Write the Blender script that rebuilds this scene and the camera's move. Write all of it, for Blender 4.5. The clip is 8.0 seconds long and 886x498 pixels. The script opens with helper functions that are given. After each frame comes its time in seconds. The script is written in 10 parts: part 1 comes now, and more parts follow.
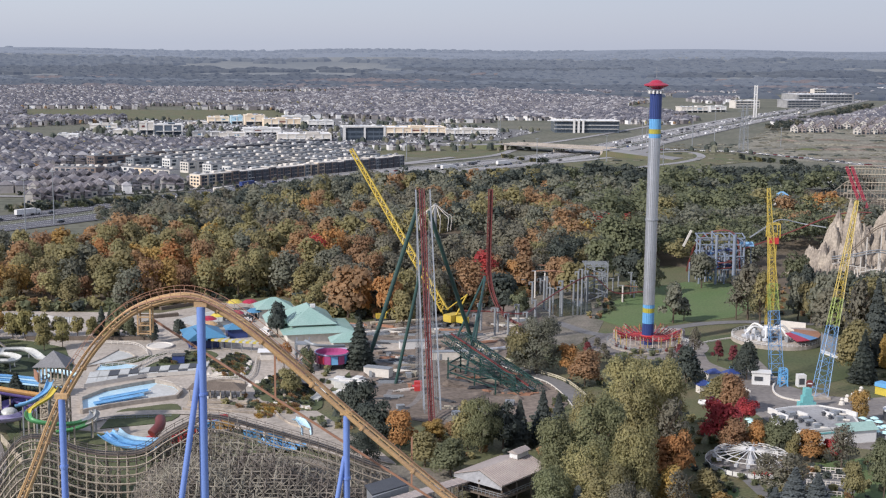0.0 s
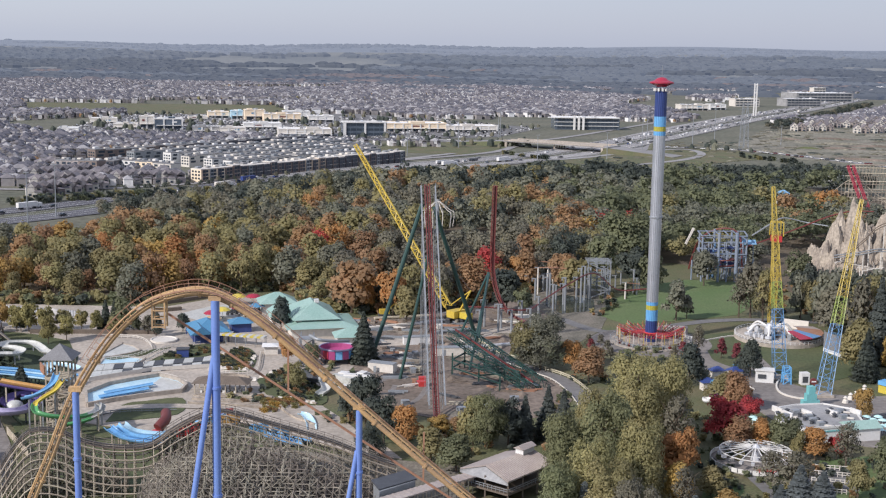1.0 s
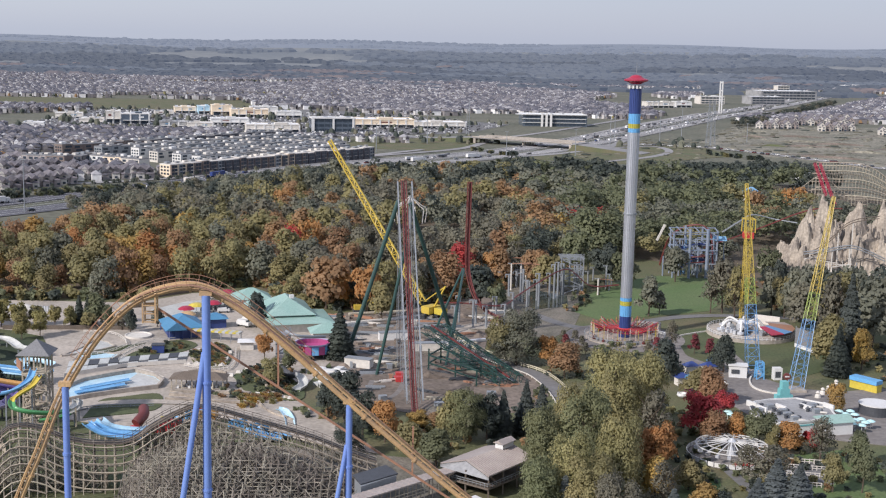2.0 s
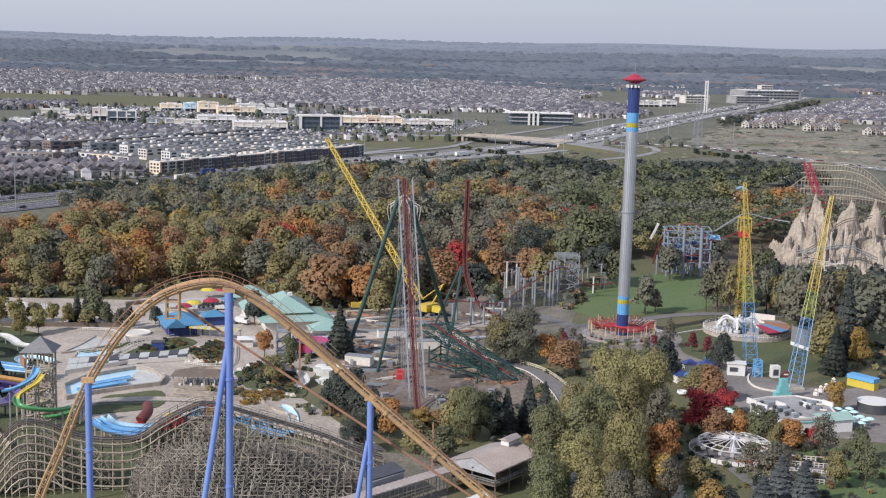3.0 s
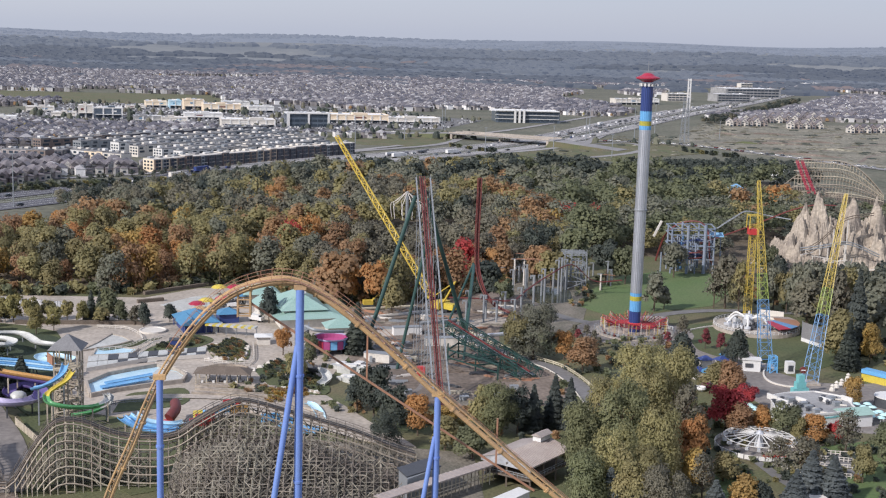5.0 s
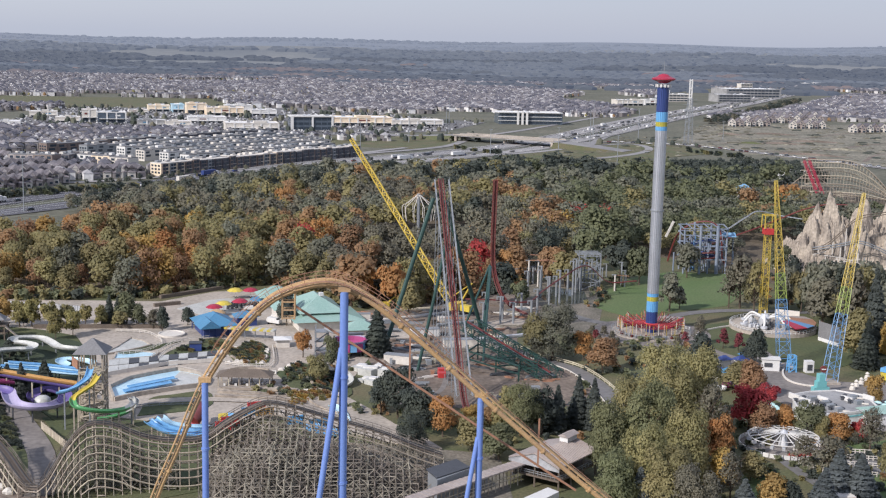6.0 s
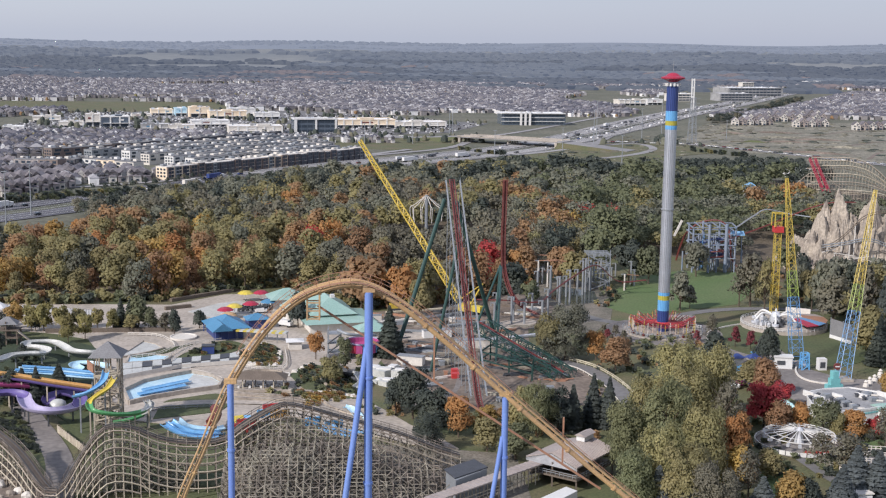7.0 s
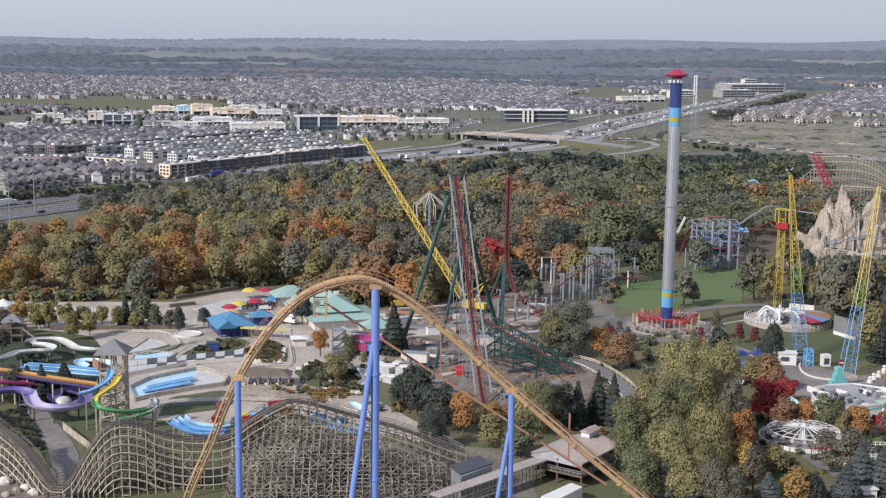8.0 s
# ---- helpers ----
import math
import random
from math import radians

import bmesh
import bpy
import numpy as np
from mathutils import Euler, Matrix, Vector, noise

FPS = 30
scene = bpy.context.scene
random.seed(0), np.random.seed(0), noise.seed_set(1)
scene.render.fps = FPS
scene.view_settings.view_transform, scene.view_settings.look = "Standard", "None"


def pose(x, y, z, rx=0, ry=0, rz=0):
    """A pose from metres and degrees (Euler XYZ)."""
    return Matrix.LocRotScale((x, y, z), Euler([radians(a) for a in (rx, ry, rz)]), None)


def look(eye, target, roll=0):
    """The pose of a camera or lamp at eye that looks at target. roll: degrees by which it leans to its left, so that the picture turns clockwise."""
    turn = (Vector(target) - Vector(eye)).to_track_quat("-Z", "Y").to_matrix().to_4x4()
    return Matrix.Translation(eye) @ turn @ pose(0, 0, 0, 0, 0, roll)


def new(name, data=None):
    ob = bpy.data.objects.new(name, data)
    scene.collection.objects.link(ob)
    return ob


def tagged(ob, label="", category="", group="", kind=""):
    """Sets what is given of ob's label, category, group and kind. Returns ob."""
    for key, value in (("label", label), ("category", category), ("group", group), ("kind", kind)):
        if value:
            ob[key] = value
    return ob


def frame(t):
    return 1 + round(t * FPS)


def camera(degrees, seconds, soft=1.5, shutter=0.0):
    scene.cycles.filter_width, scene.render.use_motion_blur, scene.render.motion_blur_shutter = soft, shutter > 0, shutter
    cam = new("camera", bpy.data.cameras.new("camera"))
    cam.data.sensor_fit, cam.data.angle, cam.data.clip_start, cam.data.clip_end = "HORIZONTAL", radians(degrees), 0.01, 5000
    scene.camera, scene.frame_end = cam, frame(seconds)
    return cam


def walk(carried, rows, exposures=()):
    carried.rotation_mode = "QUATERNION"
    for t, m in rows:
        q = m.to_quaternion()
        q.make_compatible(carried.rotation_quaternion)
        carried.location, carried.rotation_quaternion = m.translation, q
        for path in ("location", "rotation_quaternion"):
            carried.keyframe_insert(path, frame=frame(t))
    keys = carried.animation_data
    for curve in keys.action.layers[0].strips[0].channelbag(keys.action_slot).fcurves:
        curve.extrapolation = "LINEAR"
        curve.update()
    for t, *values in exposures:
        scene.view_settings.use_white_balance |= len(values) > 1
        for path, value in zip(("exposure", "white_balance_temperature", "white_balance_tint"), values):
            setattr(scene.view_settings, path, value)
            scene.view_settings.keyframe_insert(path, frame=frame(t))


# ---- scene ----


def eye(x, y, z, yaw, pitch, roll):
    """Camera pose from a place and yaw, pitch and roll in degrees."""
    return pose(x, y, z) @ pose(0, 0, 0, 0, 0, yaw) @ pose(0, 0, 0, 90 + pitch) @ pose(0, 0, 0, 0, 0, roll)


cam = camera(38.17, 8.0, soft=1.2)
walk(cam, [
    (0, eye(2.38, 0.57, 102.25, 0.042, -9.038, 0.526)),
    (0.5, eye(1.45, 0.57, 102.21, -0.031, -9.140, 0.816)),
    (1, eye(0.01, 0.00, 102.26, -0.078, -9.213, 0.940)),
    (1.5, eye(-1.79, -0.39, 102.18, -0.140, -9.294, 1.055)),
    (1.6, eye(-2.17, -0.56, 102.20, -0.127, -9.325, 1.103)),
    (1.7, eye(-2.55, -0.73, 102.22, -0.190, -9.334, 1.151)),
    (1.8, eye(-2.93, -0.89, 102.23, -0.594, -9.334, 1.198)),
    (1.9, eye(-3.30, -1.06, 102.25, -1.084, -9.332, 1.246)),
    (2, eye(-3.68, -1.23, 102.27, -1.677, -9.349, 1.293)),
    (2.1, eye(-4.23, -1.41, 102.22, -1.926, -9.364, 1.298)),
    (2.2, eye(-4.77, -1.59, 102.17, -2.256, -9.372, 1.302)),
    (3.3, eye(-11.29, -2.54, 102.30, -2.492, -9.431, 1.592)),
    (3.5, eye(-12.47, -2.71, 102.33, -2.504, -9.455, 1.645)),
    (4, eye(-15.82, -3.08, 102.31, -2.938, -9.473, 1.806)),
    (4.2, eye(-17.30, -3.25, 102.30, -3.063, -9.459, 1.786)),
    (5.3, eye(-25.47, -4.15, 102.27, -3.730, -9.502, 1.679)),
    (5.5, eye(-26.96, -4.31, 102.26, -3.747, -9.475, 1.660)),
    (6, eye(-29.79, -4.45, 102.17, -3.693, -9.396, 1.338)),
    (6.5, eye(-31.88, -4.63, 102.03, -3.662, -9.341, 1.084)),
    (7, eye(-33.10, -4.50, 101.86, -3.628, -9.324, 0.828)),
    (7.5, eye(-33.53, -4.61, 101.82, -3.602, -9.350, 0.761)),
    (8, eye(-33.75, -5.00, 101.86, -3.532, -9.451, 0.717)),
], exposures=[(0, 0.33, 6300, 14), (8, 0.33, 6300, 14)])

# ---- light ----
SUN_FROM = Vector((-0.73, -0.54, 0.62)).normalized()
world = bpy.data.worlds.new("sky")
scene.world = world
world.use_nodes = True
wn = world.node_tree.nodes
wl = world.node_tree.links
sky = wn.new("ShaderNodeTexSky")
sky.sky_type = "NISHITA"
sky.sun_disc = False
sky.sun_elevation = math.asin(SUN_FROM.z)
sky.sun_rotation = math.atan2(-SUN_FROM.x, SUN_FROM.y)
sky.altitude = 200
sky.air_density = 1.0
sky.dust_density = 1.0
sky.ozone_density = 1.5
veil = wn.new("ShaderNodeMix")
veil.data_type = "RGBA"
veil.inputs["Factor"].default_value = 0.72
veil.inputs["B"].default_value = (3.75, 4.15, 5.2, 1)
wl.new(sky.outputs["Color"], veil.inputs["A"])
wl.new(veil.outputs["Result"], wn["Background"].inputs["Color"])
wn["Background"].inputs["Strength"].default_value = 0.107
sun = new("sun", bpy.data.lights.new("sun", "SUN"))
sun.data.energy = 3.75
sun.data.angle = radians(2.0)
sun.data.color = (1.0, 0.94, 0.86)
sun.matrix_world = look(SUN_FROM * 1000, (0, 0, 0))

# ---- materials ----


def mat(name, colour, rough=0.7, metal=0.0, vary=0.25, scale=0.6, fine=8.0, bump=0.0, second=None, each=0.0):
    """A surface with two scales of variation; second: a colour for stains; each: how much single pieces differ."""
    m = bpy.data.materials.new(name)
    m.use_nodes = True
    n, l = m.node_tree.nodes, m.node_tree.links
    b = n["Principled BSDF"]
    b.inputs["Roughness"].default_value = rough
    b.inputs["Metallic"].default_value = metal
    geo = n.new("ShaderNodeNewGeometry")
    big, small = n.new("ShaderNodeTexNoise"), n.new("ShaderNodeTexNoise")
    big.inputs["Scale"].default_value, small.inputs["Scale"].default_value = scale, fine
    big.inputs["Detail"].default_value, small.inputs["Detail"].default_value = 5, 3
    l.new(geo.outputs["Position"], big.inputs["Vector"])
    l.new(geo.outputs["Position"], small.inputs["Vector"])
    ramp = n.new("ShaderNodeMapRange")
    ramp.inputs["From Min"].default_value, ramp.inputs["From Max"].default_value = 0.35, 0.68
    l.new(big.outputs["Fac"], ramp.inputs["Value"])
    mix = n.new("ShaderNodeMix")
    mix.data_type = "RGBA"
    other = second or [c * (1 - vary) for c in colour]
    mix.inputs["A"].default_value = (*colour, 1)
    mix.inputs["B"].default_value = (*other, 1)
    l.new(ramp.outputs["Result"], mix.inputs["Factor"])
    grain = n.new("ShaderNodeMapRange")
    grain.inputs["From Min"].default_value, grain.inputs["From Max"].default_value = 0.3, 0.7
    grain.inputs["To Min"].default_value, grain.inputs["To Max"].default_value = 1 - vary, 1 + vary
    l.new(small.outputs["Fac"], grain.inputs["Value"])
    hsv = n.new("ShaderNodeHueSaturation")
    l.new(mix.outputs["Result"], hsv.inputs["Color"])
    value = grain.outputs["Result"]
    if each:
        info = n.new("ShaderNodeObjectInfo")
        add = n.new("ShaderNodeMath")
        add.operation = "ADD"
        l.new(geo.outputs["Random Per Island"], add.inputs[0])
        l.new(info.outputs["Random"], add.inputs[1])
        ea = n.new("ShaderNodeMapRange")
        ea.inputs["From Min"].default_value, ea.inputs["From Max"].default_value = 0, 2
        ea.inputs["To Min"].default_value, ea.inputs["To Max"].default_value = 1 - each, 1 + each
        l.new(add.outputs[0], ea.inputs["Value"])
        mul = n.new("ShaderNodeMath")
        mul.operation = "MULTIPLY"
        l.new(value, mul.inputs[0])
        l.new(ea.outputs["Result"], mul.inputs[1])
        value = mul.outputs[0]
        hu = n.new("ShaderNodeMapRange")
        hu.inputs["To Min"].default_value, hu.inputs["To Max"].default_value = 0.5 - each * 0.035, 0.5 + each * 0.035
        l.new(info.outputs["Random"], hu.inputs["Value"])
        l.new(hu.outputs["Result"], hsv.inputs["Hue"])
    l.new(value, hsv.inputs["Value"])
    l.new(hsv.outputs["Color"], b.inputs["Base Color"])
    if bump:
        bp = n.new("ShaderNodeBump")
        bp.inputs["Strength"].default_value = bump
        bp.inputs["Distance"].default_value = 0.05
        l.new(small.outputs["Fac"], bp.inputs["Height"])
        l.new(bp.outputs["Normal"], b.inputs["Normal"])
    return m


def mixed(name, stops, rough=0.9):
    """A surface whose separate pieces take colours along a ramp."""
    m = bpy.data.materials.new(name)
    m.use_nodes = True
    n, l = m.node_tree.nodes, m.node_tree.links
    b = n["Principled BSDF"]
    b.inputs["Roughness"].default_value = rough
    geo, ramp, tex, mul = n.new("ShaderNodeNewGeometry"), n.new("ShaderNodeValToRGB"), n.new("ShaderNodeTexNoise"), n.new("ShaderNodeHueSaturation")
    e = ramp.color_ramp.elements
    for i, (at, c) in enumerate(stops):
        k = e[i] if i < 2 else e.new(at)
        k.position, k.color = at, (*c, 1)
    l.new(geo.outputs["Random Per Island"], ramp.inputs["Fac"])
    tex.inputs["Scale"].default_value = 0.35
    l.new(geo.outputs["Position"], tex.inputs["Vector"])
    mp = n.new("ShaderNodeMapRange")
    mp.inputs["To Min"].default_value, mp.inputs["To Max"].default_value = 0.7, 1.3
    l.new(tex.outputs["Fac"], mp.inputs["Value"])
    l.new(mp.outputs["Result"], mul.inputs["Value"])
    l.new(ramp.outputs["Color"], mul.inputs["Color"])
    l.new(mul.outputs["Color"], b.inputs["Base Color"])
    return m


def leaf(name, colour, second):
    # blue is raised in every leaf colour to stand for haze
    colour, second = [(r0 * 1.0, g0 * 0.98, b0 + 0.03) for r0, g0, b0 in (colour, second)]
    m = mat(name, colour, 0.75, 0, 0.2, 0.12, 1.6, 0, second, 0.18)
    n, l = m.node_tree.nodes, m.node_tree.links
    b, out = n["Principled BSDF"], n["Material Output"]
    tr, mx = n.new("ShaderNodeBsdfTranslucent"), n.new("ShaderNodeMixShader")
    mx.inputs[0].default_value = 0.5
    l.new(b.inputs["Base Color"].links[0].from_socket, tr.inputs["Color"])
    l.new(b.outputs[0], mx.inputs[1])
    l.new(tr.outputs[0], mx.inputs[2])
    l.new(mx.outputs[0], out.inputs["Surface"])
    b.inputs["Specular IOR Level"].default_value = 0.2
    return m


M = {
    "grass": mat("grass", (0.085, 0.10, 0.042), 0.9, 0, 0.3, 0.06, 1.5, 0, (0.13, 0.11, 0.06)),
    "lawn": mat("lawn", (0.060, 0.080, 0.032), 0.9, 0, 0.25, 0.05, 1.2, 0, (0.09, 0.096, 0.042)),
    "turf": mat("mown_turf", (0.085, 0.135, 0.045), 0.9, 0, 0.2, 0.05, 1.2, 0, (0.105, 0.14, 0.055)),
    "dry": mat("dry_grass", (0.23, 0.212, 0.165), 0.95, 0, 0.5, 0.03, 0.3, 0, (0.125, 0.122, 0.09)),
    "farland": mat("far_land", (0.135, 0.13, 0.095), 0.95, 0, 0.35, 0.015, 0.2, 0, (0.085, 0.092, 0.064)),
    "forest_floor": mat("forest_floor", (0.12, 0.095, 0.065), 0.95, 0, 0.3, 0.1, 1.0),
    "concrete": mat("plaza_concrete", (0.42, 0.37, 0.315), 0.85, 0, 0.2, 0.09, 0.8, 0.1, (0.31, 0.275, 0.235)),
    "asphalt": mat("asphalt", (0.17, 0.165, 0.165), 0.9, 0, 0.15, 0.04, 0.6, 0, (0.13, 0.13, 0.13)),
    "forecourt": mat("warm_asphalt", (0.215, 0.195, 0.18), 0.9, 0, 0.2, 0.07, 0.7, 0, (0.145, 0.132, 0.125)),
    "highway": mat("highway_concrete", (0.30, 0.29, 0.285), 0.9, 0, 0.15, 0.012, 0.1, 0, (0.22, 0.215, 0.215)),
    "dirt": mat("bare_dirt", (0.205, 0.165, 0.135), 0.95, 0, 0.3, 0.06, 0.7, 0.3, (0.125, 0.10, 0.08)),
    "gravel": mat("stony_ground", (0.19, 0.168, 0.138), 0.95, 0, 0.35, 0.12, 1.4, 0.3, (0.105, 0.10, 0.076)),
    # lawn below the slides, very dark because its shade is in the colour
    "shaded_lawn": mat("lawn_with_shade", (0.030, 0.048, 0.026), 0.9, 0, 0.3, 0.2, 2.0, 0, (0.045, 0.06, 0.03)),
    "water": mat("pond_water", (0.06, 0.07, 0.06), 0.12, 0, 0.1, 0.1, 1.0, 0.05),
    "white": mat("white_paint", (0.66, 0.66, 0.65), 0.55, 0, 0.06, 0.2, 2.0, 0, (0.62, 0.61, 0.58)),
    "steel": mat("galvanised_steel", (0.60, 0.62, 0.65), 0.35, 0.3, 0.1, 0.3, 3.0),
    "tower_steel": mat("ribbed_tower_steel", (0.57, 0.59, 0.63), 0.43, 0.72, 0.08, 0.2, 2.0, 0, (0.50, 0.52, 0.555)),
    "band_yellow": mat("band_yellow_paint", (0.42, 0.38, 0.06), 0.45, 0, 0.08, 0.3, 3.0),
    "crimson": mat("crimson_paint", (0.36, 0.025, 0.055), 0.4, 0, 0.08, 0.3, 3.0),
    "mast_yellow": mat("mast_yellow_paint", (0.48, 0.36, 0.07), 0.5, 0, 0.12, 0.3, 3.0),
    "mast_lime": mat("mast_lime_paint", (0.30, 0.38, 0.09), 0.5, 0, 0.12, 0.3, 3.0),
    "wood_grey": mat("grey_timber", (0.325, 0.29, 0.24), 0.85, 0, 0.25, 0.3, 3.0, 0, (0.13, 0.116, 0.096), 0.75),
    "grey": mat("grey_paint", (0.28, 0.30, 0.32), 0.5, 0.2, 0.12, 0.3, 3.0),
    "dark": mat("dark_metal", (0.07, 0.075, 0.085), 0.6, 0.1, 0.2, 0.5, 3.0),
    "orange_rail": mat("faded_orange_paint", (0.53, 0.345, 0.165), 0.55, 0, 0.16, 0.3, 4.0, 0, (0.41, 0.27, 0.15)),
    "brown_rail": mat("faded_brown_rail", (0.36, 0.19, 0.12), 0.6, 0, 0.15, 0.5, 4.0),
    "blue_post": mat("blue_paint", (0.15, 0.24, 0.58), 0.42, 0, 0.06, 0.15, 3.0, 0, (0.17, 0.27, 0.57)),
    "deep_blue": mat("deep_blue_paint", (0.035, 0.06, 0.20), 0.4, 0, 0.08, 0.2, 2.0),
    "frame_blue": mat("blue_grey_frame_paint", (0.20, 0.25, 0.335), 0.5, 0.1, 0.12, 0.3, 3.0, 0, (0.26, 0.285, 0.33)),
    "roof_dull_blue": mat("weathered_blue_roof", (0.15, 0.33, 0.54), 0.55, 0, 0.12, 0.2, 2.0, 0, (0.19, 0.36, 0.53)),
    "fence_cream": mat("cream_fence_paint", (0.52, 0.48, 0.36), 0.7, 0, 0.2, 0.4, 3.0, 0, (0.40, 0.36, 0.26)),
    "light_blue": mat("light_blue_paint", (0.14, 0.38, 0.66), 0.4, 0, 0.06, 0.2, 2.0),
    "mast_blue": mat("mast_blue_paint", (0.13, 0.27, 0.47), 0.45, 0, 0.08, 0.3, 2.0),
    "pool_blue": mat("pale_pool_blue", (0.38, 0.60, 0.74), 0.3, 0, 0.12, 0.2, 1.5, 0, (0.50, 0.68, 0.76)),
    "slide_blue": mat("blue_fibreglass", (0.13, 0.32, 0.57), 0.32, 0, 0.1, 0.3, 1.5, 0, (0.19, 0.42, 0.66)),
    "slide_white": mat("white_fibreglass", (0.52, 0.525, 0.50), 0.4, 0, 0.14, 0.3, 1.5, 0, (0.43, 0.435, 0.41)),
    "slide_purple": mat("purple_fibreglass", (0.14, 0.105, 0.30), 0.5, 0, 0.1, 0.3, 1.5),
    "slide_lilac": mat("lilac_fibreglass", (0.40, 0.36, 0.52), 0.55, 0, 0.1, 0.3, 1.5),
    "slide_orange": mat("orange_fibreglass", (0.53, 0.30, 0.10), 0.35, 0, 0.1, 0.3, 1.5),
    "slide_yellow": mat("yellow_fibreglass", (0.58, 0.46, 0.07), 0.35, 0, 0.1, 0.3, 1.5),
    "slide_green": mat("green_fibreglass", (0.10, 0.32, 0.13), 0.35, 0, 0.1, 0.3, 1.5),
    "slide_pink": mat("magenta_fibreglass", (0.36, 0.065, 0.19), 0.35, 0, 0.1, 0.3, 1.5),
    "yellow": mat("yellow_paint", (0.56, 0.41, 0.065), 0.45, 0, 0.08, 0.3, 3.0),
    "lime": mat("lime_paint", (0.45, 0.60, 0.10), 0.45, 0, 0.08, 0.3, 3.0),
    "red": mat("red_paint", (0.50, 0.045, 0.045), 0.45, 0, 0.08, 0.3, 3.0),
    "dark_red": mat("dark_red_paint", (0.15, 0.036, 0.032), 0.5, 0, 0.12, 0.3, 3.0),
    "green_steel": mat("dark_green_paint", (0.022, 0.062, 0.054), 0.45, 0, 0.12, 0.3, 3.0),
    "teal_roof": mat("teal_roof_metal", (0.26, 0.41, 0.36), 0.5, 0.1, 0.1, 0.15, 2.0, 0, (0.31, 0.45, 0.40)),
    "pale_teal": mat("pale_turquoise_canvas", (0.48, 0.72, 0.72), 0.7, 0, 0.06, 0.3, 2.0),
    "teal": mat("teal_paint", (0.17, 0.45, 0.46), 0.5, 0, 0.06, 0.2, 2.0),
    "roof_blue": mat("blue_roof_metal", (0.075, 0.225, 0.38), 0.5, 0, 0.1, 0.2, 2.0),
    "rock": mat("cast_rock", (0.40, 0.345, 0.28), 0.9, 0, 0.3, 0.16, 0.9, 0.8, (0.21, 0.18, 0.155)),
    "wood": mat("weathered_timber", (0.43, 0.375, 0.295), 0.85, 0, 0.2, 0.3, 3.0, 0, (0.34, 0.295, 0.235), 0.4),
    "wood_brown": mat("brown_timber", (0.18, 0.15, 0.12), 0.85, 0, 0.25, 0.3, 3.0, 0, (0.10, 0.085, 0.07), 0.6),
    "wood_dark": mat("dark_timber", (0.15, 0.12, 0.095), 0.85, 0, 0.2, 0.3, 3.0),
    "shingle": mat("grey_shingle", (0.20, 0.20, 0.205), 0.85, 0, 0.15, 0.3, 2.5),
    "corrugated": mat("corrugated_roof", (0.40, 0.35, 0.32), 0.6, 0.1, 0.12, 0.15, 2.0, 0, (0.32, 0.27, 0.245)),
    "stucco": mat("pale_stucco", (0.62, 0.585, 0.53), 0.8, 0, 0.1, 0.1, 1.0),
    "cream": mat("cream_stucco", (0.76, 0.65, 0.50), 0.8, 0, 0.08, 0.1, 1.0, 0, (0.70, 0.56, 0.40)),
    "white_roof": mat("white_roof_membrane", (0.80, 0.80, 0.79), 0.7, 0, 0.06, 0.1, 1.0, 0, (0.70, 0.70, 0.70)),
    # dark brick that holds the shade of fronts turned from the sun
    "dark_shaded": mat("dark_shaded_brick", (0.085, 0.085, 0.10), 0.85, 0, 0.2, 0.2, 1.5, 0, (0.12, 0.11, 0.12)),
    "umber": mat("umber_brick", (0.17, 0.13, 0.115), 0.85, 0, 0.2, 0.2, 1.5, 0, (0.22, 0.18, 0.16)),
    "office_glass": mat("blue_office_glass", (0.13, 0.16, 0.20), 0.15, 0.2, 0.15, 0.1, 0.6, 0, (0.09, 0.115, 0.15)),
    # darker copy of the highway surface, with cloud shade in the colour
    "shaded_highway": mat("highway_in_shade", (0.105, 0.105, 0.118), 0.9, 0, 0.15, 0.02, 0.2, 0, (0.085, 0.085, 0.098)),
    "tan": mat("tan_stucco", (0.58, 0.46, 0.34), 0.8, 0, 0.1, 0.1, 1.0),
    "glass": mat("dark_glass", (0.045, 0.06, 0.08), 0.12, 0, 0.1, 0.1, 1.0),
    "brick": mat("brick_wall", (0.24, 0.205, 0.20), 0.9, 0, 0.3, 0.02, 0.4, 0, (0.34, 0.31, 0.30), 0.85),
    "car_paint": mixed("mixed_car_paint", [(0.0, (0.02, 0.02, 0.025)), (1.0, (0.75, 0.75, 0.75)), (0.45, (0.16, 0.16, 0.17)), (0.7, (0.5, 0.5, 0.5))], 0.3),
    "roof_house": mat("asphalt_shingle", (0.115, 0.108, 0.122), 0.9, 0, 0.2, 0.02, 0.4, 0, (0.15, 0.135, 0.14), 0.6),
    "house_wall": mixed("suburb_wall", [(0.0, (0.13, 0.122, 0.13)), (1.0, (0.80, 0.80, 0.80)), (0.35, (0.22, 0.205, 0.205)), (0.62, (0.38, 0.36, 0.35)), (0.82, (0.66, 0.65, 0.64))]),
    # roof colours lean to blue, with distance haze mixed in
    "house_roof": mixed("suburb_roof", [(0.0, (0.065, 0.067, 0.086)), (1.0, (0.34, 0.335, 0.345)), (0.45, (0.115, 0.113, 0.133)), (0.8, (0.18, 0.168, 0.175))]),
    "bark": mat("bark", (0.10, 0.075, 0.055), 0.9, 0, 0.2, 0.6, 4.0),
    "flat_roof": mat("grey_roof_membrane", (0.33, 0.33, 0.33), 0.8, 0, 0.18, 0.15, 1.2, 0, (0.22, 0.22, 0.225)),
    "paint_line": mat("road_marking", (0.7, 0.7, 0.68), 0.7, 0, 0.1, 0.3, 2.0),
    "rubber": mat("black_rubber", (0.02, 0.02, 0.022), 0.8),
}
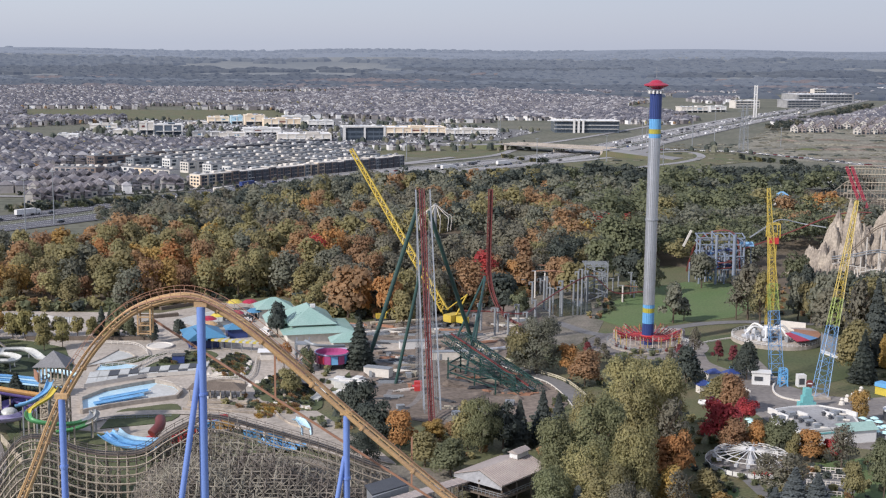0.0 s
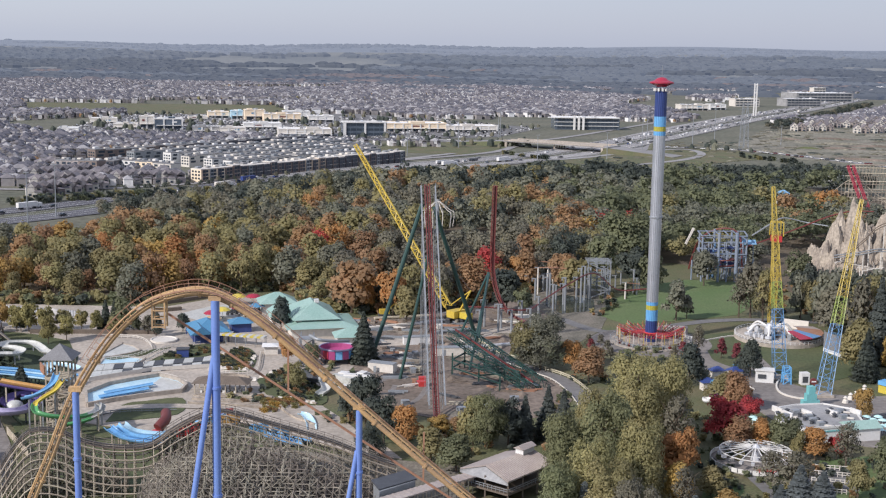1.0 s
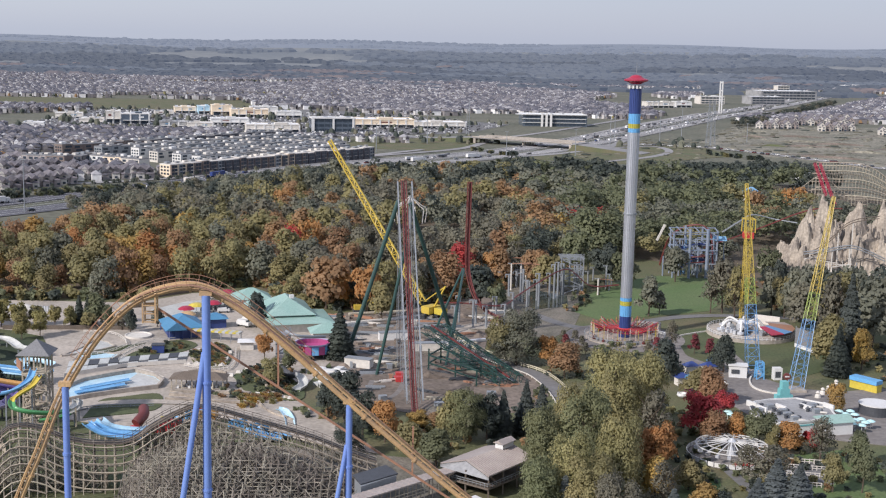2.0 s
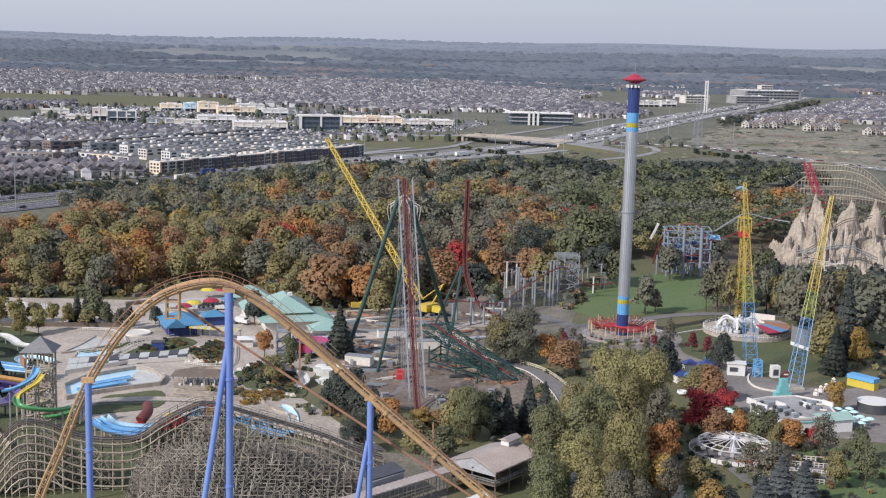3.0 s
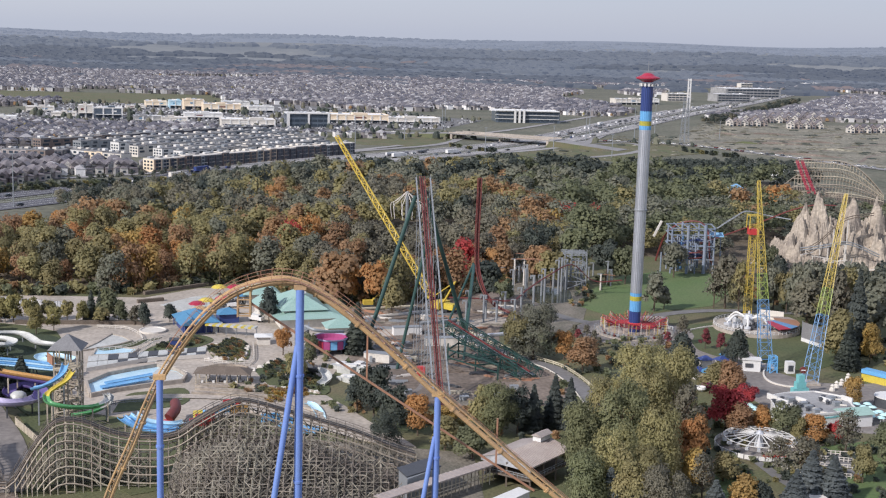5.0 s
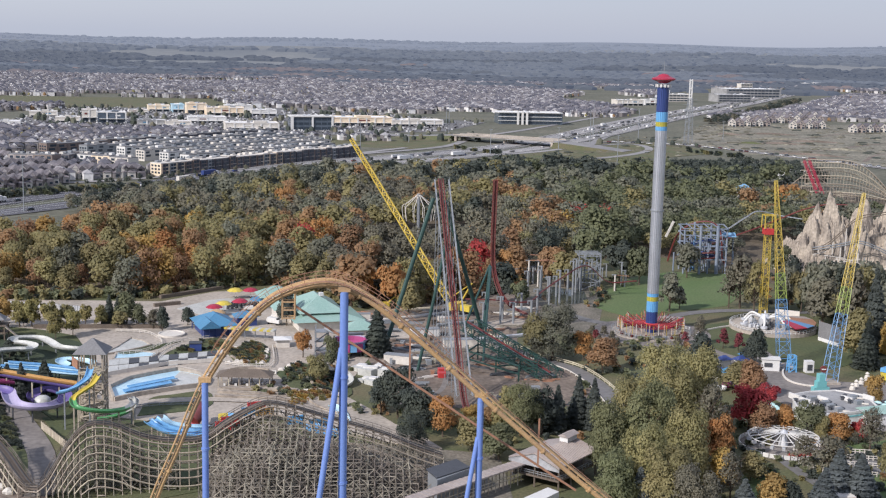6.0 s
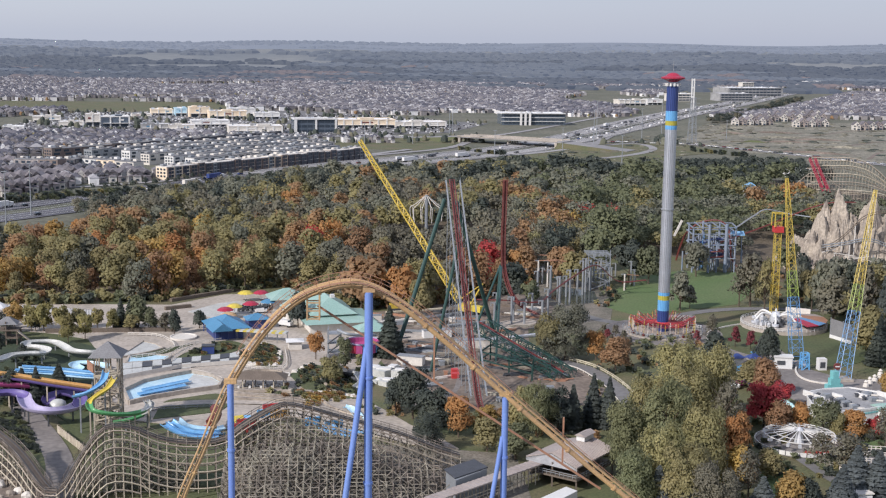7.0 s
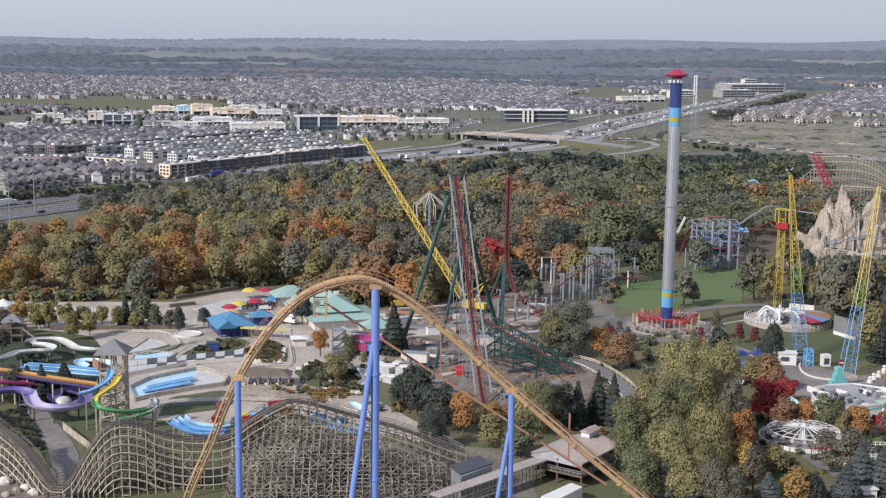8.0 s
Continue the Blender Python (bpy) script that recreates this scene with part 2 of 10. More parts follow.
LEAF = {
    "green": leaf("leaf_green", (0.225, 0.245, 0.11), (0.175, 0.195, 0.09)),
    "dark": leaf("leaf_dark_green", (0.125, 0.145, 0.085), (0.092, 0.112, 0.07)),
    "olive": leaf("leaf_olive", (0.365, 0.325, 0.13), (0.28, 0.265, 0.11)),
    "gold_green": leaf("leaf_gold_green", (0.37, 0.33, 0.11), (0.30, 0.29, 0.10)),
    "willow_green": leaf("leaf_willow_green", (0.275, 0.29, 0.125), (0.215, 0.24, 0.105)),
    "sage": leaf("leaf_sage", (0.27, 0.275, 0.175), (0.21, 0.225, 0.14)),
    "willow": leaf("leaf_willow", (0.40, 0.365, 0.15), (0.315, 0.305, 0.12)),
    "yellow": leaf("leaf_yellow", (0.56, 0.39, 0.10), (0.42, 0.30, 0.095)),
    "orange": leaf("leaf_orange", (0.54, 0.29, 0.088), (0.44, 0.258, 0.088)),
    "rust": leaf("leaf_rust", (0.43, 0.275, 0.122), (0.36, 0.243, 0.112)),
    "red": leaf("leaf_red", (0.60, 0.115, 0.07), (0.44, 0.09, 0.06)),
    "maroon": leaf("leaf_maroon", (0.33, 0.10, 0.075), (0.25, 0.075, 0.06)),
    "bare": leaf("leaf_sparse_grey", (0.262, 0.25, 0.15), (0.21, 0.205, 0.13)),
    "spruce": leaf("needle_dark", (0.135, 0.155, 0.105), (0.10, 0.12, 0.085)),
    "blue_spruce": leaf("needle_blue", (0.20, 0.23, 0.19), (0.145, 0.17, 0.145)),
}


def backdrop(name, colour, second, haze_light, scale, fine):
    """Surface of the far backdrop; its emission paints in the bluish haze of the air."""
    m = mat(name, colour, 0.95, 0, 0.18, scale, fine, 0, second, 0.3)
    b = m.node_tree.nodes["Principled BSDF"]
    b.inputs["Emission Color"].default_value = (*haze_light, 1)
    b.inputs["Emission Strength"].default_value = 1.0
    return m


# painted haze: the emission is stronger on the farther hills, palest on the ridge
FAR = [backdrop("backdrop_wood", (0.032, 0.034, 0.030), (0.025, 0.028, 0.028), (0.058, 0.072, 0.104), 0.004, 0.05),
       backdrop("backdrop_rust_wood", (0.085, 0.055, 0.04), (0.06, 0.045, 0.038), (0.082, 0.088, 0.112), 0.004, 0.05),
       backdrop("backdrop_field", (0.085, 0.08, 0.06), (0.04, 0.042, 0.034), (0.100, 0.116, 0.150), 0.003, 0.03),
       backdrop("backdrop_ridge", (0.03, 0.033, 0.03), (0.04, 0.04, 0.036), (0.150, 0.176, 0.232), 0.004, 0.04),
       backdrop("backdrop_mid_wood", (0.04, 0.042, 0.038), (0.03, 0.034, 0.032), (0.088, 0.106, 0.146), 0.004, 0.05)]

# ---- mesh helpers ----


class Geo:
    """Collects the corners and faces of one mesh."""

    def __init__(self):
        self.v, self.f = [], []

    def add(self, verts, faces):
        k = len(self.v)
        self.v += [tuple(p) for p in verts]
        self.f += [tuple(i + k for i in q) for q in faces]
        return self

    def box(self, c, s, turn=0.0):
        x, y, z = (q / 2 for q in s)
        co, si = math.cos(turn), math.sin(turn)
        pts = [(c[0] + a * x * co - b * y * si, c[1] + a * x * si + b * y * co, c[2] + d * z)
               for d in (-1, 1) for a, b in ((-1, -1), (1, -1), (1, 1), (-1, 1))]
        return self.add(pts, [(3, 2, 1, 0), (4, 5, 6, 7), (0, 1, 5, 4), (1, 2, 6, 5), (2, 3, 7, 6), (3, 0, 4, 7)])

    def beam(self, p, q, w, h=None):
        """A square bar from p to q."""
        p, q, h = Vector(p), Vector(q), h or w
        d = (q - p).normalized()
        up = Vector((0, 0, 1)) if abs(d.z) < 0.95 else Vector((0, 1, 0))
        a = d.cross(up).normalized()
        b = a.cross(d)
        pts = [e + a * i * w / 2 + b * j * h / 2 for e in (p, q) for i, j in ((-1, -1), (1, -1), (1, 1), (-1, 1))]
        return self.add(pts, [(0, 1, 2, 3), (7, 6, 5, 4), (4, 5, 1, 0), (5, 6, 2, 1), (6, 7, 3, 2), (7, 4, 0, 3)])

    def tube(self, pts, r, n=8, caps=True):
        """A round pipe along pts; r: one radius or one for each point."""
        pts = [Vector(p) for p in pts]
        rs = r if isinstance(r, (list, tuple)) else [r] * len(pts)
        k = len(self.v)
        a = None
        for i, p in enumerate(pts):
            d = (pts[min(i + 1, len(pts) - 1)] - pts[max(i - 1, 0)]).normalized()
            if a is None:
                a = d.cross(Vector((0.13, 1, 0.07)) if abs(d.y) < 0.9 else Vector((1, 0, 0.1))).normalized()
            a = (a - d * a.dot(d)).normalized()
            b = d.cross(a)
            for j in range(n):
                t = 2 * math.pi * j / n
                self.v.append(tuple(p + (a * math.cos(t) + b * math.sin(t)) * rs[i]))
        for i in range(len(pts) - 1):
            for j in range(n):
                o, e = k + i * n, (j + 1) % n
                self.f.append((o + j, o + e, o + n + e, o + n + j))
        if caps:
            self.f.append(tuple(k + j for j in reversed(range(n))))
            self.f.append(tuple(k + (len(pts) - 1) * n + j for j in range(n)))
        return self

    def lathe(self, c, prof, n=24, caps=True):
        """A turned form round the upright line through c; prof: radius and height from below."""
        k = len(self.v)
        for r, z in prof:
            for j in range(n):
                t = 2 * math.pi * j / n
                self.v.append((c[0] + r * math.cos(t), c[1] + r * math.sin(t), c[2] + z))
        for i in range(len(prof) - 1):
            for j in range(n):
                o, e = k + i * n, (j + 1) % n
                self.f.append((o + j, o + e, o + n + e, o + n + j))
        if caps:
            self.f.append(tuple(k + j for j in reversed(range(n))))
            self.f.append(tuple(k + (len(prof) - 1) * n + j for j in range(n)))
        return self

    def prism(self, poly, z0, z1):
        n = len(poly)
        area = sum(poly[i][0] * poly[(i + 1) % n][1] - poly[(i + 1) % n][0] * poly[i][1] for i in range(n))
        poly = poly if area > 0 else poly[::-1]
        pts = [(x, y, z0) for x, y in poly] + [(x, y, z1) for x, y in poly]
        return self.add(pts, [tuple(reversed(range(n))), tuple(range(n, 2 * n))]
                        + [(i, (i + 1) % n, n + (i + 1) % n, n + i) for i in range(n)])

    def strip(self, pts, w, z, thick=0.0):
        """A ribbon of width w along points of the plan, at height z or at the points' own."""
        pts = [Vector(p) for p in pts]
        k = len(self.v)
        for i, p in enumerate(pts):
            d = pts[min(i + 1, len(pts) - 1)] - pts[max(i - 1, 0)]
            s = Vector((-d.y, d.x)).normalized() * w / 2
            h = p.z if len(p) > 2 else z
            self.v += [(p.x - s.x, p.y - s.y, h), (p.x + s.x, p.y + s.y, h)]
        for i in range(len(pts) - 1):
            o = k + 2 * i
            self.f.append((o, o + 2, o + 3, o + 1))
        if thick:
            top = list(range(k, len(self.v)))
            m = len(top)
            self.v += [(self.v[i][0], self.v[i][1], self.v[i][2] - thick) for i in top]
            for i in range(len(pts) - 1):
                o = k + 2 * i
                self.f += [(o + 1 + m, o + 3 + m, o + 2 + m, o + m), (o, o + m, o + 2 + m, o + 2), (o + 1, o + 3, o + 3 + m, o + 1 + m)]
            self.f += [(k, k + 1, k + 1 + m, k + m), (k + m - 2, k + 2 * m - 2, k + 2 * m - 1, k + m - 1)]
        return self

    def hip(self, c, s, h, turn=0.0, over=0.4):
        """A hipped roof of height h on a footprint s centred at c (its eaves)."""
        x, y = s[0] / 2 + over, s[1] / 2 + over
        r = max(x - y, 0) if x >= y else 0
        q = max(y - x, 0) if y > x else 0
        pts = [(-x, -y, 0), (x, -y, 0), (x, y, 0), (-x, y, 0), (-r, -q, h), (r, q, h)]
        co, si = math.cos(turn), math.sin(turn)
        pts = [(c[0] + a * co - b * si, c[1] + a * si + b * co, c[2] + d) for a, b, d in pts]
        side = [(0, 1, 5, 4), (1, 2, 5), (2, 3, 4, 5), (3, 0, 4)] if x >= y else [(0, 1, 4), (1, 2, 5, 4), (2, 3, 5), (3, 0, 4, 5)]
        return self.add(pts, side + [(3, 2, 1, 0)])

    def gable(self, c, s, h, turn=0.0, over=0.5):
        """A gabled roof with its ridge along x."""
        x, y = s[0] / 2 + over, s[1] / 2 + over
        pts = [(-x, -y, 0), (x, -y, 0), (x, y, 0), (-x, y, 0), (-x, 0, h), (x, 0, h)]
        co, si = math.cos(turn), math.sin(turn)
        pts = [(c[0] + a * co - b * si, c[1] + a * si + b * co, c[2] + d) for a, b, d in pts]
        return self.add(pts, [(0, 1, 5, 4), (2, 3, 4, 5), (1, 2, 5), (3, 0, 4), (3, 2, 1, 0)])

    def mesh(self, name, *materials):
        m = bpy.data.meshes.new(name)
        m.from_pydata(self.v, [], self.f)
        for q in materials:
            m.materials.append(q)
        return m


def smooth(ob, angle=40):
    ob.data.polygons.foreach_set("use_smooth", [True] * len(ob.data.polygons))
    ob.data.set_sharp_from_angle(angle=radians(angle))
    return ob


def part(name, geo, material, parent, label=""):
    """One mesh under a thing or under a part, in place."""
    ob = new(name, geo.mesh(name, material))
    ob.parent = parent
    if parent.type == "EMPTY":
        ob.matrix_parent_inverse = Matrix.Translation(-parent.location)
    return tagged(ob, label)


def thing(name, at, label, category, group="", kind=""):
    ob = new(name)
    ob.empty_display_size = 0.5
    ob.location = at
    return tagged(ob, label, category, group, kind)


def solid(name, geo, material, label, category, group="", kind=""):
    """A thing of one mesh."""
    return tagged(new(name, geo.mesh(name, material)), label, category, group, kind)


def quads(name, arr, materials, index=None, normals=None):
    """A mesh of loose four-cornered faces from an array n x 4 x 3; normals: the way each face is shaded, n x 3."""
    n = len(arr)
    m = bpy.data.meshes.new(name)
    m.vertices.add(4 * n)
    m.vertices.foreach_set("co", np.asarray(arr, np.float32).ravel())
    m.loops.add(4 * n)
    m.loops.foreach_set("vertex_index", np.arange(4 * n, dtype=np.int32))
    m.polygons.add(n)
    m.polygons.foreach_set("loop_start", np.arange(0, 4 * n, 4, dtype=np.int32))
    for q in materials:
        m.materials.append(q)
    if index is not None:
        m.polygons.foreach_set("material_index", np.asarray(index, np.int32))
    m.update(calc_edges=True)
    if normals is not None:
        own = m.attributes.new("custom_normal", "FLOAT_VECTOR", "POINT")
        own.data.foreach_set("vector", np.repeat(np.asarray(normals, np.float32), 4, axis=0).ravel())
    return m


def curve(pts, n):
    """A smooth line through points, n steps a span (Catmull-Rom)."""
    P = [Vector(p) for p in pts]
    P = [2 * P[0] - P[1]] + P + [2 * P[-1] - P[-2]]
    out = []
    for i in range(1, len(P) - 2):
        a, b, c, d = P[i - 1 : i + 3]
        for k in range(n):
            t = k / n
            out.append(0.5 * (2 * b + (c - a) * t + (2 * a - 5 * b + 4 * c - d) * t * t + (3 * b - a - 3 * c + d) * t ** 3))
    return out + [P[-2]]


def inside(x, y, poly):
    hit = False
    for i in range(len(poly)):
        (x1, y1), (x2, y2) = poly[i - 1], poly[i]
        if (y1 > y) != (y2 > y) and x < (x2 - x1) * (y - y1) / (y2 - y1) + x1:
            hit = not hit
    return hit


def lattice(geo, base, top, w0, w1, n, bar=0.25, brace=0.16, sides=4):
    """A braced mast of round legs between two points, w0 wide below and w1 above."""
    b, t = Vector(base), Vector(top)
    d = (t - b).normalized()
    a = d.cross(Vector((0, 1, 0))).normalized()
    c = a.cross(d)

    def ring(f):
        p, w = b.lerp(t, f), (w0 + (w1 - w0) * f) / 2
        if sides == 3:
            return [p + a * w * math.cos(q) + c * w * math.sin(q) for q in (0.5, 0.5 + 2.094, 0.5 + 4.189)]
        return [p + a * i * w + c * j * w for i, j in ((-1, -1), (1, -1), (1, 1), (-1, 1))]
    for k in range(n):
        lo, hi = ring(k / n), ring((k + 1) / n)
        for i in range(sides):
            j = (i + 1) % sides
            geo.beam(lo[i], hi[i], bar)
            geo.beam(hi[i], hi[j], brace)
            geo.beam(*((lo[i], hi[j]) if k % 2 else (lo[j], hi[i])), brace)
    return geo



# ---- ground ----


def height(x, y):
    """The far land climbs to a low ridge."""
    s = min(max((y - 3300 + 0.10 * abs(x)) / 1450, 0), 1)
    return 88 * s * s * (3 - 2 * s) * (0.55 + 0.45 * s) + s * (0.013 * max(0, x - 200) + 7 * math.sin(x * 0.0021 + 1.0) + 4 * math.sin(x * 0.0057 + y * 0.002))


g = Geo()
GX, GY = 61, 110
for j in range(GY):
    for i in range(GX):
        x, y = -2400 + 4800 * i / (GX - 1), -600 + 5150 * j / (GY - 1)
        g.v.append((x, y, height(x, y)))
for j in range(GY - 1):
    for i in range(GX - 1):
        o = j * GX + i
        g.f.append((o, o + 1, o + GX + 1, o + GX))
ground = smooth(solid("ground", g, M["farland"], "dull grassy land reaching to low hills", "ground", kind="structure"), 80)
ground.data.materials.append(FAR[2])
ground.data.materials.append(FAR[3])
# far land takes the materials with haze painted in
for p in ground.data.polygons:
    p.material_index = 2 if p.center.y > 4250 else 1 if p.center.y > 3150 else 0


def sheet(name, poly, z, material, label, category, thick=0.3):
    return solid(name, Geo().prism(poly, z - thick, z), material, label, category, kind="structure")


PARK = [(-420, 150), (330, 150), (430, 560), (300, 780), (90, 880), (-60, 860), (-180, 620), (-420, 560)]
sheet("ground_park", PARK, 0.06, M["grass"], "patchy autumn grass of the park", "ground")
FOREST = [(-335, 520), (-169, 486), (-106, 488), (-86, 505), (-66, 520), (-44, 478), (-14, 474), (14, 492), (34, 515), (60, 575), (110, 600), (140, 570),
          (150, 520), (178, 520), (172, 600), (215, 650), (300, 640), (330, 830), (280, 940), (200, 950), (120, 965), (60, 925), (-5, 885), (-62, 885), (-114, 800), (-142, 732), (-162, 675), (-178, 632), (-182, 592), (-215, 575), (-340, 560)]
sheet("ground_forest", FOREST, 0.12, M["forest_floor"], "leaf-strewn brown forest floor", "ground")
PLAZA = [(-185, 482), (-106, 480), (-88, 500), (-60, 505), (-46, 470), (-26, 462), (-27, 395), (-36, 350), (-52, 332), (-72, 322), (-95, 330), (-112, 350), (-150, 345), (-185, 360)]
sheet("pavement_plaza", PLAZA, 0.16, M["concrete"], "pale worn concrete of the water park", "pavement")
sheet("ground_dirt", [(-30, 466), (-27, 393), (-20, 350), (10, 333), (34, 345), (38.8, 360), (35.5, 381), (22, 403), (26, 440), (42, 470), (34, 512), (10, 490)], 0.18, M["dirt"], "churned brown dirt of a building site", "ground")
sheet("lawn_tower", [(61, 477), (68, 505), (88, 540), (109, 556), (136, 552), (130, 510), (114, 482), (90, 471), (70, 461)], 0.17, M["turf"], "smooth mown green lawn", "lawn")
sheet("lawn_swing", [(86, 437), (95, 447), (107, 453), (138, 450), (140, 400), (121, 385), (104, 392), (92, 400), (84, 418)], 0.17, M["lawn"], "mown green lawn beside the swing", "lawn")
SERVICE = [(10, 432), (16, 414), (24, 402.5), (31, 391.5), (37, 383), (40.4, 371.5), (42.3, 359.5), (43, 348), (44, 322)]
road = Geo().strip(curve(SERVICE, 6), 5.6, 0.22)
solid("road_park", road, M["asphalt"], "narrow grey service road with white edges", "road", kind="structure")
path = Geo().strip(curve([(45, 470), (56, 452), (70, 448), (84, 460), (100, 470), (120, 474), (150, 470)], 6), 5, 0.20)
path.strip([(75, 300), (77, 285), (82, 262)], 3, 0.20)
solid("path", path, M["asphalt"], "grey asphalt footpaths of the park", "path", kind="structure")
solid("path_forecourt", Geo().strip(curve([(80, 446), (84, 425), (84, 408), (92, 392), (100, 378), (112, 364), (140, 356), (170, 350)], 6), 13, 0.21), M["forecourt"], "warm grey asphalt forecourt between the rides", "path", kind="structure")
solid("pavement_tower", Geo().lathe((73.3, 434.5, 0.1), [(21, 0), (21, 0.13)], 40), M["forecourt"], "warm grey paving round the swing tower", "pavement", kind="structure")
sheet("ground_gravel", [(24, 440), (48, 432), (58, 452), (64, 478), (68, 512), (60, 540), (36, 520), (28, 480)], 0.14, M["gravel"], "stony ground round the pond", "ground")
sheet("ground_timber", [(-64, 240), (5, 240), (5, 300), (-45, 312), (-62, 296)], 0.13, M["gravel"], "bare stony ground below the timber coaster", "ground")
solid("path_pale", Geo().strip(curve([(-130, 350), (-121, 331), (-107, 300), (-100, 270)], 5), 6.5, 0.27), M["forecourt"], "pale concrete path beside the timber coaster", "path", kind="structure")
solid("path_stony", Geo().strip(curve([(-37.5, 263), (-36.5, 274), (-38, 286), (-37, 296)], 5), 2.6, 0.24), M["stucco"], "pale gravel path under the timber coaster", "path", kind="structure")
sheet("pond", [(46, 480), (60, 486), (62, 508), (50, 518), (40, 500)], 0.19, M["water"], "still dark pond between the rides", "water")
sheet("field", [(300, 1330), (410, 1620), (760, 1660), (1100, 1500), (800, 1050), (430, 1080), (330, 1180)], 0.2, M["dry"], "dry yellow-brown open field", "field")
sheet("ground_verge", [(60, 1120), (190, 1080), (300, 1180), (290, 1300), (190, 1260), (110, 1180)], 0.25, M["grass"], "grassy land between the slip roads", "ground")
sheet("ground_bank", [(-60, 1190), (30, 1170), (70, 1260), (0, 1310), (-60, 1290)], 0.25, M["grass"], "grassy bank beside the highway", "ground")
sheet("parking_mall", [(-420, 1330), (-60, 1330), (60, 1400), (120, 1560), (-120, 1800), (-420, 1700)], 0.22, M["asphalt"], "wide grey asphalt car park of the shops", "car park")
sheet("ground_meadow", [(-560, 1720), (-200, 1740), (-260, 2000), (-640, 1960)], 0.24, M["grass"], "green meadow behind the shops", "ground")

# highway, ramps and overpass
HWY = [(-420, 480), (-300, 655), (-225, 750), (-150, 870), (-60, 1000), (30, 1095), (115, 1200), (205, 1370), (300, 1560), (430, 1830), (610, 2170), (870, 2680), (1150, 3150)]
hw, hw_shade = Geo(), Geo()
for sx, sy in ((-14, 12), (14, -12)):
    lane = curve([(x + sx, y + sy) for x, y in HWY], 6)
    # near stretch takes the dark copy in place of a cloud shadow
    hw_shade.strip(lane[:22], 22, 0.4)
    hw.strip(lane[21:], 22, 0.4)
solid("road_highway", hw_shade, M["shaded_highway"], "near stretch of the wide highway, darkened for cloud shade", "road", kind="structure")
hw.strip(curve([(60, 1105), (120, 1150), (190, 1235), (240, 1270), (246, 1215), (215, 1150), (160, 1090)], 6), 8, 0.45)
hw.strip(curve([(-175, 900), (-60, 1075), (40, 1190), (75, 1285)], 6), 9, 0.45)
hw.strip(curve([(-120, 1395), (0, 1340), (60, 1306)], 4), 16, 0.46)
hw.strip(curve([(172, 1226), (215, 1290), (300, 1262), (370, 1150), (430, 1030)], 6), 12, 0.46)
hw.strip(curve([(190, 1240), (255, 1430), (330, 1600), (470, 1880), (660, 2230)], 6), 9, 0.47)
hw.strip(curve([(150, 1235), (165, 1330), (235, 1500), (330, 1700), (430, 1900)], 6), 9, 0.47)
hw.strip(curve([(60, 1310), (130, 1400), (260, 1660), (350, 1850)], 6), 8, 0.47)
hw.strip(curve([(-420, 870), (-260, 850), (-150, 930), (-30, 1120), (10, 1180)], 6), 8, 0.46)
hw.strip(curve([(-500, 1300), (-250, 1310), (-60, 1325), (40, 1318)], 6), 9, 0.46)
solid("road_highway", hw, M["highway"], "wide grey highway with slip roads", "road", kind="structure")
ln = Geo()
for off in (-24, -17, -11, -4, 4, 11, 17, 24):
    pts = curve(HWY, 6)
    side = []
    for i, p in enumerate(pts):
        d = pts[min(i + 1, len(pts) - 1)] - pts[max(i - 1, 0)]
        side.append(p + Vector((-d.y, d.x)).normalized() * off)
    ln.strip(side, 0.3, 0.5)
solid("road_marking", ln, M["paint_line"], "white painted lane lines of the highway", "road marking", kind="structure")
deck = thing("overpass", (114, 1252, 0), "wide pale concrete overpass across the highway", "bridge")
OA, OB = Vector((68, 1284, 6.0)), Vector((160, 1222, 6.0))
od = (OB - OA).normalized()
on = Vector((-od.y, od.x, 0))
part("deck", Geo().strip([tuple(OA - od * 4), tuple(OA.lerp(OB, 0.5)), tuple(OB + od * 4)], 27, 0, 1.1), M["highway"], deck)
for e in (-13.6, 0.0, 13.6):
    part("parapet", Geo().beam(OA + on * e + Vector((0, 0, 0.4)), OB + on * e + Vector((0, 0, 0.4)), 0.5, 1.0), M["concrete"], deck)
for f in (0.02, 0.5, 0.98):
    p = OA.lerp(OB, f)
    if f == 0.5:
        for e in (-10, -5, 0, 5, 10):
            q = p + on * e
            part("pier", Geo().tube([(q.x, q.y, 0), (q.x, q.y, 5)], 0.8, 10), M["concrete"], deck)
    else:
        part("abutment", Geo().box((p.x, p.y, 2.4), (2.5, 27, 4.8), math.atan2(od.y, od.x)), M["concrete"], deck)
for p, way in ((OA, -1), (OB, 1)):
    far_end = p + od * way * 70
    bank = Geo()
    for q, half, z in ((p + od * way * 1.5, 15, 5.2), (far_end, 12, 0.4)):
        bank.v += [tuple(q - on * (half + 2.2 * z) - Vector((0, 0, q.z + 0.2))), tuple(q - on * half + Vector((0, 0, z - q.z))), tuple(q + on * half + Vector((0, 0, z - q.z))), tuple(q + on * (half + 2.2 * z) - Vector((0, 0, q.z + 0.2)))]
    bank.f += [(0, 4, 5, 1), (1, 5, 6, 2), (2, 6, 7, 3), (0, 1, 2, 3), (7, 6, 5, 4)]
    part("embankment", bank, M["grass"], deck)
    road_on = Geo().strip([tuple(p + od * way * 2 + Vector((0, 0, -0.6))), tuple(p + od * way * 36 + Vector((0, 0, -3.0))), tuple(far_end + Vector((0, 0, -5.3)))], 23, 0, 0.3)
    part("approach_road", road_on, M["highway"], deck)

# ---- trees ----


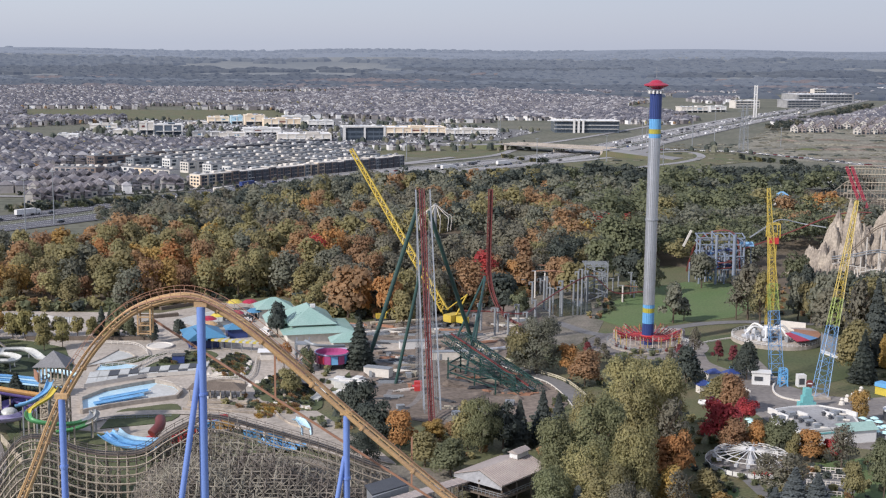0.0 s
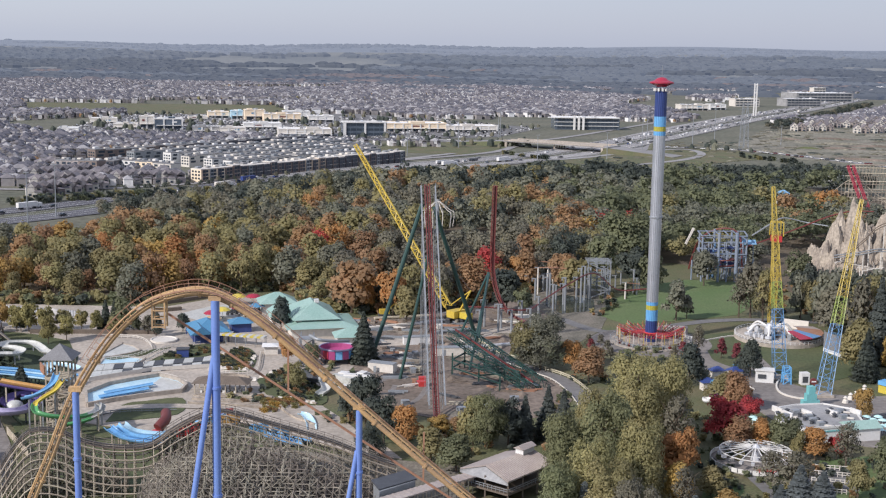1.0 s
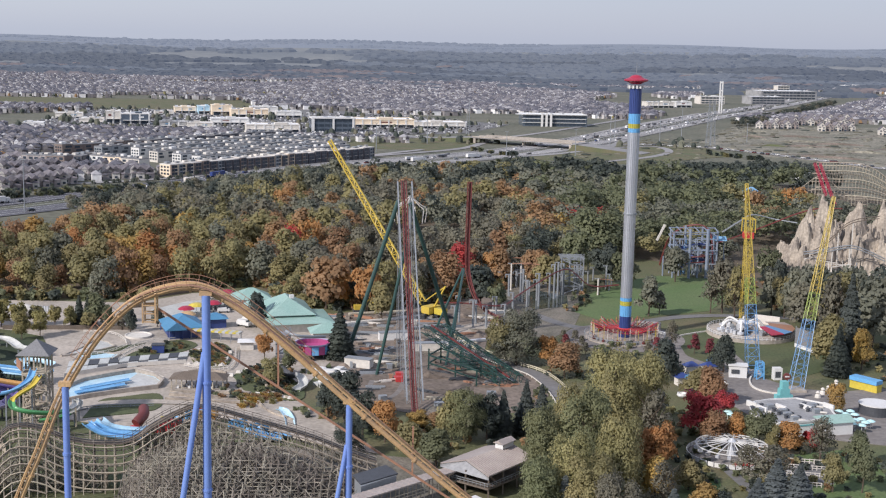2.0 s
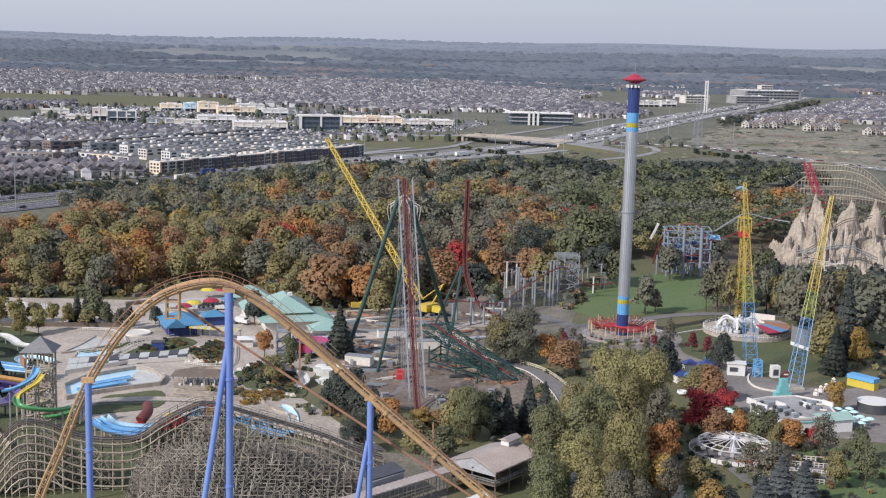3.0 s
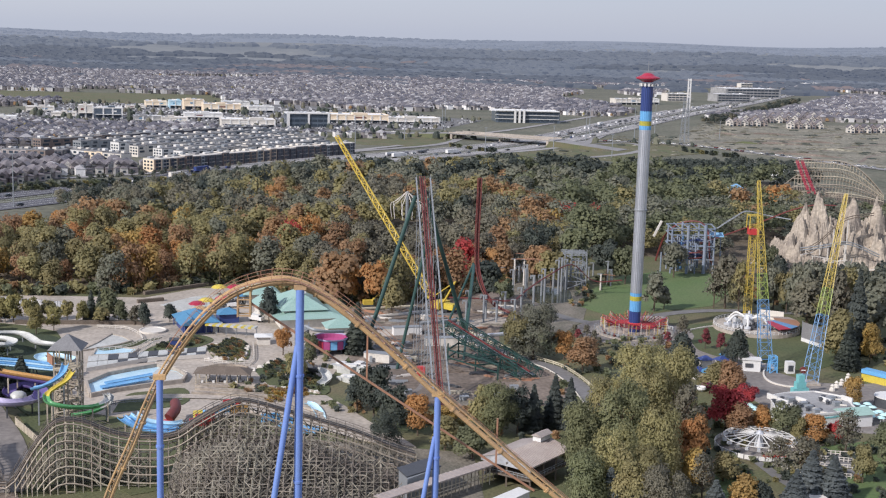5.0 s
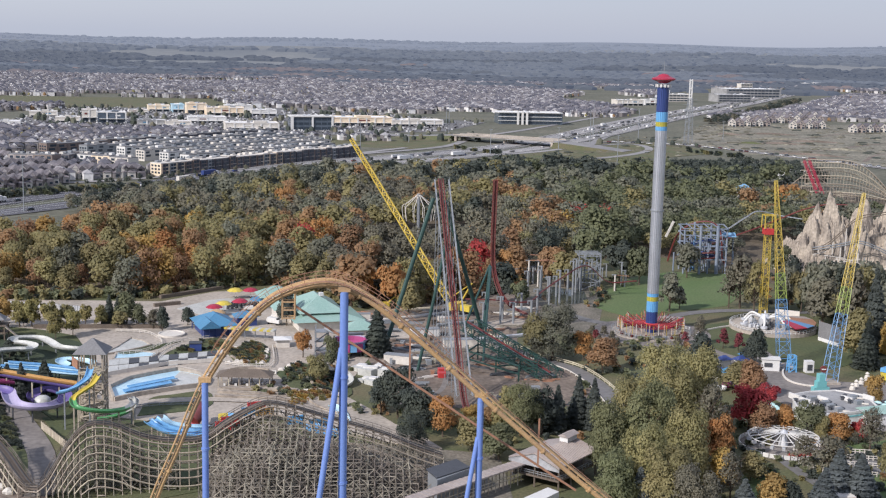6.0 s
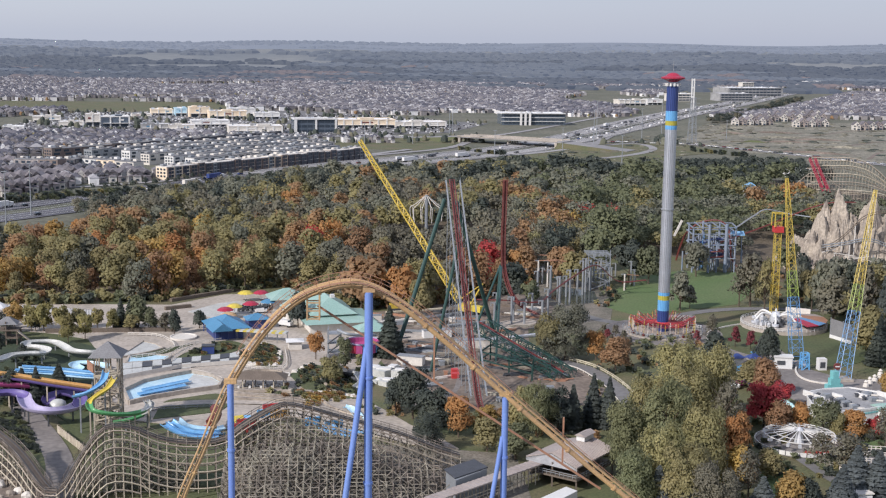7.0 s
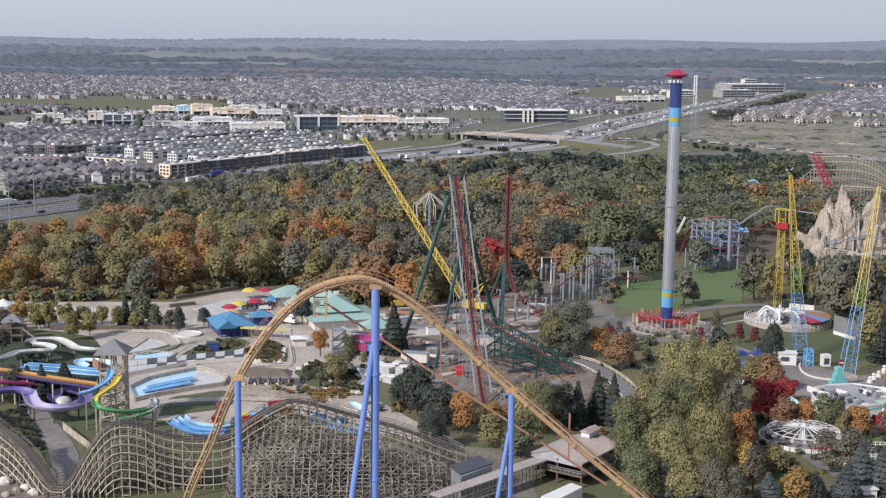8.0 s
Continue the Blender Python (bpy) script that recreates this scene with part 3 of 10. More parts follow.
def lobes(kind, r):
    """Ellipsoids that make up a crown of height 1 and half-width about 0.5."""
    out = []
    if kind == "round":
        for k in range(20):
            a, h = k * 2.4 + r.random(), 0.24 + 0.66 * r.random()
            d = 0.30 * math.sqrt(1 - abs(h - 0.52) * 1.5) * (0.5 + 0.6 * r.random())
            s = 0.07 + 0.13 * r.random()
            out.append((d * math.cos(a), d * math.sin(a), h, s, s * 1.05))
        out.append((0, 0, 0.58, 0.27, 0.3))
    elif kind == "tall":
        for k in range(11):
            a, h = k * 2.4 + r.random(), 0.25 + 0.68 * k / 11
            d = 0.15 * (1.15 - h) * 1.6 * (0.5 + 0.7 * r.random())
            s = 0.10 + 0.09 * (1.1 - h) + 0.05 * r.random()
            out.append((d * math.cos(a), d * math.sin(a), h, s, s * 1.25))
    elif kind == "sparse":
        for k in range(16):
            a, h = k * 2.4 + r.random(), 0.28 + 0.66 * k / 16
            d = 0.30 * (1.2 - h) * (0.5 + 0.7 * r.random())
            out.append((d * math.cos(a), d * math.sin(a), h, 0.12, 0.13))
    elif kind == "big":
        for k in range(30):
            a, h = k * 2.4 + r.random(), 0.16 + 0.74 * r.random()
            d = 0.36 * math.sqrt(max(0.05, 1 - ((h - 0.42) / 0.6) ** 2)) * (0.55 + 0.5 * r.random())
            s = 0.095 + 0.065 * r.random()
            out.append((d * math.cos(a), d * math.sin(a), h, s, s * 1.35))
        out.append((0, 0, 0.5, 0.3, 0.35))
    return out


def cards(kind, seed, n, size):
    """The leaf clumps of a crown as four-cornered faces, for a tree of height 1, and the way each clump faces."""
    r = random.Random(seed)
    q = np.random.default_rng(seed)
    if kind == "spruce":
        h = 0.08 + 0.92 * (1 - np.sqrt(q.random(n)))
        tier = np.abs(np.sin(h * 34 + 0.6)) * 0.35 + 0.65
        rad = 0.24 * (1.02 - h) * tier * (0.55 + 0.5 * q.random(n))
        a = q.random(n) * 6.283
        c = np.stack([rad * np.cos(a), rad * np.sin(a), h - rad * 0.35], 1)
        nor = np.stack([np.cos(a), np.sin(a), 0.9 + 0 * a], 1)
    else:
        L = np.array(lobes(kind, r))
        w = L[:, 3] ** 2
        pick = q.choice(len(L), n, p=w / w.sum())
        d = q.normal(size=(n, 3))
        d /= np.linalg.norm(d, axis=1)[:, None]
        d[:, 2] = np.where(d[:, 2] < -0.3, -d[:, 2] * 0.6, d[:, 2])
        deep = 0.62 + 0.48 * q.random(n) ** 0.6
        c = L[pick, :3] + d * np.stack([L[pick, 3], L[pick, 3], L[pick, 4]], 1) * deep[:, None]
        nor = d
        c = c + q.normal(size=(n, 3)) * 0.014
    out = c - (0, 0, 0.45)
    out = 0.4 * nor + out / np.linalg.norm(out, axis=1)[:, None] + q.normal(size=(n, 3)) * 0.2 + (0, 0, 0.35)
    out /= np.linalg.norm(out, axis=1)[:, None]
    nor = nor + q.normal(size=(n, 3)) * 0.45
    nor /= np.linalg.norm(nor, axis=1)[:, None]
    u = np.cross(nor, q.normal(size=(n, 3)))
    u /= np.linalg.norm(u, axis=1)[:, None]
    v = np.cross(nor, u)
    s = size * (0.6 + 0.8 * q.random(n))[:, None]
    k1, k2 = (0.6 + 0.5 * q.random(n))[:, None], (0.35 + 0.5 * q.random(n))[:, None]
    return np.stack([c - u * s - v * s * k2, c + u * s * k1 - v * s, c + u * s + v * s * k2, c - u * s * k2 + v * s * k1], 1), out


def limbs(kind, seed):
    r = random.Random(seed + 77)
    g = Geo()
    if kind == "spruce":
        return g.tube([(0, 0, -0.02), (0, 0, 0.5), (0, 0, 0.97)], [0.016, 0.010, 0.002], 6)
    lean = r.uniform(-0.02, 0.02)
    g.tube([(0, 0, -0.03), (lean, 0, 0.25), (lean * 2, lean, 0.55), (lean, lean, 0.82)], [0.026, 0.019, 0.012, 0.004], 6)
    many = 26 if kind == "sparse" else 6
    for k in range(many):
        a, h = k * 2.4 + r.random(), 0.22 + 0.54 * k / many
        e = 0.2 + 0.1 * r.random()
        g.tube([(lean, 0, h), (e * 0.5 * math.cos(a), e * 0.5 * math.sin(a), h + 0.1), (e * math.cos(a), e * math.sin(a), h + 0.24)], [0.010, 0.007, 0.002], 5)
    return g


CROWN = {}


def crown_mesh(kind, colour, variant, n, size):
    key = (kind, colour, variant, n)
    if key not in CROWN:
        faces, out = cards(kind, variant * 13 + len(kind), n, size * (1.0 if kind in ("sparse", "spruce") else 1.05))
        CROWN[key] = quads("crown", faces, [LEAF[colour]], None, out)
    return CROWN[key]


LIMB = {}


def tree(x, y, h, colour, kind="round", variant=0, n=900, size=0.034, wide=1.0, label="", group="", name="tree"):
    t = thing(name, (x, y, 0.05), label or "tree", "tree", group)
    key = (kind, variant)
    if key not in LIMB:
        LIMB[key] = limbs(kind, variant * 13).mesh("trunk", M["bark"])
    tr, cr = new("trunk", LIMB[key]), new("crown", crown_mesh(kind, colour, variant, n, size))
    tr.parent = cr.parent = t
    t.scale = (h * wide, h * wide, h)
    t.rotation_euler = (0, 0, (x * 7.3 + y * 3.1) % 6.283)
    return t


WORDS = {"sage": "pale grey-green", "green": "green leafy", "dark": "dark green", "olive": "olive-green autumn", "yellow": "golden yellow autumn", "orange": "orange autumn",
         "rust": "rusty brown autumn", "red": "scarlet autumn", "willow": "yellowish-green willow", "bare": "grey half-bare"}
r = random.Random(5)
spots = []
for k in range(9000):
    x, y = r.uniform(-335, 335), r.uniform(474, 975)
    gap = r.uniform(6.6, 8.6) if y < 640 else r.uniform(7.4, 9.8) if x < 60 else r.uniform(8.5, 12)
    if not inside(x, y, FOREST) or any((x - a) ** 2 + (y - b) ** 2 < gap ** 2 for a, b in spots):
        continue
    if 225 < x < 340 and 778 < y < 885 or 200 < x < 222 and 772 < y < 800 or 105 < x < 148 and y < 592 or 152 < x < 245 and 488 < y < 640 or x > 240 and 690 < y < 780 or (x + 2) ** 2 + (y - 620) ** 2 < 30 ** 2:
        continue
    if x > 0.40 * y + 40 or x < -0.36 * y - 15:
        continue
    spots.append((x, y))
spots.sort(key=lambda p: p[1])
far = []


def leaf_colour(x, y):
    f = 1.15 * noise.noise((x * 0.02, y * 0.02, 3.0)) + 0.42 * r.uniform(-1, 1)
    if x > 78:
        if y > 880:
            return "dark" if f < 0.3 else "green"
        return "red" if f > 1.0 else "orange" if f > 0.84 else "rust" if f > 0.74 else "olive" if f > 0.45 else "sage" if f > 0.2 else "green" if f > -0.4 else "sage" if f > -0.6 else "dark"
    if x > -45 and y < 800:
        return "red" if f > 1.1 else "orange" if f > 0.76 else "yellow" if f > 0.68 else "rust" if f > 0.34 else "bare" if f > -0.1 else "olive" if f > -0.38 else "sage" if f > -0.65 else "dark"
    if y > 730:
        return "rust" if f > 0.5 else "olive" if f > 0.25 else "sage" if f > -0.15 else "dark"
    if y < 640:
        return "red" if f > 1.05 else "orange" if f > 0.52 else "yellow" if f > 0.26 else "rust" if f > 0.02 else "olive" if f > -0.62 else "sage" if f > -0.78 else "green"
    return "orange" if f > 0.75 else "yellow" if f > 0.62 else "rust" if f > 0.36 else "olive" if f > 0.1 else "bare" if f > -0.3 else "sage" if f > -0.6 else "dark"


for k, (x, y) in enumerate(spots):
    c, h = leaf_colour(x, y), r.uniform(9.5, 14) if r.random() < 0.4 else r.uniform(13.5, 19)
    kind, v = r.choice(("round", "tall", "tall", "big", "big") if x < 60 else ("round", "round", "big", "big")), r.randrange(4)
    if k < 200:
        tree(x, y, h, c, kind, v, 1250, 0.0245, 1.2 if kind == "tall" else 0.92, f"{WORDS[c]} tree at the edge of the woods", "trees of the woods")
    else:
        far.append((x, y, h, c, kind, v))


def belt(poly, gap, colours, low, high, kinds):
    """More trees for the far woods, scattered over a strip of land."""
    xs, ys, near = [p[0] for p in poly], [p[1] for p in poly], []
    for k in range(int((max(xs) - min(xs)) * (max(ys) - min(ys)) / gap ** 2 * 2.5)):
        x, y = r.uniform(min(xs), max(xs)), r.uniform(min(ys), max(ys))
        if inside(x, y, poly) and all((x - a) ** 2 + (y - b) ** 2 > gap ** 2 for a, b in near):
            near.append((x, y))
            far.append((x, y, r.uniform(low, high), r.choice(colours), r.choice(kinds), r.randrange(4)))


belt([(-196, 722), (-122, 846), (-58, 938), (-40, 905), (-110, 800), (-148, 732), (-176, 690)], 6.5, ("dark", "dark", "sage", "bare", "bare"), 8, 13, ("round", "tall", "big"))
belt([(-268, 770), (-178, 894), (-120, 962), (-110, 950), (-168, 880), (-256, 758)], 6, ("dark", "dark", "bare", "sage"), 2.5, 5.5, ("round", "tall"))
belt([(195, 985), (330, 1000), (335, 1050), (285, 1065), (222, 1020)], 7, ("dark", "dark", "spruce"), 5, 9, ("round", "big"))
belt([(60, 930), (200, 952), (195, 985), (110, 985), (50, 950)], 8, ("dark", "dark", "sage"), 6, 10, ("round", "big"))
belt([(400, 1605), (516, 1830), (746, 2275), (760, 2270), (535, 1825), (425, 1600)], 7, ("dark", "dark", "bare"), 6, 10, ("round",))
names = list(LEAF)
arr, idx, facing = [], [], []
for x, y, h, c, kind, v in far:
    a, out = cards(kind, v * 13 + len(kind), *((780, 0.028) if y < 700 and x > 40 else (620, 0.034) if y < 700 else (500, 0.036) if y < 820 else (320, 0.044)))
    if y > 600:
        high = a[:, :, 2].mean(1) > 0.4
        a, out = a[high], out[high]
    t = (x * 7.3) % 6.283
    rot = np.array([[math.cos(t), -math.sin(t), 0], [math.sin(t), math.cos(t), 0], [0, 0, 1]])
    arr.append(a @ rot.T * ((h * 1.3, h * 1.3, h) if kind == "tall" or x > 60 else (h, h, h)) + (x, y, 0))
    idx.append(np.full(len(a), names.index(c)))
    facing.append(out @ rot.T)
tagged(new("woods", quads("woods", np.concatenate(arr), list(LEAF.values()), np.concatenate(idx), np.concatenate(facing))),
       "mixed autumn woods in green, rust and gold", "woods", kind="stuff")

# far woods: low clumps in belts over the hills and between the suburbs
q = np.random.default_rng(9)
arr, idx = [], []
BALL = [(math.cos(a) * math.cos(b), math.sin(a) * math.cos(b), math.sin(b)) for b in (-0.2, 0.55, 1.15) for a in np.arange(0, 6.28, 1.2566)]


def clump(x, y, z, s, h):
    """A lumpy treetop of twelve faces."""
    w = s * (0.75 + 0.5 * q.random(15))
    p = np.array(BALL) * w[:, None] * (1, 1, h / s) + (x, y, z + h * 0.2)
    out = []
    for b in range(2):
        for a in range(5):
            e = (a + 1) % 5
            out.append([p[b * 5 + a], p[b * 5 + e], p[b * 5 + 5 + e], p[b * 5 + 5 + a]])
    top = p[10:].mean(0) + (0, 0, h * 0.12)
    for a in (0, 2):
        out.append([p[10 + a], p[11 + a], p[10 + (a + 2) % 5], top])
    return out


made = 0
while made < 9500:
    y = 2500 + 2050 * q.random() ** 0.72
    x = (q.random() * 2 - 1) * 0.44 * y + 20
    open_land = noise.noise((x * 0.0011, y * 0.007, 1.0)) + 0.6 * noise.noise((x * 0.004, y * 0.02, 7.0))
    if open_land < (0.40 if y < 2880 else -0.7 if y < 3300 else -0.22 if y < 4150 else -0.05):
        continue
    made += 1
    s = (5 + 4 * q.random()) if y > 4150 else 9 + 9 * q.random()
    f = np.array(clump(0, 0, 0, s, s * 0.6)) * (1.7, 1.2, 1.0) + (x, y, height(x, y) - 1)
    arr += list(f)
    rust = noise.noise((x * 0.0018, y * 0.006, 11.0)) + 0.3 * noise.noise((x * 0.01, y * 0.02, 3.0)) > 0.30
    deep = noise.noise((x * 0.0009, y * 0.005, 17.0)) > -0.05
    # farther clumps take the materials with more painted haze
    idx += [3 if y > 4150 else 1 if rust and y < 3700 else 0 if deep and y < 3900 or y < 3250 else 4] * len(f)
tagged(new("backdrop_woods", quads("backdrop_woods", np.array(arr), FAR, idx)), "distant belts of woodland on the hills with painted blue haze", "woods", kind="stuff")

# ---- suburbs ----
HB, HR = Geo(), Geo()


def house_forms(w, d, h, rng):
    """Body and roof of one two-storey house round the origin."""
    b = Geo().box((0, 0, h / 2), (w, d, h))
    b.box((w * 0.22, -d / 2 - 1.2, h * 0.3), (w * 0.5, 2.6, h * 0.6))
    b.add([(-w * 0.4, -d / 2 - 0.25, h * 0.55), (w * 0.02, -d / 2 - 0.25, h * 0.55), (w * 0.02, -d / 2 - 0.25, h), (-w * 0.19, -d / 2 - 0.25, h * 1.34), (-w * 0.4, -d / 2 - 0.25, h)], [(0, 1, 2, 3, 4)])
    rf = Geo().hip((0, 0, h), (w, d), h * 0.46)
    rf.gable((w * 0.22, -d / 2 - 0.6, h * 0.98), (3.4, w * 0.42), 2.0, math.pi / 2, 0.2)
    rf.hip((w * 0.22, -d / 2 - 1.4, h * 0.6), (w * 0.5, 2.8), 1.0, 0, 0.2)
    return b, rf


def put(geo, src, x, y, z, turn, s=1.0):
    c, n = math.cos(turn) * s, math.sin(turn) * s
    geo.add([(x + p[0] * c - p[1] * n, y + p[0] * n + p[1] * c, z + p[2] * s) for p in src.v], src.f)


rh = random.Random(21)
FORMS = [house_forms(w, d, h, rh) for w, d, h in ((9, 11, 6.2), (10, 12, 6.6), (11, 11, 6.0), (8, 13, 6.4))]
SIMPLE = [(Geo().box((0, 0, h / 2), (w, d, h)).add([(-w * 0.42, -d / 2 - 0.3, h * 0.2), (0, -d / 2 - 0.3, h * 0.2), (0, -d / 2 - 0.3, h), (-w * 0.21, -d / 2 - 0.3, h * 1.4), (-w * 0.42, -d / 2 - 0.3, h)], [(0, 1, 2, 3, 4)]), Geo().hip((0, 0, h), (w, d), h * 0.45)) for w, d, h in ((9.5, 11, 6.2), (10, 12, 6.6), (11, 11, 6.0), (9, 13, 6.4))]
KEEP_OUT = [[(-420, 1330), (-60, 1330), (60, 1400), (120, 1560), (-120, 1800), (-420, 1720)], [(-560, 1720), (-200, 1740), (-260, 2000), (-640, 1960)],
            [(300, 1330), (410, 1640), (760, 1660), (1100, 1500), (800, 1050), (430, 1080), (330, 1180)], [(-330, 1000), (-20, 880), (0, 1150), (-130, 1290), (-290, 1120)],
            [(0, 1250), (300, 1250), (330, 1700), (60, 1600)], [(-200, 1300), (80, 1250), (120, 1400), (-120, 1420)], [(330, 1850), (560, 1850), (1100, 2850), (700, 2900)]]
STREET_TREES = []


def clear(x, y):
    if y < 835 or y < 1250 and x > -150 or any(inside(x, y, k) for k in KEEP_OUT):
        return False
    if y < 1720 and x > 0:
        return False
    return abs(x - np.interp(y, [p[1] for p in HWY], [p[0] for p in HWY])) > (75 if y < 1400 else 60)


y = 850.0
j = 0
while y < 3060:
    gap = 13 if j % 2 else 21
    y += gap
    j += 1
    x = -0.43 * y - 60
    while x < 0.43 * y + 90:
        x += rh.uniform(10.5, 13.5)
        wy = y + 26 * noise.noise((x * 0.004, y * 0.004, 2.0)) + 9 * noise.noise((x * 0.02, y * 0.02, 6.0)) + rh.uniform(-2, 2)
        wx = x + 30 * noise.noise((x * 0.003, y * 0.003, 12.0))
        if noise.noise((x * 0.0035, y * 0.0035, 20.0)) > (0.36 if y < 2600 else 0.2) or not clear(wx, wy):
            continue
        if wy > 3000 and noise.noise((wx * 0.0011, wy * 0.006, 1.0)) > 0.05:
            continue
        tn = 0.45 * noise.noise((x * 0.002, y * 0.002, 5.0)) + 0.2 + (math.pi if j % 2 and rh.random() < 0.5 else 0) + (math.pi / 2 if rh.random() < 0.08 else 0)
        sc = rh.uniform(0.78, 0.98)
        b, rf = FORMS[rh.randrange(4)] if wy < 1900 else SIMPLE[rh.randrange(4)]
        put(HB, b, wx, wy, height(wx, wy), tn, sc)
        put(HR, rf, wx, wy, height(wx, wy), tn, sc)
        if rh.random() < 0.38:
            STREET_TREES.append((wx + rh.uniform(-7, 7), wy - 8.5 + rh.uniform(-2, 2)))
arr, idx = [], []
for x, y in STREET_TREES:
    s = rh.uniform(1.6, 3.2)
    f = clump(x, y, height(x, y) + 1.2, s, s * 1.3)
    arr += f
    idx += [rh.choice((0, 0, 1, 2, 3))] * len(f)
tagged(new("street_trees", quads("street_trees", np.array(arr), [LEAF["dark"], LEAF["olive"], LEAF["rust"], LEAF["bare"]], idx)), "small street trees between the suburban houses", "trees", kind="stuff")
sub = thing("suburb", (-200, 1500, 0), "dense suburb of brown-roofed brick houses", "suburb", kind="stuff")
part("house_walls", HB, M["house_wall"], sub)
part("house_roofs", HR, M["house_roof"], sub)

# ---- large far buildings ----


def block_building(x, y, w, d, h, wall, label, turn=0.0, bands=3, name="commercial_building", roof=None, cat="building", cols=8):
    """A flat-roofed building with a parapet, piers, roof plant and rows of windows in its near side."""
    t = thing(name, (x, y, 0), label, cat)
    rb = random.Random(int(x * 7 + y))
    c, s = math.cos(turn), math.sin(turn)

    def at(u, v):
        return x + u * c - v * s, y + u * s + v * c
    part("wall", Geo().box((x, y, h / 2), (w, d, h), turn), wall, t)
    part("roof", Geo().box((x, y, h + 0.1), (w - 0.8, d - 0.8, 0.5), turn), roof or M["white_roof"], t)
    for u, v, lw, ld in ((0, -d / 2, w + 0.6, 0.7), (0, d / 2, w + 0.6, 0.7), (-w / 2, 0, 0.7, d), (w / 2, 0, 0.7, d)):
        part("parapet", Geo().box((*at(u, v), h + 0.35), (lw, ld, 1.1), turn), M["white"] if wall in (M["grey"], M["office_glass"]) else wall, t)
    for k in range(int(2 + w / 11)):
        part("roof_unit", Geo().box((*at(rb.uniform(-0.42, 0.42) * w, rb.uniform(-0.3, 0.35) * d), h + 1.1), (rb.uniform(2, 4.5), rb.uniform(2, 3.5), rb.uniform(1.2, 2.2)), turn), M[rb.choice(("white", "grey", "steel", "flat_roof"))], t)
    if bands < 3:
        n = max(2, int(w / 9))
        for k in range(n):
            u = (k + 0.5) / n * w - w / 2
            part("shop_front", Geo().box((*at(u, -d / 2 - 0.1), h * 0.2), (w / n * 0.7, 0.3, h * 0.34), turn), M["glass"], t)
            part("pier", Geo().box((*at(u + w / n / 2 * 0.96, -d / 2 - 0.25), h * 0.5), (w / n * 0.16, 0.6, h), turn), M["white"], t)
        part("canopy", Geo().box((*at(0, -d / 2 - 1.0), h * 0.42), (w * 0.9, 2.2, 0.5), turn), M["white"], t)
        part("upper_block", Geo().box((*at(rb.uniform(-0.25, 0.25) * w, -d * 0.3), h + 1.2), (w * 0.24, d * 0.42, 2.6), turn), wall, t)
        part("sign_board", Geo().box((*at(rb.uniform(-0.25, 0.25) * w, -d / 2 - 0.2), h * 0.72), (w * 0.18, 0.3, h * 0.14), turn), M[rb.choice(("dark_red", "roof_blue", "white"))], t)
        bands = 0
    for b in range(bands):
        for i in range(cols):
            u = (i + 0.5) / cols * w * 0.94 - w * 0.47
            part("window", Geo().box((*at(u, -d / 2 - 0.1), (b + 0.55) * h / bands), (w / cols * 0.8, 0.3, h / bands * 0.5), turn), M["glass"], t)
    return t


block_building(-292, 1665, 27, 18, 7.3, M["cream"], "tan shopping centre wing with a flat roof", 0.25, 1, cols=3)
block_building(-266, 1652, 15, 18, 9.6, M["pool_blue"], "pale blue fronted shop in the shopping centre", 0.25, 2, cols=3)
block_building(-240, 1630, 25, 18, 12.5, M["cream"], "tall tan shopping centre block", 0.24, 2, cols=3)
block_building(-202, 1605, 46, 26, 9.6, M["cream"], "pale stucco shopping centre hall", 0.23, 2, cols=5)
block_building(-190, 1655, 34, 18, 10.2, M["white"], "white-roofed department store far off", 0.24, 2, cols=4)
block_building(-155, 1617, 31, 18, 7.0, M["white"], "long low white-roofed store", 0.24, 1, cols=4)
block_building(-208, 1472, 42, 21, 6.4, M["white"], "low white row of shops", 0.21, 1, cols=6)
block_building(-229, 1395, 27, 18, 6.1, M["stucco"], "small pale shop with a dark canopy", 0.20, 1, cols=3)
block_building(-149, 1374, 56, 28, 7.5, M["stucco"], "long pale retail row", 0.19, 1, cols=7)
block_building(-334, 1447, 16, 18, 13.5, M["stucco"], "pale end of a four-storey office block", 0.21, 2, cols=3)
block_building(-308, 1440, 30, 18, 11.7, M["office_glass"], "dark glass four-storey office block", 0.21, 2, cols=4)
block_building(-401, 1516, 31, 18, 6.2, M["stucco"], "pale three-storey office building", 0.23, 1, cols=4)
block_building(-402, 1377, 21, 18, 4.1, M["white"], "low white-roofed shop far off", 0.20, 1, cols=3)
block_building(-258, 1400, 30, 16, 6.4, M["flat_roof"], "grey glass-fronted shop building", 0.20, 2, cols=5)
gb = block_building(-86, 1388, 47, 24, 14.6, M["office_glass"], "four-storey glass office with a white frame", 0.19, 3, cols=7)
for u, w, z, h in ((-22, 3.0, 7.4, 15.6), (0, 2.0, 7.4, 15.6), (21.5, 2.2, 7.4, 15.6)):
    part("frame_post", Geo().box((-86 + u * 0.98 + 12.6 * 0.19, 1388 + u * 0.19 - 12.4, z), (w, 1.2, h), 0.19), M["white"], gb)
part("frame_beam", Geo().box((-86 + 12.6 * 0.19, 1388 - 12.4, 15.4), (47, 1.4, 1.5), 0.19), M["white"], gb)
block_building(-34, 1478, 70, 34, 9.0, M["cream"], "long tan supermarket with a white roof", 0.20, 2, cols=8)
block_building(30, 1486, 60, 29, 6.4, M["stucco"], "lower white-roofed supermarket wing", 0.20, 1, cols=8)
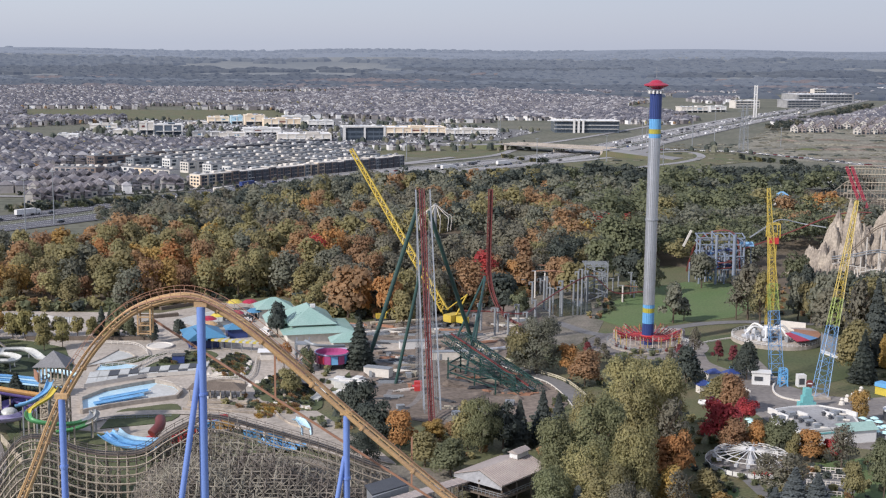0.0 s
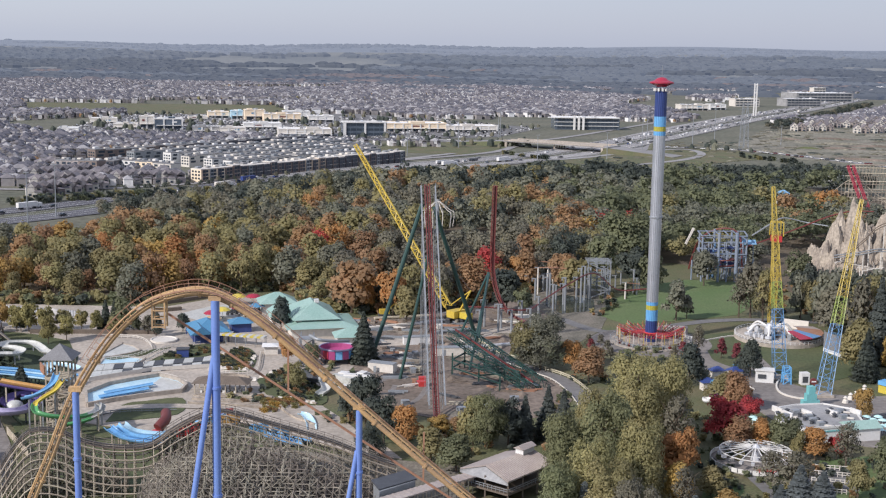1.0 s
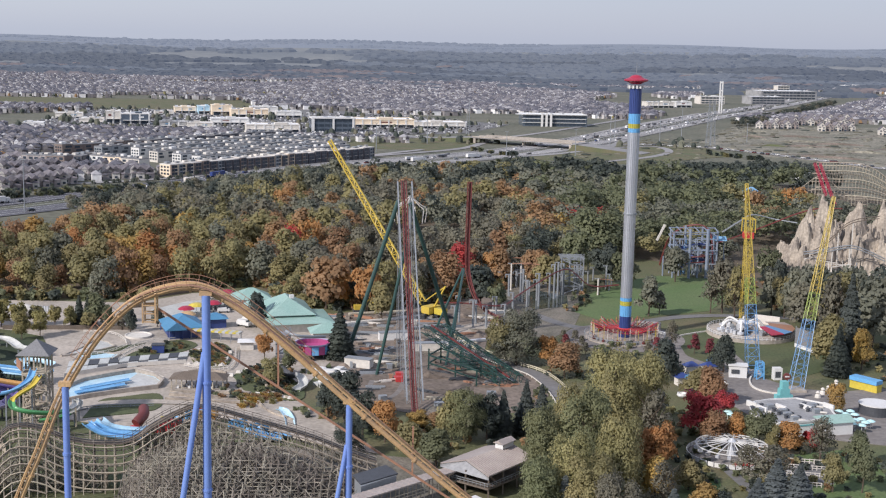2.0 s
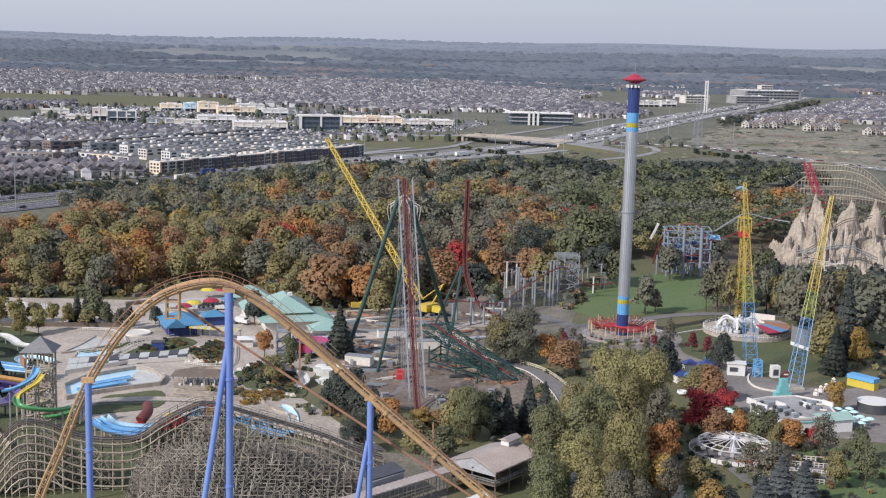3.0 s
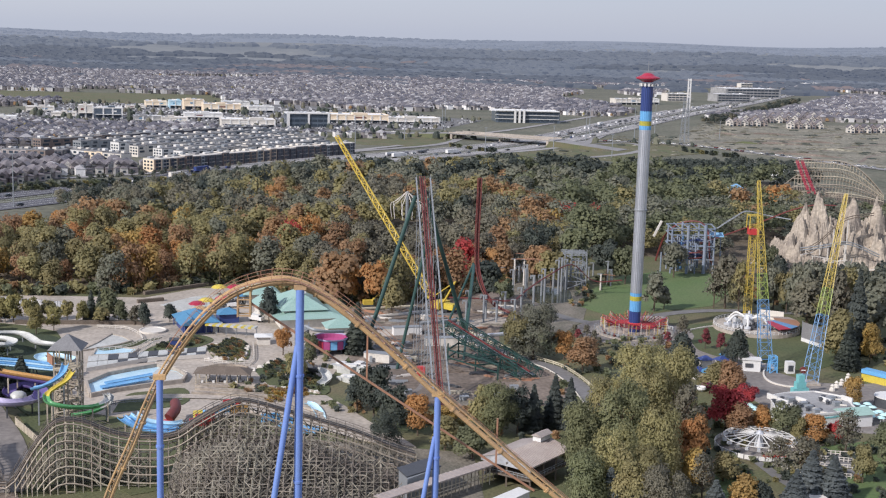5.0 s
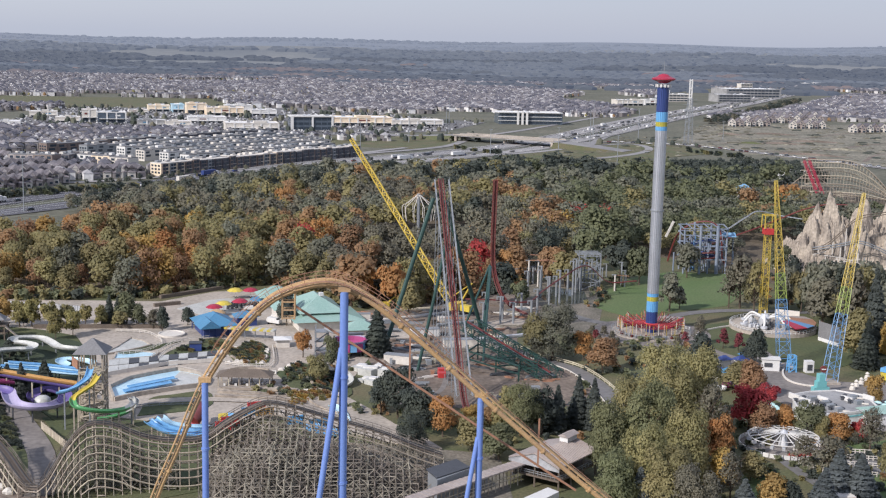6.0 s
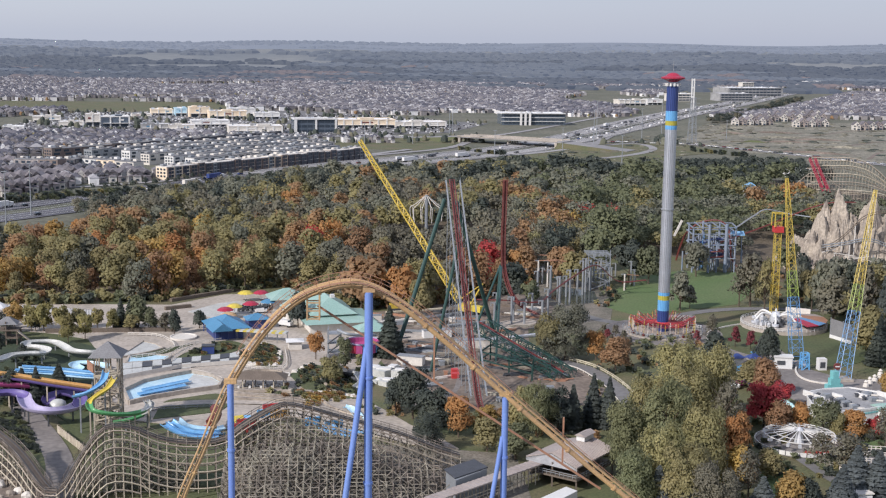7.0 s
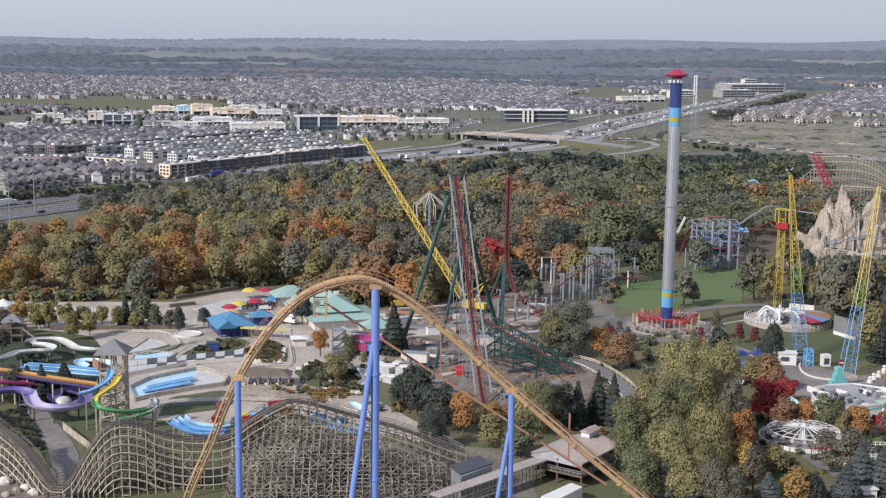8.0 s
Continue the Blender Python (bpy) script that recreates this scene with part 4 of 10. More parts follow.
block_building(172, 1560, 78, 36, 13.4, M["office_glass"], "long glass office with white pillars and roof", 0.06, 3, cols=14)
block_building(41, 2460, 46, 23, 5.3, M["white"], "white hall among the houses", 0.25, 1, cols=6)
block_building(57, 4694, 78, 39, 13.6, M["white"], "distant white factory far off", 0.25, 3, cols=11)
block_building(397, 2059, 46, 23, 8.4, M["stucco"], "pale industrial hall far off", 0.25, 2, cols=6)
block_building(441, 2087, 27, 18, 8.5, M["white"], "white industrial hall far off", 0.25, 2, cols=3)
block_building(519, 2224, 46, 23, 12.4, M["stucco"], "pale hall beside the white pylon", 0.25, 3, cols=6)
block_building(624, 2262, 67, 34, 12.7, M["flat_roof"], "white hospital wing with windows", 0.25, 3, cols=9)
block_building(718, 2480, 120, 60, 15.9, M["flat_roof"], "wide pale hospital block", 0.25, 3, cols=14)
block_building(825, 2848, 29, 18, 14.0, M["stucco"], "pale hospital stair tower", 0.25, 3, cols=4)
block_building(1106, 3211, 63, 31, 7.4, M["white"], "distant white warehouse far off", 0.25, 1, cols=8)
block_building(304, 963, 21, 18, 4.8, M["white"], "white shed beyond the woods", 0.11, 1, cols=3)
block_building(-356, 1439, 26, 18, 5.3, M["stucco"], "small pale office building", 0.21, 1, cols=3)
block_building(-311, 1625, 23, 18, 3.6, M["stucco"], "pale flat-roofed shop far off", 0.24, 1, cols=3)
block_building(-118, 1875, 37, 19, 4.1, M["stucco"], "pale low school building", 0.25, 1, cols=5)
block_building(-582, 2566, 75, 37, 3.8, M["stucco"], "distant pale row of flats", 0.25, 1, cols=10)
ob = thing("office_bands", (172, 1541, 0), "white floor bands of the glass office", "trim", kind="structure")
for z in (4.6, 9.2):
    part("band", Geo().box((172, 1541.4, z), (78, 0.8, 0.6), 0.06), M["white"], ob)
part("band", Geo().box((168, 1540.6, 14.6), (86, 3.0, 0.9), 0.06), M["white_roof"], ob)
gl = thing("office_pillars", (168, 1540, 0), "three white pillars of the glass office", "pillars")
for k in range(3):
    part("pillar", Geo().box((157 + k * 5.4, 1538.6, 8), (2.6, 1.6, 16)), M["white"], gl)
rp = random.Random(4)
pc = Geo()
for k in range(2600):
    x, y = rp.uniform(-430, 110), 1330 + 7.5 * round(rp.uniform(0, 52))
    if inside(x, y, KEEP_OUT[0]):
        pc.box((x, y, 0.9), (1.9, 4.4, 1.3)).box((x, y, 1.6), (1.6, 2.2, 0.5))
pk = tagged(new("parked_cars", pc.mesh("parked_cars", M["car_paint"])), "rows of parked cars by the shops", "cars", kind="stuff")
arr, idx = [], []
for k in range(420):
    x, y = rp.uniform(-420, 300), rp.uniform(1240, 1800)
    if (inside(x, y, KEEP_OUT[0]) or y < 1330) and clear(x, y) is False and abs(x - np.interp(y, [p[1] for p in HWY], [p[0] for p in HWY])) > 60:
        s = rp.uniform(2.0, 4.0)
        fcs = clump(x, y, 1.2, s, s * 1.3)
        arr += fcs
        idx += [rp.choice((0, 0, 1, 2))] * len(fcs)
tagged(new("shop_trees", quads("shop_trees", np.array(arr), [LEAF["dark"], LEAF["sage"], LEAF["bare"]], idx)), "small trees round the shops and slip roads", "trees", kind="stuff")

# scrub and tufts over the open field and the verges of the interchange
arr, idx = [], []
for x0, x1, y0, y1, n, poly in ((320, 1000, 1080, 1640, 1500, KEEP_OUT[2]), (40, 310, 1090, 1420, 260, [(60, 1120), (190, 1080), (300, 1180), (320, 1400), (190, 1330), (110, 1180)])):
    for k in range(n):
        x, y = rp.uniform(x0, x1), rp.uniform(y0, y1)
        if inside(x, y, poly) and abs(x - np.interp(y, [p[1] for p in HWY], [p[0] for p in HWY])) > 45 and noise.noise((x * 0.012, y * 0.03, 31.0)) > -0.15:
            sz = rp.uniform(0.8, 2.6)
            f = clump(x, y, 0.1, sz * 2.2, sz * 0.4)
            arr += f
            idx += [rp.choice((0, 1, 1, 2))] * len(f)
tagged(new("scrub", quads("scrub", np.array(arr), [LEAF["dark"], LEAF["bare"], M["dry"]], idx)), "low brown scrub dotted over the open field", "scrub", kind="stuff")

# ---- wind tower with swing ring ----
TX, TY = 73.3, 434.5
tower = thing("swing_tower", (TX, TY, 0), "tall ribbed steel swing tower with blue and yellow bands", "ride")


def ribbed(z0, z1, r=2.02, n=20):
    """A tube of flat upright panels with narrow grooves between them."""
    g = Geo()
    pts = []
    for j in range(n):
        for e, q in ((-0.40, r), (0.40, r), (0.47, r * 0.93), (0.53, r * 0.93)):
            a = 2 * math.pi * (j + e) / n
            pts.append((TX + q * math.cos(a), TY + q * math.sin(a)))
    return g.prism(pts, z0, z1)


for z0, z1, m in ((0, 8, "deep_blue"), (8, 11.8, "light_blue"), (11.8, 13.4, "band_yellow"), (13.4, 14.6, "light_blue"), (14.6, 44, "tower_steel"), (44.1, 72, "tower_steel"),
                  (72, 73.4, "light_blue"), (73.4, 75, "band_yellow"), (75, 78.4, "light_blue"), (78.4, 87, "deep_blue")):
    part("mast_section", ribbed(z0, z1 - 0.02), M[m], tower)
part("flange", Geo().lathe((TX, TY, 43.8), [(2.3, 0), (2.3, 0.5)]), M["grey"], tower)
part("cap", Geo().lathe((TX, TY, 88.3), [(1.5, 0), (2.5, 0.6), (4.1, 1.2), (4.1, 1.6), (2.4, 2.2), (1.5, 2.9), (0.5, 3.2)]), M["crimson"], tower)
part("antenna", Geo().beam((TX, TY, 92), (TX, TY, 95.5), 0.15).beam((TX - 1, TY, 94.2), (TX + 1, TY, 94.2), 0.1), M["grey"], tower)
for k in range(12):
    a = k * math.pi / 6
    part("bracket", Geo().box((TX + 2.3 * math.cos(a), TY + 2.3 * math.sin(a), 87.4), (0.9, 0.5, 1.0), a), M["white"], tower)
part("hub", Geo().lathe((TX, TY, 2.9), [(2.4, 0), (2.6, 0.3), (2.6, 0.8), (2.3, 1.0)]), M["red"], tower)
rw = random.Random(19)
for k in range(48):
    a = k * math.pi / 24 + rw.uniform(-0.03, 0.03)
    c, s = math.cos(a), math.sin(a)
    z, rad = rw.uniform(4.4, 6.2), rw.uniform(10.8, 12.4)
    arm = part("arm", Geo().beam((TX + 2.5 * c, TY + 2.5 * s, 3.6), (TX + 7.0 * c, TY + 7.0 * s, 3.2), 0.14).beam((TX + 7.0 * c, TY + 7.0 * s, 3.2), (TX + rad * c, TY + rad * s, z), 0.17).beam((TX + 6 * c, TY + 6 * s, 2.7), (TX + rad * math.cos(a + 0.13), TY + rad * math.sin(a + 0.13), z - 1.2), 0.1), M[("crimson", "dark_red", "red", "dark_red")[k % 4]], tower)
    part("chain", Geo().beam((TX + rad * c, TY + rad * s, z), (TX + rad * c, TY + rad * s, 0.9), 0.16), M[("mast_yellow", "stucco", "tan", "mast_yellow", "tan")[k % 5]], arm)
    part("chair", Geo().box((TX + rad * c, TY + rad * s, 1.0), (0.9, 0.6, 0.7), a).box((TX + (rad + 0.3) * c, TY + (rad + 0.3) * s, 1.5), (0.1, 0.6, 0.6), a), M["dark_red" if k % 3 == 0 else "grey"], arm)
rg = Geo()
for k in range(32):
    a, b = k * math.pi / 16, (k + 1) * math.pi / 16
    rg.beam((TX + 7.0 * math.cos(a), TY + 7.0 * math.sin(a), 3.2), (TX + 7.0 * math.cos(b), TY + 7.0 * math.sin(b), 3.2), 0.16)
part("ring", rg, M["crimson"], tower)
part("platform", Geo().lathe((TX, TY, 0.2), [(14, 0), (14, 0.35)], 32), M["concrete"], tower)
fn = Geo()
for k in range(48):
    a, b = k * math.pi / 24, (k + 1) * math.pi / 24
    fn.beam((TX + 14 * math.cos(a), TY + 14 * math.sin(a), 0.5), (TX + 14 * math.cos(a), TY + 14 * math.sin(a), 1.9), 0.12)
    fn.beam((TX + 14 * math.cos(a), TY + 14 * math.sin(a), 1.9), (TX + 14 * math.cos(b), TY + 14 * math.sin(b), 1.9), 0.12)
part("railing", fn, M["grey"], tower)

# ---- steel coaster with the orange hill ----
HILL = [(-66.5, 180.0, 14.0), (-62.6, 180.0, 26.0), (-60.3, 180.0, 34.0), (-57.0, 180.0, 41.8), (-54.6, 180.0, 47.9), (-52.1, 180.0, 53.0), (-47.7, 180.0, 59.6), (-42.6, 180.1, 64.4), (-36.8, 180.2, 66.5), (-32.2, 180.3, 66.2),
        (-26.8, 180.4, 63.2), (-19.6, 180.6, 57.3), (-12.5, 180.8, 50.8), (-5.2, 181.0, 44.4), (2.4, 181.2, 37.8), (9.5, 181.4, 31.9), (18, 181.6, 24.5), (28, 182, 16)]
coaster = thing("roller_coaster", (-32, 180, 0), "orange steel roller coaster hill on blue columns", "roller coaster")
line = curve(HILL, 10)


def offset_line(pts, side, up):
    out = []
    for i, p in enumerate(pts):
        d = (pts[min(i + 1, len(pts) - 1)] - pts[max(i - 1, 0)]).normalized()
        s = d.cross(Vector((0, 0, 1))).normalized()
        n = s.cross(d)
        out.append(p + s * side + n * up)
    return out


part("spine", Geo().tube(offset_line(line, 0, -0.7), 0.37, 10), M["orange_rail"], coaster)
for s in (-0.62, 0.62):
    part("rail", Geo().tube(offset_line(line, s, 0.1), 0.14, 6), M["orange_rail"], coaster)
L, C, R = offset_line(line, -0.62, 0.05), offset_line(line, 0, -0.6), offset_line(line, 0.62, 0.05)
for i in range(0, len(line), 2):
    part("crosstie", Geo().beam(L[i], C[i], 0.08).beam(C[i], R[i], 0.08), M["orange_rail"], coaster)
S0 = offset_line(line, 0, -0.75)
for i in range(5, len(line) - 3, 10):
    d = (S0[i + 1] - S0[i - 1]).normalized() * 0.16
    part("flange", Geo().tube([S0[i] - d, S0[i] + d], 0.52, 10), M["orange_rail"], coaster)
wk = Geo()
for side in (-1.35, 1.35):
    w = offset_line(line, side, 0.1)[54:114]
    wk.strip([(p.x, p.y, p.z) for p in w], 0.7, 0, 0.08)
    u = offset_line(line, side * 1.2, 1.1)[54:114]
    for i in range(0, len(u) - 1):
        wk.beam(u[i], u[i + 1], 0.07)
        if i % 3 == 0:
            wk.beam(w[i], u[i], 0.06)
w, u = offset_line(line, 1.0, 0.1)[113:176], offset_line(line, 1.05, 0.65)[113:176]
for i in range(len(u) - 1):
    wk.beam(u[i], u[i + 1], 0.07)
    if i % 3 == 0:
        wk.beam(w[i], u[i], 0.08)
part("walkway", wk, M["brown_rail"], coaster)
for (x, y, z), legs in (((-52.4, 178.9, 51.6), ()), ((-32.2, 179.4, 65.2), ((-40.3, 174.0),)), ((-11.6, 181.0, 49.0), ((-19.0, 176.0),))):
    r0 = 0.62 if z > 60 else 0.49
    col = part("column", Geo().tube([(x, y, 0), (x, y, z)], r0, 16), M["blue_post"], coaster)
    smooth(col)
    for zz in (z * 0.3, z * 0.55, z * 0.8):
        part("collar", Geo().lathe((x, y, zz), [(r0 + 0.12, 0), (r0 + 0.12, 0.35)], 16), M["blue_post"], col)
    part("saddle", Geo().box((x, y, z + 0.35), (1.8, 0.9, 0.7)), M["orange_rail"], col)
    for bx, by in legs:
        smooth(part("brace", Geo().tube([(bx, by, 0), (x - 0.3, y, z * 0.87)], r0 * 0.72, 12), M["blue_post"], coaster))
fr = Geo()
for i, j in ((-1, -1), (1, -1), (1, 1), (-1, 1)):
    fr.beam((-40.3 + i * 0.9, 180 + j * 0.8, 61.0), (-40.3 + i * 0.9, 180 + j * 0.8, 64.8), 0.22)
for z in (61.2, 62.4, 63.6):
    fr.beam((-41.2, 179.2, z), (-39.4, 179.2, z), 0.18).beam((-41.2, 180.8, z), (-39.4, 180.8, z), 0.18)
part("hoist_frame", fr, M["orange_rail"], coaster)
ev = [Vector((-39.8, 183, 62.4)), Vector((4, 184.5, 33.0))]
part("guide_rail", Geo().beam(ev[0], ev[1], 0.24, 0.32), M["brown_rail"], coaster)
for f in (0.40, 0.86):
    p = ev[0].lerp(ev[1], f)
    part("hanger", Geo().beam(p, (p.x, p.y, p.z + 7.5), 0.25), M["brown_rail"], coaster)

# ---- dive coaster under construction ----
dive = thing("dive_coaster", (-2, 375, 0), "half-built dive coaster with red track and green supports", "roller coaster")
B0, B1 = Vector((-0.6, 341, 1.5)), Vector((-4.8, 402, 57.5))
lift = curve([(-0.2, 328, 1.2), (-0.4, 336, 1.6), tuple(B0.lerp(B1, 0.06)), tuple(B0.lerp(B1, 0.3)), tuple(B0.lerp(B1, 0.65)), tuple(B1)], 8)
for s in (-0.75, 0.75):
    part("rail", Geo().tube(offset_line(lift, s, 0), 0.2, 6), M["dark_red"], dive)
part("spine", Geo().tube(offset_line(lift, 0, -0.7), 0.36, 8), M["dark_red"], dive)
a, b = offset_line(lift, -0.75, 0), offset_line(lift, 0.75, 0)
for i in range(0, len(lift)):
    part("crosstie", Geo().beam(a[i], b[i], 0.14), M["dark_red"], dive)
st = Geo()
for s in (-1.9, 2.6):
    p = offset_line(lift, s, -0.3)[14:]
    st.strip([tuple(v) for v in p], 0.45, 0, 0.08)
    u = offset_line(lift, s, 0.9)[14:]
    for i in range(len(u) - 1):
        st.beam(u[i], u[i + 1], 0.08).beam(p[i], u[i], 0.07)
part("stairway", st, M["grey"], dive)
for f in (0.12, 0.24, 0.36, 0.48, 0.6, 0.72, 0.84, 0.96):
    p = B0.lerp(B1, f)
    for e in (-1.6, 2.2):
        part("scaffold_post", Geo().beam((p.x + e, p.y, 0), (p.x + e, p.y, p.z - 0.8), 0.18), M["grey"], dive)
    for k in range(int(p.z // 5)):
        part("scaffold_brace", Geo().beam((p.x - 1.6, p.y, k * 5), (p.x + 2.2, p.y, k * 5 + 5), 0.1), M["grey"], dive)
for p, q, rr in (((-22.2, 404, 0), (-6.4, 412, 50), 0.7), ((13, 432, 0), (-2.5, 412, 49), 0.7), ((-12, 380, 0), (-3.5, 385, 40), 0.5), ((9.5, 392, 0), (17.3, 452.5, 20), 0.4)):
    part("support_leg", Geo().tube([p, q], rr, 10), M["green_steel"], dive)
spk = curve([(19.2, 462.5, 50.8), (19.0, 462, 40), (18.8, 461.5, 28), (19.2, 460.5, 18), (21.5, 458, 10), (25.5, 455, 5), (31, 452, 2.6)], 8)
spikes = thing("track_spike", (19, 460, 0), "rust-red curved track section standing upright", "roller coaster")
for s in (-0.7, 0.7):
    part("rail", Geo().tube([p + Vector((s, 0, 0)) for p in spk], 0.22, 6), M["dark_red"], spikes)
part("spine", Geo().tube([p + Vector((0.1, 0.9, 0)) for p in spk], 0.42, 8), M["dark_red"], spikes)
part("crosstie", Geo().add([], []).beam(spk[0] + Vector((-.7, 0, 0)), spk[0] + Vector((.7, 0, 0)), 0.2), M["dark_red"], spikes)
for q in ((6.5, 437, 0), (13.5, 436, 0)):
    part("brace", Geo().tube([q, (17.3, 456, 20)], 0.42, 10), M["green_steel"], spikes)
st = thing("loading_station", (17, 385, 0), "dark green steel station frame with track on its roof", "station")
for x0, y0 in ((8, 395), (14, 388), (20, 380), (12, 377), (4, 386), (24, 372), (18, 368)):
    part("post", Geo().beam((x0, y0, 0), (x0, y0, 7.5 - 0.12 * max(0, x0)), 0.45), M["green_steel"], st)
part("truss", lattice(Geo(), (3, 400, 10), (26, 368, 1.6), 2.4, 2.4, 16, 0.22, 0.14), M["green_steel"], st)
part("truss", lattice(Geo(), (8, 404, 10), (31, 372, 1.4), 2.6, 2.6, 16, 0.25, 0.16), M["green_steel"], st)
part("catwalk", Geo().beam((6.5, 404, 9.4), (29.5, 371.6, 1.0), 0.9, 0.15), M["grey"], st)
part("track", Geo().beam((5, 402.5, 10.8), (28, 370.5, 2.4), 0.55, 0.4), M["dark_red"], st)
for z in (2.5, 5):
    part("girder", Geo().beam((4, 386, z), (18, 368, z), 0.4).beam((8, 395, z), (24, 372, z), 0.4).beam((4, 386, z), (8, 395, z), 0.4).beam((12, 377, z), (20, 380, z), 0.4), M["green_steel"], st)

# ---- mobile crane ----
crane = thing("mobile_crane", (5, 465, 0), "yellow lattice-boom crawler crane on the building site", "crane")
part("boom", lattice(Geo(), (3.0, 466, 5), (-34.3, 503.4, 61.4), 2.4, 1.3, 34, 0.32, 0.2), M["yellow"], crane)
part("cab", Geo().box((6, 463, 3.2), (6.5, 4, 2.6), 0.8), M["yellow"], crane)
part("counterweight", Geo().box((9.5, 460, 3.0), (2.4, 4.4, 2.2), 0.8), M["slide_yellow"], crane)
for s in (-2.4, 2.4):
    part("crawler", Geo().box((5 + s, 463 + s * 0.2, 0.9), (1.2, 7.5, 1.5), 0.1), M["dark"], crane)
part("mast", Geo().beam((7, 462, 4), (11, 457, 13), 0.5).beam((11, 457, 13), (4, 465, 6), 0.3), M["yellow"], crane)
part("pendant", Geo().beam((11, 457, 13), (-34.3, 503.4, 61.6), 0.08), M["dark"], crane)

# ---- sky swing towers ----
swing = thing("swing_arch", (112, 383, 0), "tall lattice swing towers painted yellow over blue", "ride")
for base, top in (((106.3, 388, 0), (105.1, 404.6, 58.4)), ((114, 369, 0), (127, 385, 57))):
    b, t = Vector(base), Vector(top)
    for f0, f1, m in ((0, 0.36, "mast_blue"), (0.36, 0.5, "mast_lime"), (0.5, 1.0, "mast_yellow")):
        part("mast_section", lattice(Geo(), b.lerp(t, f0), b.lerp(t, f1), 3.9 - 3.1 * f0, 3.9 - 3.1 * f1, max(2, int(24 * (f1 - f0))), 0.17, 0.1), M[m], swing)
    part("footing", Geo().box((b.x, b.y, 0.4), (5.5, 5.5, 0.8)), M["concrete"], swing)
pull = thing("launch_tower", (122, 461, 0), "slim yellow lattice launch tower with a red box", "ride")
part("mast", lattice(Geo(), (122, 461, 0), (121.8, 460.5, 36), 2.4, 2.0, 18, 0.24, 0.13), M["mast_yellow"], pull)
part("winch_box", Geo().box((121.8, 460.5, 33.4), (3.4, 3.4, 2.2)), M["red"], pull)
for i, j in ((-1, -1), (1, -1), (1, 1), (-1, 1)):
    part("gantry_post", Geo().beam((121.8 + i * 2.0, 460.5 + j * 2.0, 34.5), (121.8 + i * 1.9, 460.5 + j * 1.9, 39.6), 0.3), M["yellow"], pull)
    part("gantry_beam", Geo().beam((121.8 + i * 1.9, 460.5 + j * 1.9, 39.5), (121.8 - j * 1.9, 460.5 + i * 1.9, 39.5), 0.28), M["yellow"], pull)

# ---- round flat ride ----
fx, fy = 120, 443
flat = thing("flat_ride", (fx, fy, 0), "round grey spinning ride on a fenced platform", "ride")
part("platform", Geo().lathe((fx, fy, 0.2), [(15.5, 0), (15.5, 1.2)], 40), M["concrete"], flat)
for k in range(6):
    a = k * math.pi / 3 + 0.2
    part("arm", Geo().tube(curve([(fx - 3 + 1.5 * math.cos(a), fy + 1.5 * math.sin(a), 4.4), (fx - 3 + 5.5 * math.cos(a), fy + 5.5 * math.sin(a), 5.4), (fx - 3 + 8.5 * math.cos(a), fy + 8.5 * math.sin(a), 2.6)], 4), 0.4, 8), M["white"], flat)
    part("gondola", Geo().lathe((fx - 3 + 8.5 * math.cos(a), fy + 8.5 * math.sin(a), 1.5), [(0.9, 0), (1.3, 0.6), (1.2, 1.2)], 12), M["steel"], flat)
part("hub", Geo().lathe((fx - 3, fy, 1.4), [(2.2, 0), (2.2, 2.8), (1.2, 4.2)], 16), M["steel"], flat)
for k in range(5):
    a = -1.35 + k * 0.36
    b = a + 0.35
    part("roof_panel", Geo().add([(fx + 6 * math.cos(a), fy - 1 + 6 * math.sin(a), 4.6), (fx + 15 * math.cos(a), fy - 1 + 15 * math.sin(a), 3.6), (fx + 15 * math.cos(b), fy - 1 + 15 * math.sin(b), 3.6), (fx + 6 * math.cos(b), fy - 1 + 6 * math.sin(b), 4.6)]
                                 + [(fx + q * math.cos(w), fy - 1 + q * math.sin(w), z - 0.25) for q, w, z in ((6, a, 4.6), (15, a, 3.6), (15, b, 3.6), (6, b, 4.6))],
                                 [(0, 1, 2, 3), (7, 6, 5, 4), (0, 4, 5, 1), (1, 5, 6, 2), (2, 6, 7, 3), (3, 7, 4, 0)]), M[("corrugated", "brown_rail", "brown_rail", "mast_blue", "crimson")[4 - k]], flat)
part("back_wall", Geo().box((fx + 9, fy + 11, 3.0), (9, 0.4, 3.4), -0.5), M["stucco"], flat)
rq = random.Random(23)
for k in range(16):
    a, d = rq.uniform(1.2, 5.6), rq.uniform(4, 12)
    part("seat_pod", Geo().box((fx - 3 + d * math.cos(a) * 0.8, fy + d * math.sin(a) * 0.8, 2.1), (1.5, 1.1, 1.3), a).box((fx - 3 + d * math.cos(a) * 0.8, fy + d * math.sin(a) * 0.8 + 0.4, 3.0), (1.4, 0.2, 0.9), a), M[("grey", "dark", "steel")[k % 3]], flat)
fn = Geo()
for k in range(56):
    a, b = k * math.pi / 28, (k + 1) * math.pi / 28
    fn.beam((fx + 15.3 * math.cos(a), fy + 15.3 * math.sin(a), 1.3), (fx + 15.3 * math.cos(a), fy + 15.3 * math.sin(a), 2.5), 0.12)
    for z in (1.9, 2.5):
        fn.beam((fx + 15.3 * math.cos(a), fy + 15.3 * math.sin(a), z), (fx + 15.3 * math.cos(b), fy + 15.3 * math.sin(b), z), 0.1)
part("railing", fn, M["white"], flat)

# ---- cast rock mountain ----


